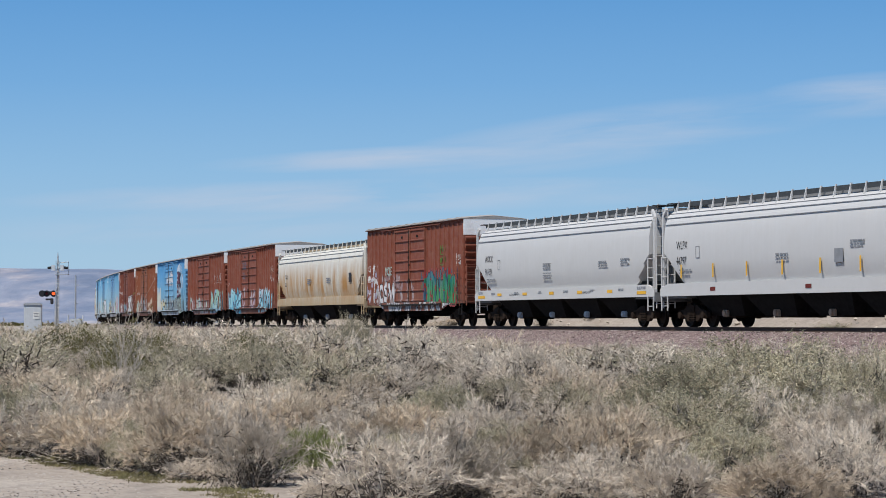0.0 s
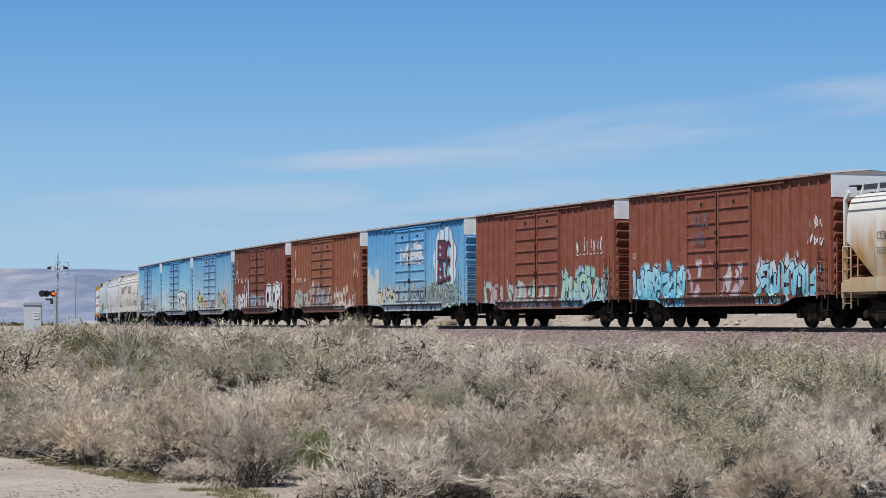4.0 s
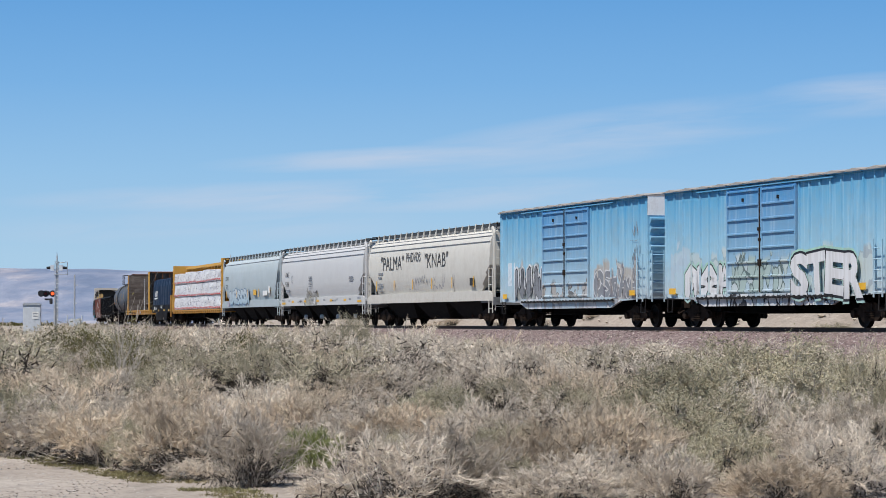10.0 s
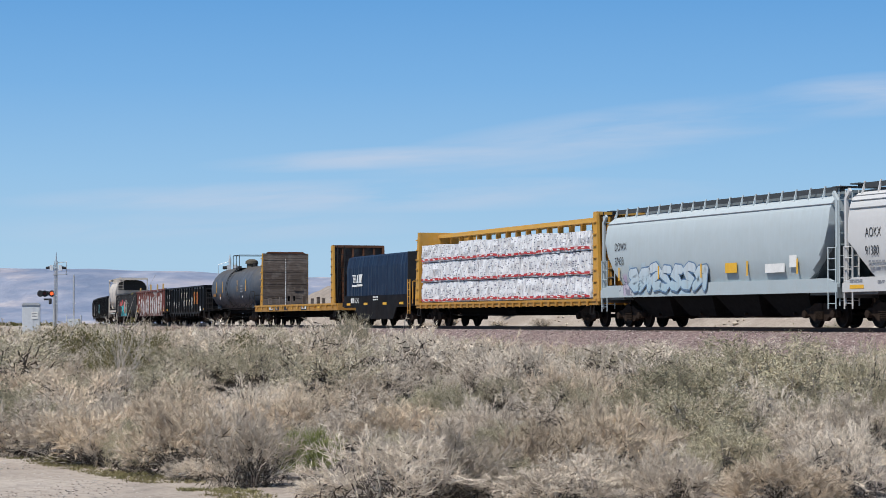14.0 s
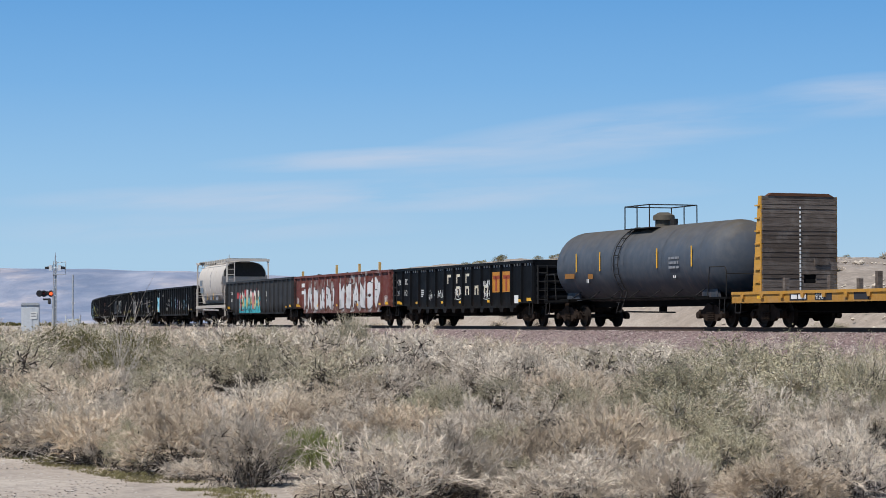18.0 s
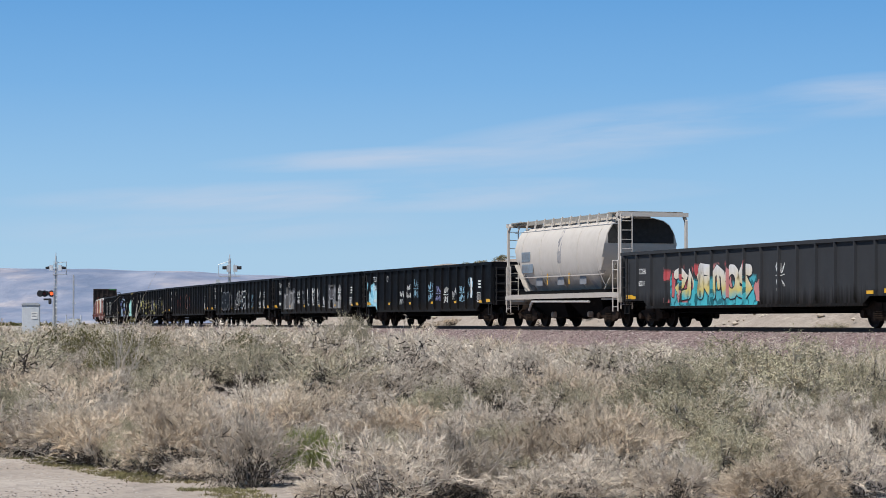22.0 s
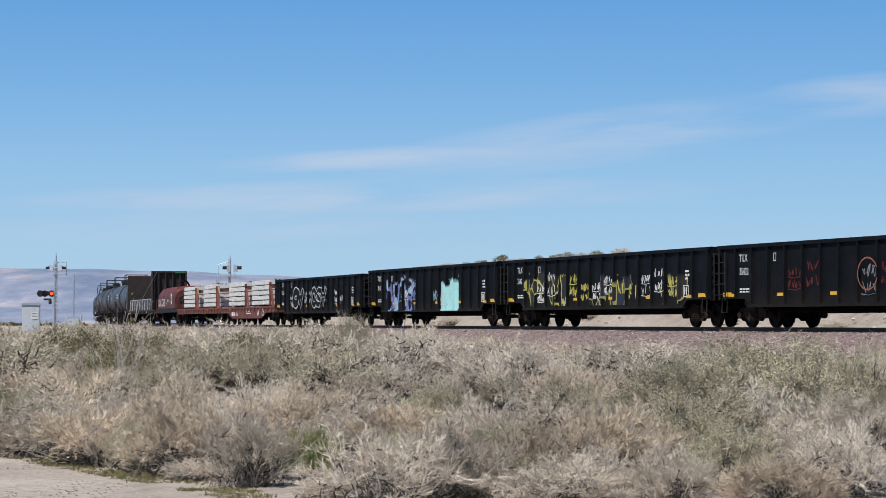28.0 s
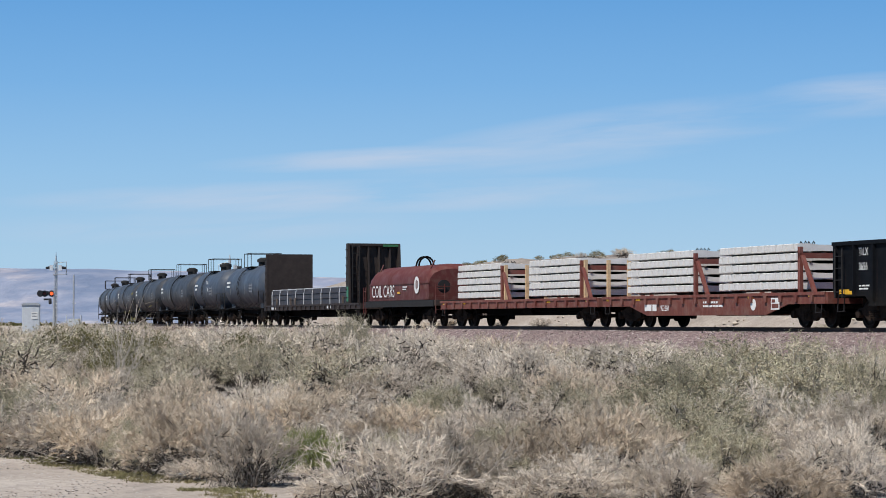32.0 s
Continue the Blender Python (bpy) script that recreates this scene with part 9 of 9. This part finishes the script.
# ---- signals and huts beside the line ----
def signals():
    steel = plain("galvanised_signal_steel", (0.46, 0.47, 0.48), 0.5, 0.4, 0.15)
    blackm = plain("black_signal_paint", (0.015, 0.015, 0.017), 0.5)
    grey = plain("grey_case_paint", (0.55, 0.58, 0.61), 0.6, 0, 0.1)

    def red_glow():
        def build(nt, b, co):
            b.inputs["Base Color"].default_value = (0.5, 0.03, 0.01, 1)
            b.inputs["Emission Color"].default_value = (1.0, 0.12, 0.03, 1)
            b.inputs["Emission Strength"].default_value = 1.5
        return shade("lit_red_lens", build, 0.3)

    # searchlight signal on a ladder mast
    x, y = -32.5, 200.0
    g = float(land_z([x], [y])[0])
    top = 7.15 - g
    s = thing("rail_signal", "tall grey ladder-mast railway signal beside the line", "signal", "rail signals", pose(x, y, g))
    part("mast", Shape().tube([(0, 0, 0), (0, 0, top)], 0.06, 8), steel, s)
    part("mast_ladder", ladder(Shape(), -0.14, -0.13, 0.13, 0.3, top - 0.4, 0.34, 0.02, "x"), steel, s)
    part("finial", Shape().tube([(0, 0, top), (0, 0, top + 0.35)], 0.05, 6, 0.02), steel, s)
    for dx, face in ((-0.38, -1), (0.36, 1)):
        hd = part("signal_head", Shape().box(dx - 0.14, dx + 0.14, -0.15, 0.15, top - 1.20, top - 0.74), grey, s, "grey searchlight signal head")
        part("hood", Shape().tube([(dx + face * 0.12, 0, top - 0.94), (dx + face * 0.48, 0, top - 0.98)], 0.11, 10), blackm, hd)
    part("service_cage", Shape().tube([(0.1, 0.2, top - 0.55), (0.85, 0.2, top - 0.45)], 0.03, 6).tube([(0.85, 0.2, top - 0.45), (0.85, 0.2, top - 1.5)], 0.03, 6).tube([(0.1, 0.2, top - 1.0), (0.85, 0.2, top - 1.0)], 0.025, 6).box(-0.2, 0.9, -0.3, 0.3, top - 1.55, top - 1.50), steel, s)
    # crossing flashers on a stout post
    x, y = -32.15, 197.0
    c = thing("crossing_signal", "crossing signal post with a pair of flashers, one lit red", "signal", "", pose(x, y, g + 1.1))
    part("post", Shape().tube([(0, 0, -1.1), (0, 0, 2.35)], 0.13, 10, 0.10).tube([(0, 0, 2.3), (0, 0, 2.9)], 0.07, 8), steel, c)
    part("crossarm", Shape().tube([(0.05, 0.08, 2.55), (-1.2, 0.08, 2.58)], 0.05, 6).box(-0.85, -0.35, -0.15, 0.15, 2.0, 2.15), blackm, c)
    for dx, lit in ((-0.78, False), (-0.2, True)):
        f = part("flasher", Shape().tube([(dx, 0.0, 2.55), (dx, -0.05, 2.55)], 0.27, 18), blackm, c, "black flasher target disc")
        part("lens", Shape().tube([(dx, -0.05, 2.55), (dx, -0.09, 2.55)], 0.14 if lit else 0.13, 16), red_glow() if lit else plain("dull_red_lens", (0.10, 0.012, 0.012), 0.2), f, "lit red lens" if lit else "dull red lens")
        part("visor", Shape().loft([[(dx + 0.18 * math.cos(a), yy, 2.55 + 0.18 * math.sin(a)) for a in np.linspace(0.1, math.pi - 0.1, 9)] + [(dx + 0.165 * math.cos(a), yy, 2.55 + 0.165 * math.sin(a)) for a in np.linspace(math.pi - 0.1, 0.1, 9)] for yy in (-0.06, -0.28)]), blackm, f)
    part("far_flasher", Shape().tube([(-1.2, -0.02, 2.56), (-1.14, 0.12, 2.56)], 0.27, 16).box(-1.05, -0.5, 0.06, 0.3, 2.4, 2.75), blackm, c)
    part("bell", Shape().tube([(-0.35, 0, 2.1), (-0.3, -0.2, 1.75)], 0.13, 10), blackm, c)
    part("base_case", Shape().box(-0.2, 0.32, -0.15, 0.15, -1.1, -0.6), blackm, c)
    # thin post with a cross-piece and a gate machine at its foot
    x, y = -31.0, 200.0
    g2 = float(land_z([x], [y])[0])
    p = thing("gate_post", "thin grey steel post above a gate machine", "post", "", pose(x, y, g2))
    part("pole", Shape().tube([(0, 0, 0), (0, 0, 5.6 - g2)], 0.07, 8), steel, p)
    part("cross_piece", Shape().box(0.0, 0.28, -0.03, 0.03, 4.7 - g2, 4.76 - g2).tube([(-0.12, 0, 3.2 - g2), (0.2, 0, 3.2 - g2)], 0.03, 5), steel, p)
    part("gate_machine", Shape().box(-0.45, 0.5, -0.25, 0.25, 0.9, 1.55).tube([(-0.6, 0, 1.2), (-0.6, 0, 1.9)], 0.06, 6).tube([(0.62, 0, 1.1), (0.62, 0, 1.85)], 0.06, 6).box(-0.8, 0.75, -0.2, 0.2, 0.55, 0.8), grey, p)
    # instrument hut
    x, y = -34.4, 199.0
    h = thing("signal_hut", "small pale grey steel signal hut with a white notice", "hut", "", pose(x, y, g, 0, 0, 6))
    part("wall", Shape().box(-0.72, 0.72, -0.6, 0.6, 0, 2.72), grey, h)
    part("roof", Shape().prism([(-0.8, 2.72), (0.8, 2.72), (0.62, 2.9), (-0.62, 2.9)], -0.68, 0.68), steel, h)
    part("door", Shape().box(-0.6, 0.2, -0.63, -0.6, 0.2, 2.5), grey, h)
    part("notice", Shape().box(0.05, 0.58, -0.645, -0.632, 1.55, 2.15), WHITE_INK, h, "white notice panel")
    bars([(0.1, 0.5, 1.98, 2.04), (0.1, 0.45, 1.86, 1.91), (0.12, 0.5, 1.72, 1.77)], GREY_INK, h, -0.65)
    # second signal behind the line
    x, y = -20.6, 231.0
    g3 = float(land_z([x], [y])[0])
    top = 7.8 - g3
    s = thing("rail_signal", "grey mast railway signal with heads beyond the train", "signal", "rail signals", pose(x, y, g3))
    part("mast", Shape().tube([(0, 0, 0), (0, 0, top)], 0.13, 8), steel, s)
    part("finial", Shape().tube([(0, 0, top), (0, 0, top + 0.4)], 0.07, 6, 0.03), steel, s)
    part("service_cage", Shape().box(-1.0, 1.0, -0.35, 0.35, top - 1.75, top - 1.68).tube([(-1.1, 0, top - 0.6), (0, 0, top - 0.25)], 0.03, 5).tube([(-1.1, 0, top - 0.6), (-1.1, 0, top - 1.7)], 0.02, 5).tube([(0.5, 0, top - 1.7), (0.5, 0, top - 0.5)], 0.03, 5), steel, s)
    for dx, face in ((-0.1, -1), (0.55, 1)):
        hd = part("signal_head", Shape().box(dx - 0.18, dx + 0.18, -0.2, 0.2, top - 1.3, top - 0.65), steel, s)
        part("hood", Shape().tube([(dx + face * 0.15, 0, top - 0.9), (dx + face * 0.6, 0, top - 0.9)], 0.17, 10), blackm, hd)
    x, y = -24.0, 255.0
    t = thing("rail_signal", "small grey signal head far beyond the train", "signal", "rail signals", pose(x, y, 0))
    part("mast", Shape().tube([(0, 0, 0), (0, 0, 6.2)], 0.07, 6), steel, t)
    part("crossarm", Shape().box(-0.6, 0.6, -0.05, 0.05, 5.7, 5.8).box(-0.2, 0.2, -0.1, 0.1, 5.8, 6.15), steel, t)
    # far trees on the plain
    rg = np.random.default_rng(77)
    rng = random.Random(78)
    parts = []
    for _ in range(70):
        x, y = rng.uniform(-215, -165), rng.uniform(950, 1100)
        R = rng.uniform(1.0, 2.2)
        v, f = twig_cloud(rg, R, R * 0.8, 90, 0.6, 0.3, 0.5, 0.6, 0.4, True)
        parts.append((v + np.array([x, y, 0.0]), f, CREO))
    tagged(new("far_trees", raw_mesh("far_trees", parts)), "line of small dark trees on the far plain", "trees", kind="stuff")


signals()


# ---- the train runs ----
def car_pose(q, half, t):
    """A car whose middle stands at q along the train; its bogies ride the line half a wheelbase before and behind."""
    u = (t - 16) / 16
    s = q + SPEED * (t - 9) - 0.563 * u * u + 1.594 * u ** 3
    a, b = on_line(s - half)[0], on_line(s + half)[0]
    d = b - a
    return Matrix.Translation((a + b) / 2) @ Matrix.Rotation(math.atan2(d.y, d.x), 4, "Z")


def motions():
    for ob, q, length in CARS:
        half = length / 2 - 1.9
        walk(ob, [(t, car_pose(q, half, t)) for t in range(0, 33, 1)])


motions()
